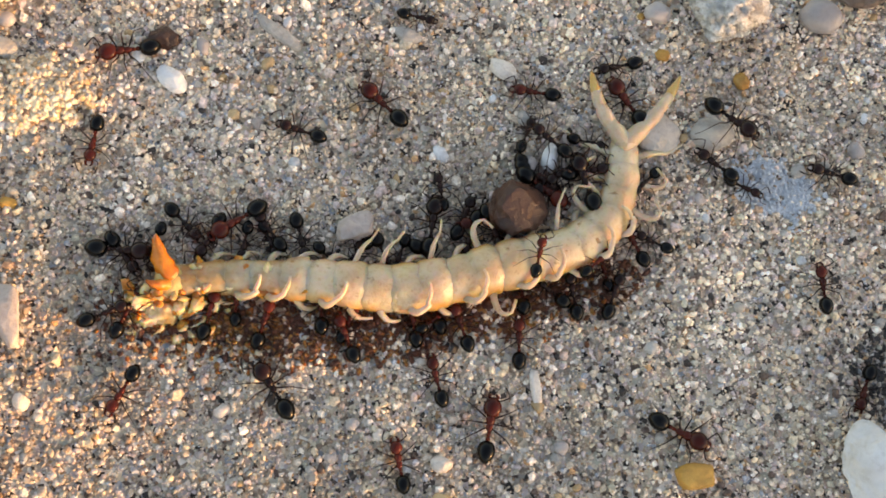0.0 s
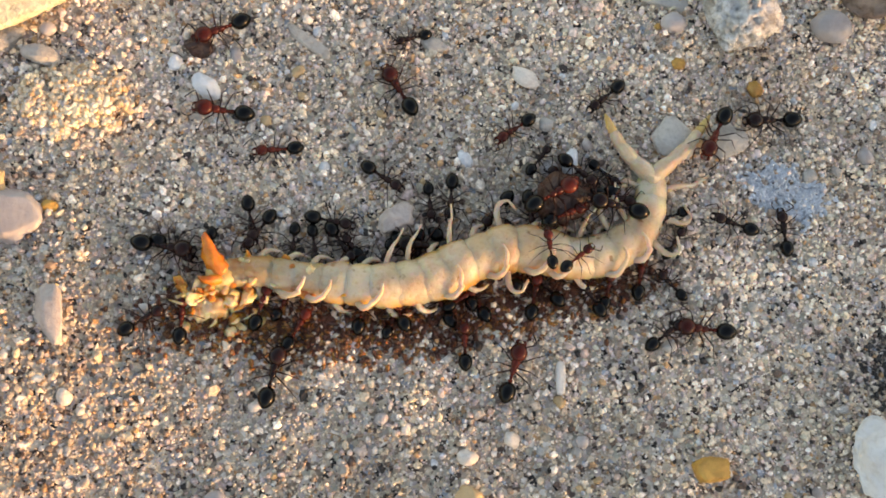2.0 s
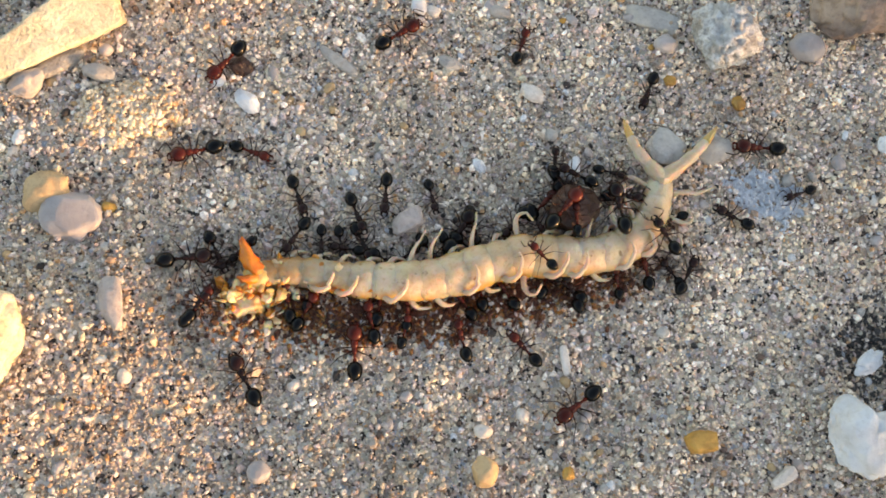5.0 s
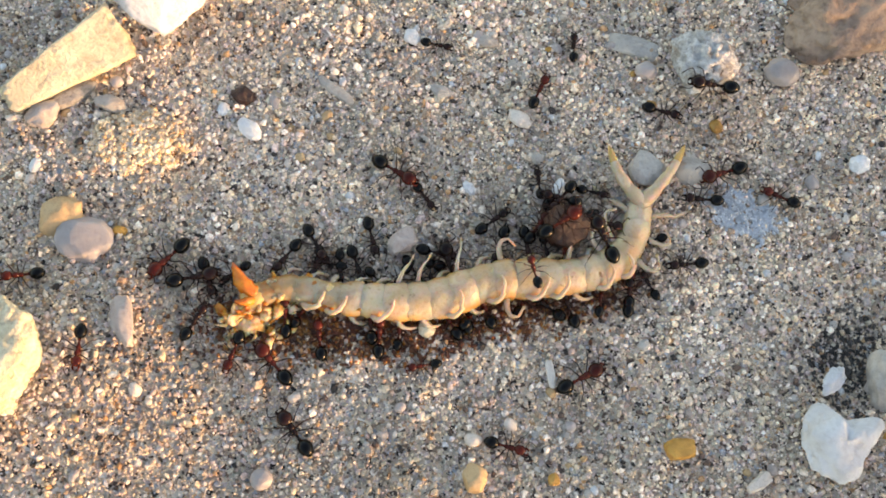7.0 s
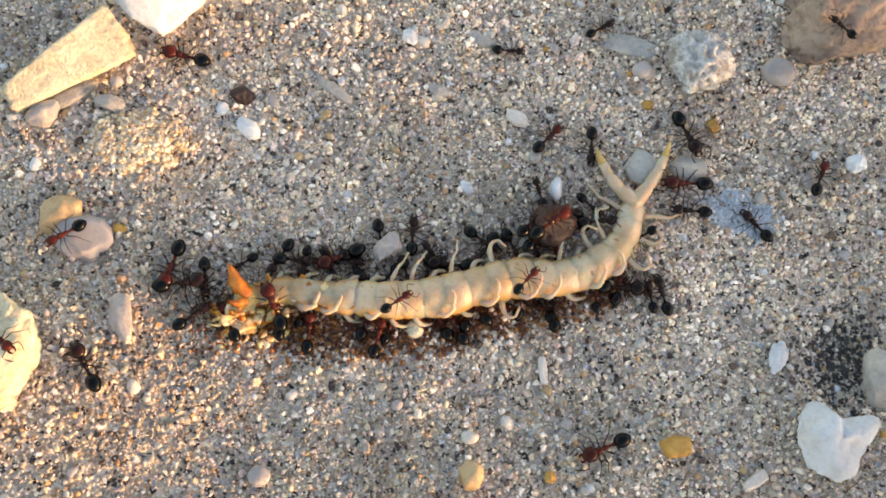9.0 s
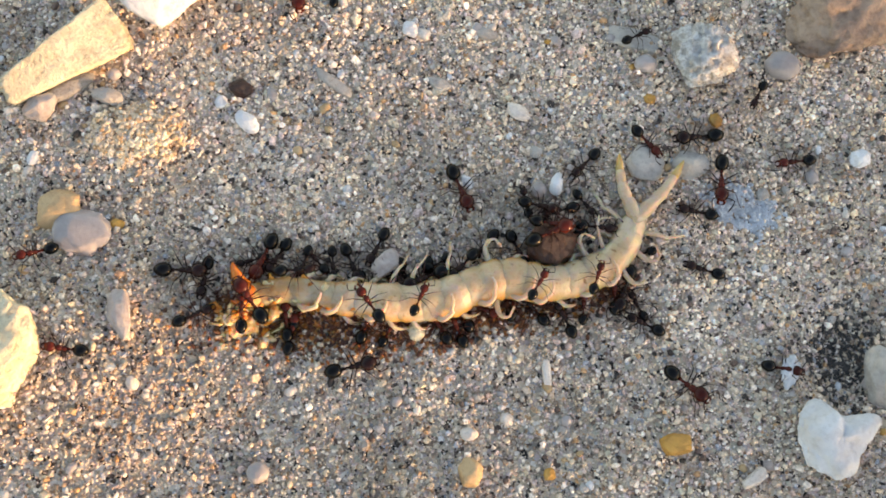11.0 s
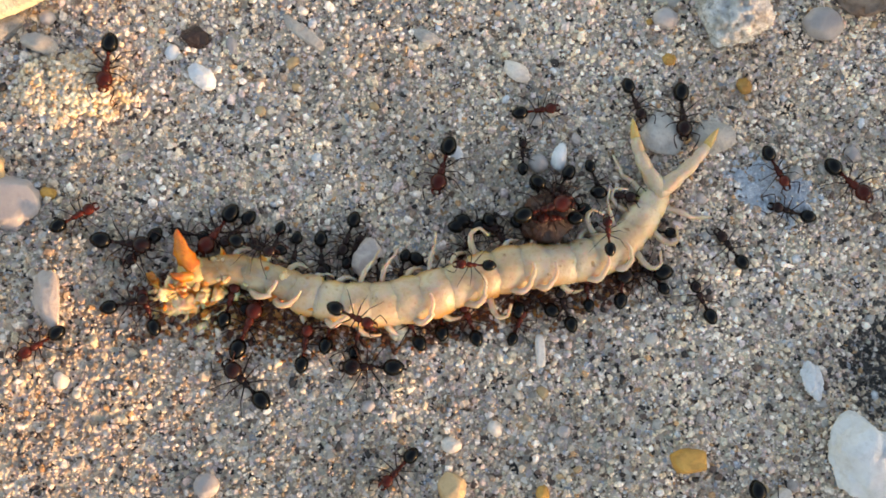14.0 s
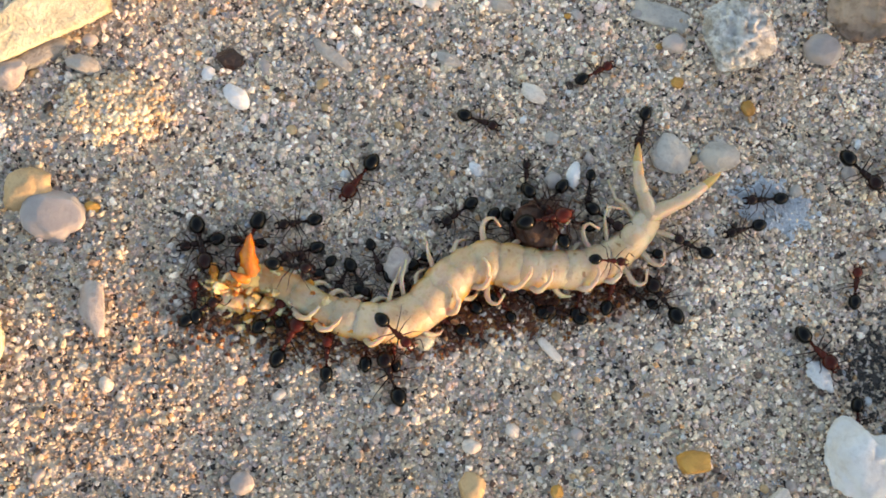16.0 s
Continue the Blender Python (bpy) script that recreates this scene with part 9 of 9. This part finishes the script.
    stroll(build_ant("S", "red", "biting the centipede's flank"), [(0, -4.6, -8.9, 67, 0.0), (0.5, -5.4, -7.9, 58, 0.0), (1, -4.3, -8.8, 72, 0.0), (1.5, -3.7, -9.0, 73, 0.0), (2, -3.1, -8.6, 69, 0.0), (2.5, -3.6, -9.0, 76, 0.0), (3, -2.6, -9.3, 89, 0.0), (5.5, -4.1, -9.2, 88, 0.0), (6, -3.9, -9.2, 79, 0.0), (6.5, -4.9, -10.0, 83, 0.0), (7, -4.2, -9.7, 85, 0.0), (7.5, -4.8, -9.2, 79, 0.0), (8, -4.7, -9.9, 78, 0.0), (8.5, -4.3, -9.5, 71, 0.0), (9, -5.0, -9.4, 70, 0.0), (11.5, -5.0, -10.3, 63, 0.0), (12, -5.3, -10.0, 67, 0.0), (12.5, -5.3, -10.9, 64, 0.0), (13, -5.4, -10.4, 91, 0.0), (13.5, -5.1, -10.6, 87, 0.0), (14, -5.3, -11.7, 82, 0.0), (14.5, -5.6, -11.5, 69, 0.0), (15, -5.0, -11.8, 67, 0.0), (15.5, -4.5, -12.0, 72, 0.0), (16, -4.1, -12.3, 100, 0.0)], True)
    stroll(build_ant("M", "red", "biting the centipede's flank"), [(0, 1.5, -8.5, 100, 0.0), (0.5, 0.8, -7.4, 96, 0.0), (1, 0.6, -7.9, 116, 0.0), (1.5, 1.2, -8.1, 123, 0.0), (2, 1.7, -6.9, 120, 0.0), (2.5, 2.3, -7.5, 112, 0.0), (3, 2.9, -7.5, 128, 0.0), (5.5, 1.4, -7.6, 122, 0.0), (6, 0.8, -7.7, 112, 0.0), (6.5, 1.2, -8.3, 109, 0.0), (7, 1.6, -8.1, 122, 0.0), (7.5, 0.8, -8.1, 113, 0.0), (8, 1.8, -8.1, 112, 0.0), (8.5, 0.7, -8.1, 102, 0.0), (9, 0.9, -8.4, 119, 0.0), (11.5, 0.7, -9.4, 122, 0.0), (12, 0.1, -8.7, 123, 0.0), (12.5, 0.2, -10.0, 124, 0.0), (13, 0.2, -8.9, 111, 0.0), (13.5, 1.1, -9.3, 107, 0.0), (14, 0.1, -10.3, 119, 0.0), (14.5, 0.8, -10.0, 111, 0.0), (15, 0.3, -9.9, 129, 0.0), (15.5, 1.9, -9.2, 143, 0.0), (16, 1.5, -8.8, 155, 0.0)], False)
    stroll(build_ant("M", "dark", "biting the centipede's flank"), [(0, 14.3, -5.0, 141, 0.0), (0.5, 13.9, -4.0, 145, 0.0), (1, 13.6, -4.9, 152, 0.0), (1.5, 12.2, -5.6, 133, 0.0), (2, 12.0, -4.7, 131, 0.0), (2.5, 13.3, -5.4, 115, 0.0), (3, 13.8, -5.6, 116, 0.0), (5.5, 13.7, -5.6, 143, 0.0), (6, 12.9, -5.9, 127, 0.0), (6.5, 13.3, -5.9, 139, 0.0), (7, 13.0, -6.0, 144, 0.0), (7.5, 12.3, -5.3, 124, 0.0), (8, 13.1, -6.1, 121, 0.0), (8.5, 13.1, -6.4, 137, 0.0), (9, 12.9, -6.1, 119, 0.0), (11.5, 11.5, -7.1, 134, 0.0), (12, 11.4, -6.4, 132, 0.0), (12.5, 11.3, -6.7, 140, 0.0), (13, 10.9, -6.3, 120, 0.0), (13.5, 12.5, -7.0, 129, 0.0), (14, 12.6, -6.9, 147, 0.0), (14.5, 11.2, -6.6, 128, 0.0), (15, 10.4, -6.2, 128, 0.0), (15.5, 10.7, -5.9, 122, 0.0), (16, 10.3, -6.0, 136, 0.0)], True)
    stroll(build_ant("S", "red", "biting the centipede's flank"), [(0, 19.7, -3.0, 105, 0.0), (0.5, 19.0, -2.4, 89, 0.0), (1, 18.7, -3.0, 93, 0.0), (1.5, 18.9, -5.0, 94, 0.0), (2, 18.0, -4.9, 77, 0.0), (2.5, 19.1, -4.8, 83, 0.0), (3, 19.9, -4.8, 92, 0.0), (5.5, 19.0, -4.8, 98, 0.0), (6, 19.1, -4.5, 95, 0.0), (6.5, 18.9, -4.7, 90, 0.0), (7, 19.1, -5.1, 81, 0.0), (7.5, 18.2, -4.5, 82, 0.0), (8, 18.9, -4.6, 100, 0.0), (8.5, 19.0, -4.7, 86, 0.0), (9, 19.0, -4.8, 89, 0.0), (11.5, 17.2, -6.9, 86, 0.0), (12, 17.2, -5.3, 102, 0.0), (12.5, 17.3, -5.8, 86, 0.0), (13, 17.6, -5.4, 86, 0.0), (13.5, 18.8, -5.4, 109, 0.0), (14, 17.5, -5.8, 97, 0.0), (14.5, 16.6, -5.4, 104, 0.0), (15, 16.3, -4.8, 96, 0.0), (15.5, 16.8, -5.3, 82, 0.0), (16, 15.2, -5.7, 75, 0.0)], False)
    stroll(build_ant("M", "dark", "milling beside the centipede"), [(0, 15.8, 6.9, 220, 0.0), (1.5, 16.1, 5.2, 203, 0.0), (3, 18.6, 4.5, 177, 0.0), (6.5, 17.0, 4.6, 202, 0.0), (8, 16.6, 3.7, 206, 0.0), (11.5, 15.6, 2.1, 179, 0.0), (13, 16.9, 2.7, 156, 0.0), (14.5, 15.1, 3.7, 140, 0.0), (16, 14.6, 2.9, 167, 0.0)])
    stroll(build_ant("M", "dark", "milling beside the centipede"), [(0, 14.4, 9.5, 141, 0.0), (1.5, 13.7, 6.0, 155, 0.0), (3, 15.2, 6.9, 142, 0.0), (6.5, 14.3, 7.0, 166, 0.0), (8, 15.3, 5.8, 168, 0.0), (11.5, 14.7, 4.9, 202, 0.0), (13, 14.9, 6.3, 225, 0.0), (14.5, 14.2, 4.7, 245, 0.0), (16, 12.2, 5.6, 233, 0.0)])
    stroll(build_ant("S", "dark", "milling beside the centipede"), [(0, 17.9, 9.8, -13, 0.0), (1.5, 17.3, 7.3, -40, 0.0), (3, 18.6, 7.0, -29, 0.0), (6.5, 18.2, 8.3, -7, 0.0), (8, 18.5, 6.7, -31, 0.0), (11.5, 17.5, 5.9, -50, 0.0), (13, 18.1, 6.2, -50, 0.0), (14.5, 17.7, 6.0, -80, 0.0), (16, 16.1, 6.9, -95, 0.0)])
    stroll(build_ant("M", "dark", "milling beside the centipede"), [(0, 12.4, 6.4, 303, 0.0), (1.5, 11.9, 4.0, 272, 0.0), (3, 13.1, 3.8, 275, 0.0), (6.5, 12.3, 5.0, 260, 0.0), (8, 13.8, 4.4, 249, 0.0), (11.5, 12.2, 1.6, 263, 0.0), (13, 11.8, 2.9, 272, 0.0), (14.5, 12.6, 3.9, 295, 0.0), (16, 10.7, 3.4, 324, 0.0)])
    stroll(build_ant("S", "dark", "milling beside the centipede"), [(0, 12.0, 10.4, 69, 0.0), (1.5, 10.4, 8.5, 46, 0.0), (3, 12.9, 8.1, 81, 0.0), (6.5, 11.7, 8.9, 91, 0.0), (8, 12.8, 8.3, 107, 0.0), (11.5, 10.6, 5.7, 100, 0.0), (13, 10.8, 8.2, 71, 0.0), (14.5, 10.4, 7.9, 98, 0.0), (16, 9.2, 7.7, 89, 0.0)])
    stroll(build_ant("S", "dark", "milling beside the centipede"), [(0, 24.5, -0.0, 156, 0.0), (1.5, 24.0, -3.9, 141, 0.0), (3, 26.3, -4.2, 127, 0.0), (6.5, 24.7, -3.0, 128, 0.0), (8, 25.9, -3.7, 96, 0.0), (11.5, 23.7, -6.3, 121, 0.0), (13, 23.9, -3.6, 126, 0.0), (14.5, 24.6, -4.3, 137, 0.0), (16, 22.2, -4.9, 150, 0.0)])
    stroll(build_ant("M", "dark", "milling beside the centipede"), [(0, -25.6, -2.9, 310, 0.0), (1.5, -25.1, -2.3, 339, 0.0), (3, -23.6, -2.3, 312, 0.0), (6.5, -25.9, -3.6, 294, 0.0), (8, -26.2, -3.9, 283, 0.0), (11.5, -25.9, -4.5, 255, 0.0), (13, -25.7, -3.7, 235, 0.0), (14.5, -26.9, -3.4, 228, 0.0), (16, -24.8, -1.7, 197, 0.0)])
    stroll(build_ant("M", "dark", "milling beside the centipede"), [(0, -26.6, -8.8, 25, 0.0), (1.5, -26.9, -9.6, 32, 0.0), (3, -25.8, -9.6, 37, 0.0), (6.5, -26.9, -9.4, 63, 0.0), (8, -27.3, -8.7, 48, 0.0), (11.5, -26.9, -9.2, 25, 0.0), (13, -26.9, -8.6, 36, 0.0), (14.5, -27.9, -9.6, 9, 0.0), (16, -24.4, -9.1, 38, 0.0)])
    stroll(build_ant("S", "dark", "milling beside the centipede"), [(0, -22.8, -1.6, 251, 0.0), (1.5, -21.6, -2.0, 273, 0.0), (3, -20.1, -1.5, 252, 0.0), (6.5, -23.0, -3.4, 220, 0.0), (8, -22.7, -2.1, 216, 0.0), (11.5, -20.8, -2.4, 190, 0.0), (13, -22.2, -2.7, 158, 0.0), (14.5, -22.3, -1.5, 178, 0.0), (16, -20.0, -1.3, 176, 0.0)])


motions()
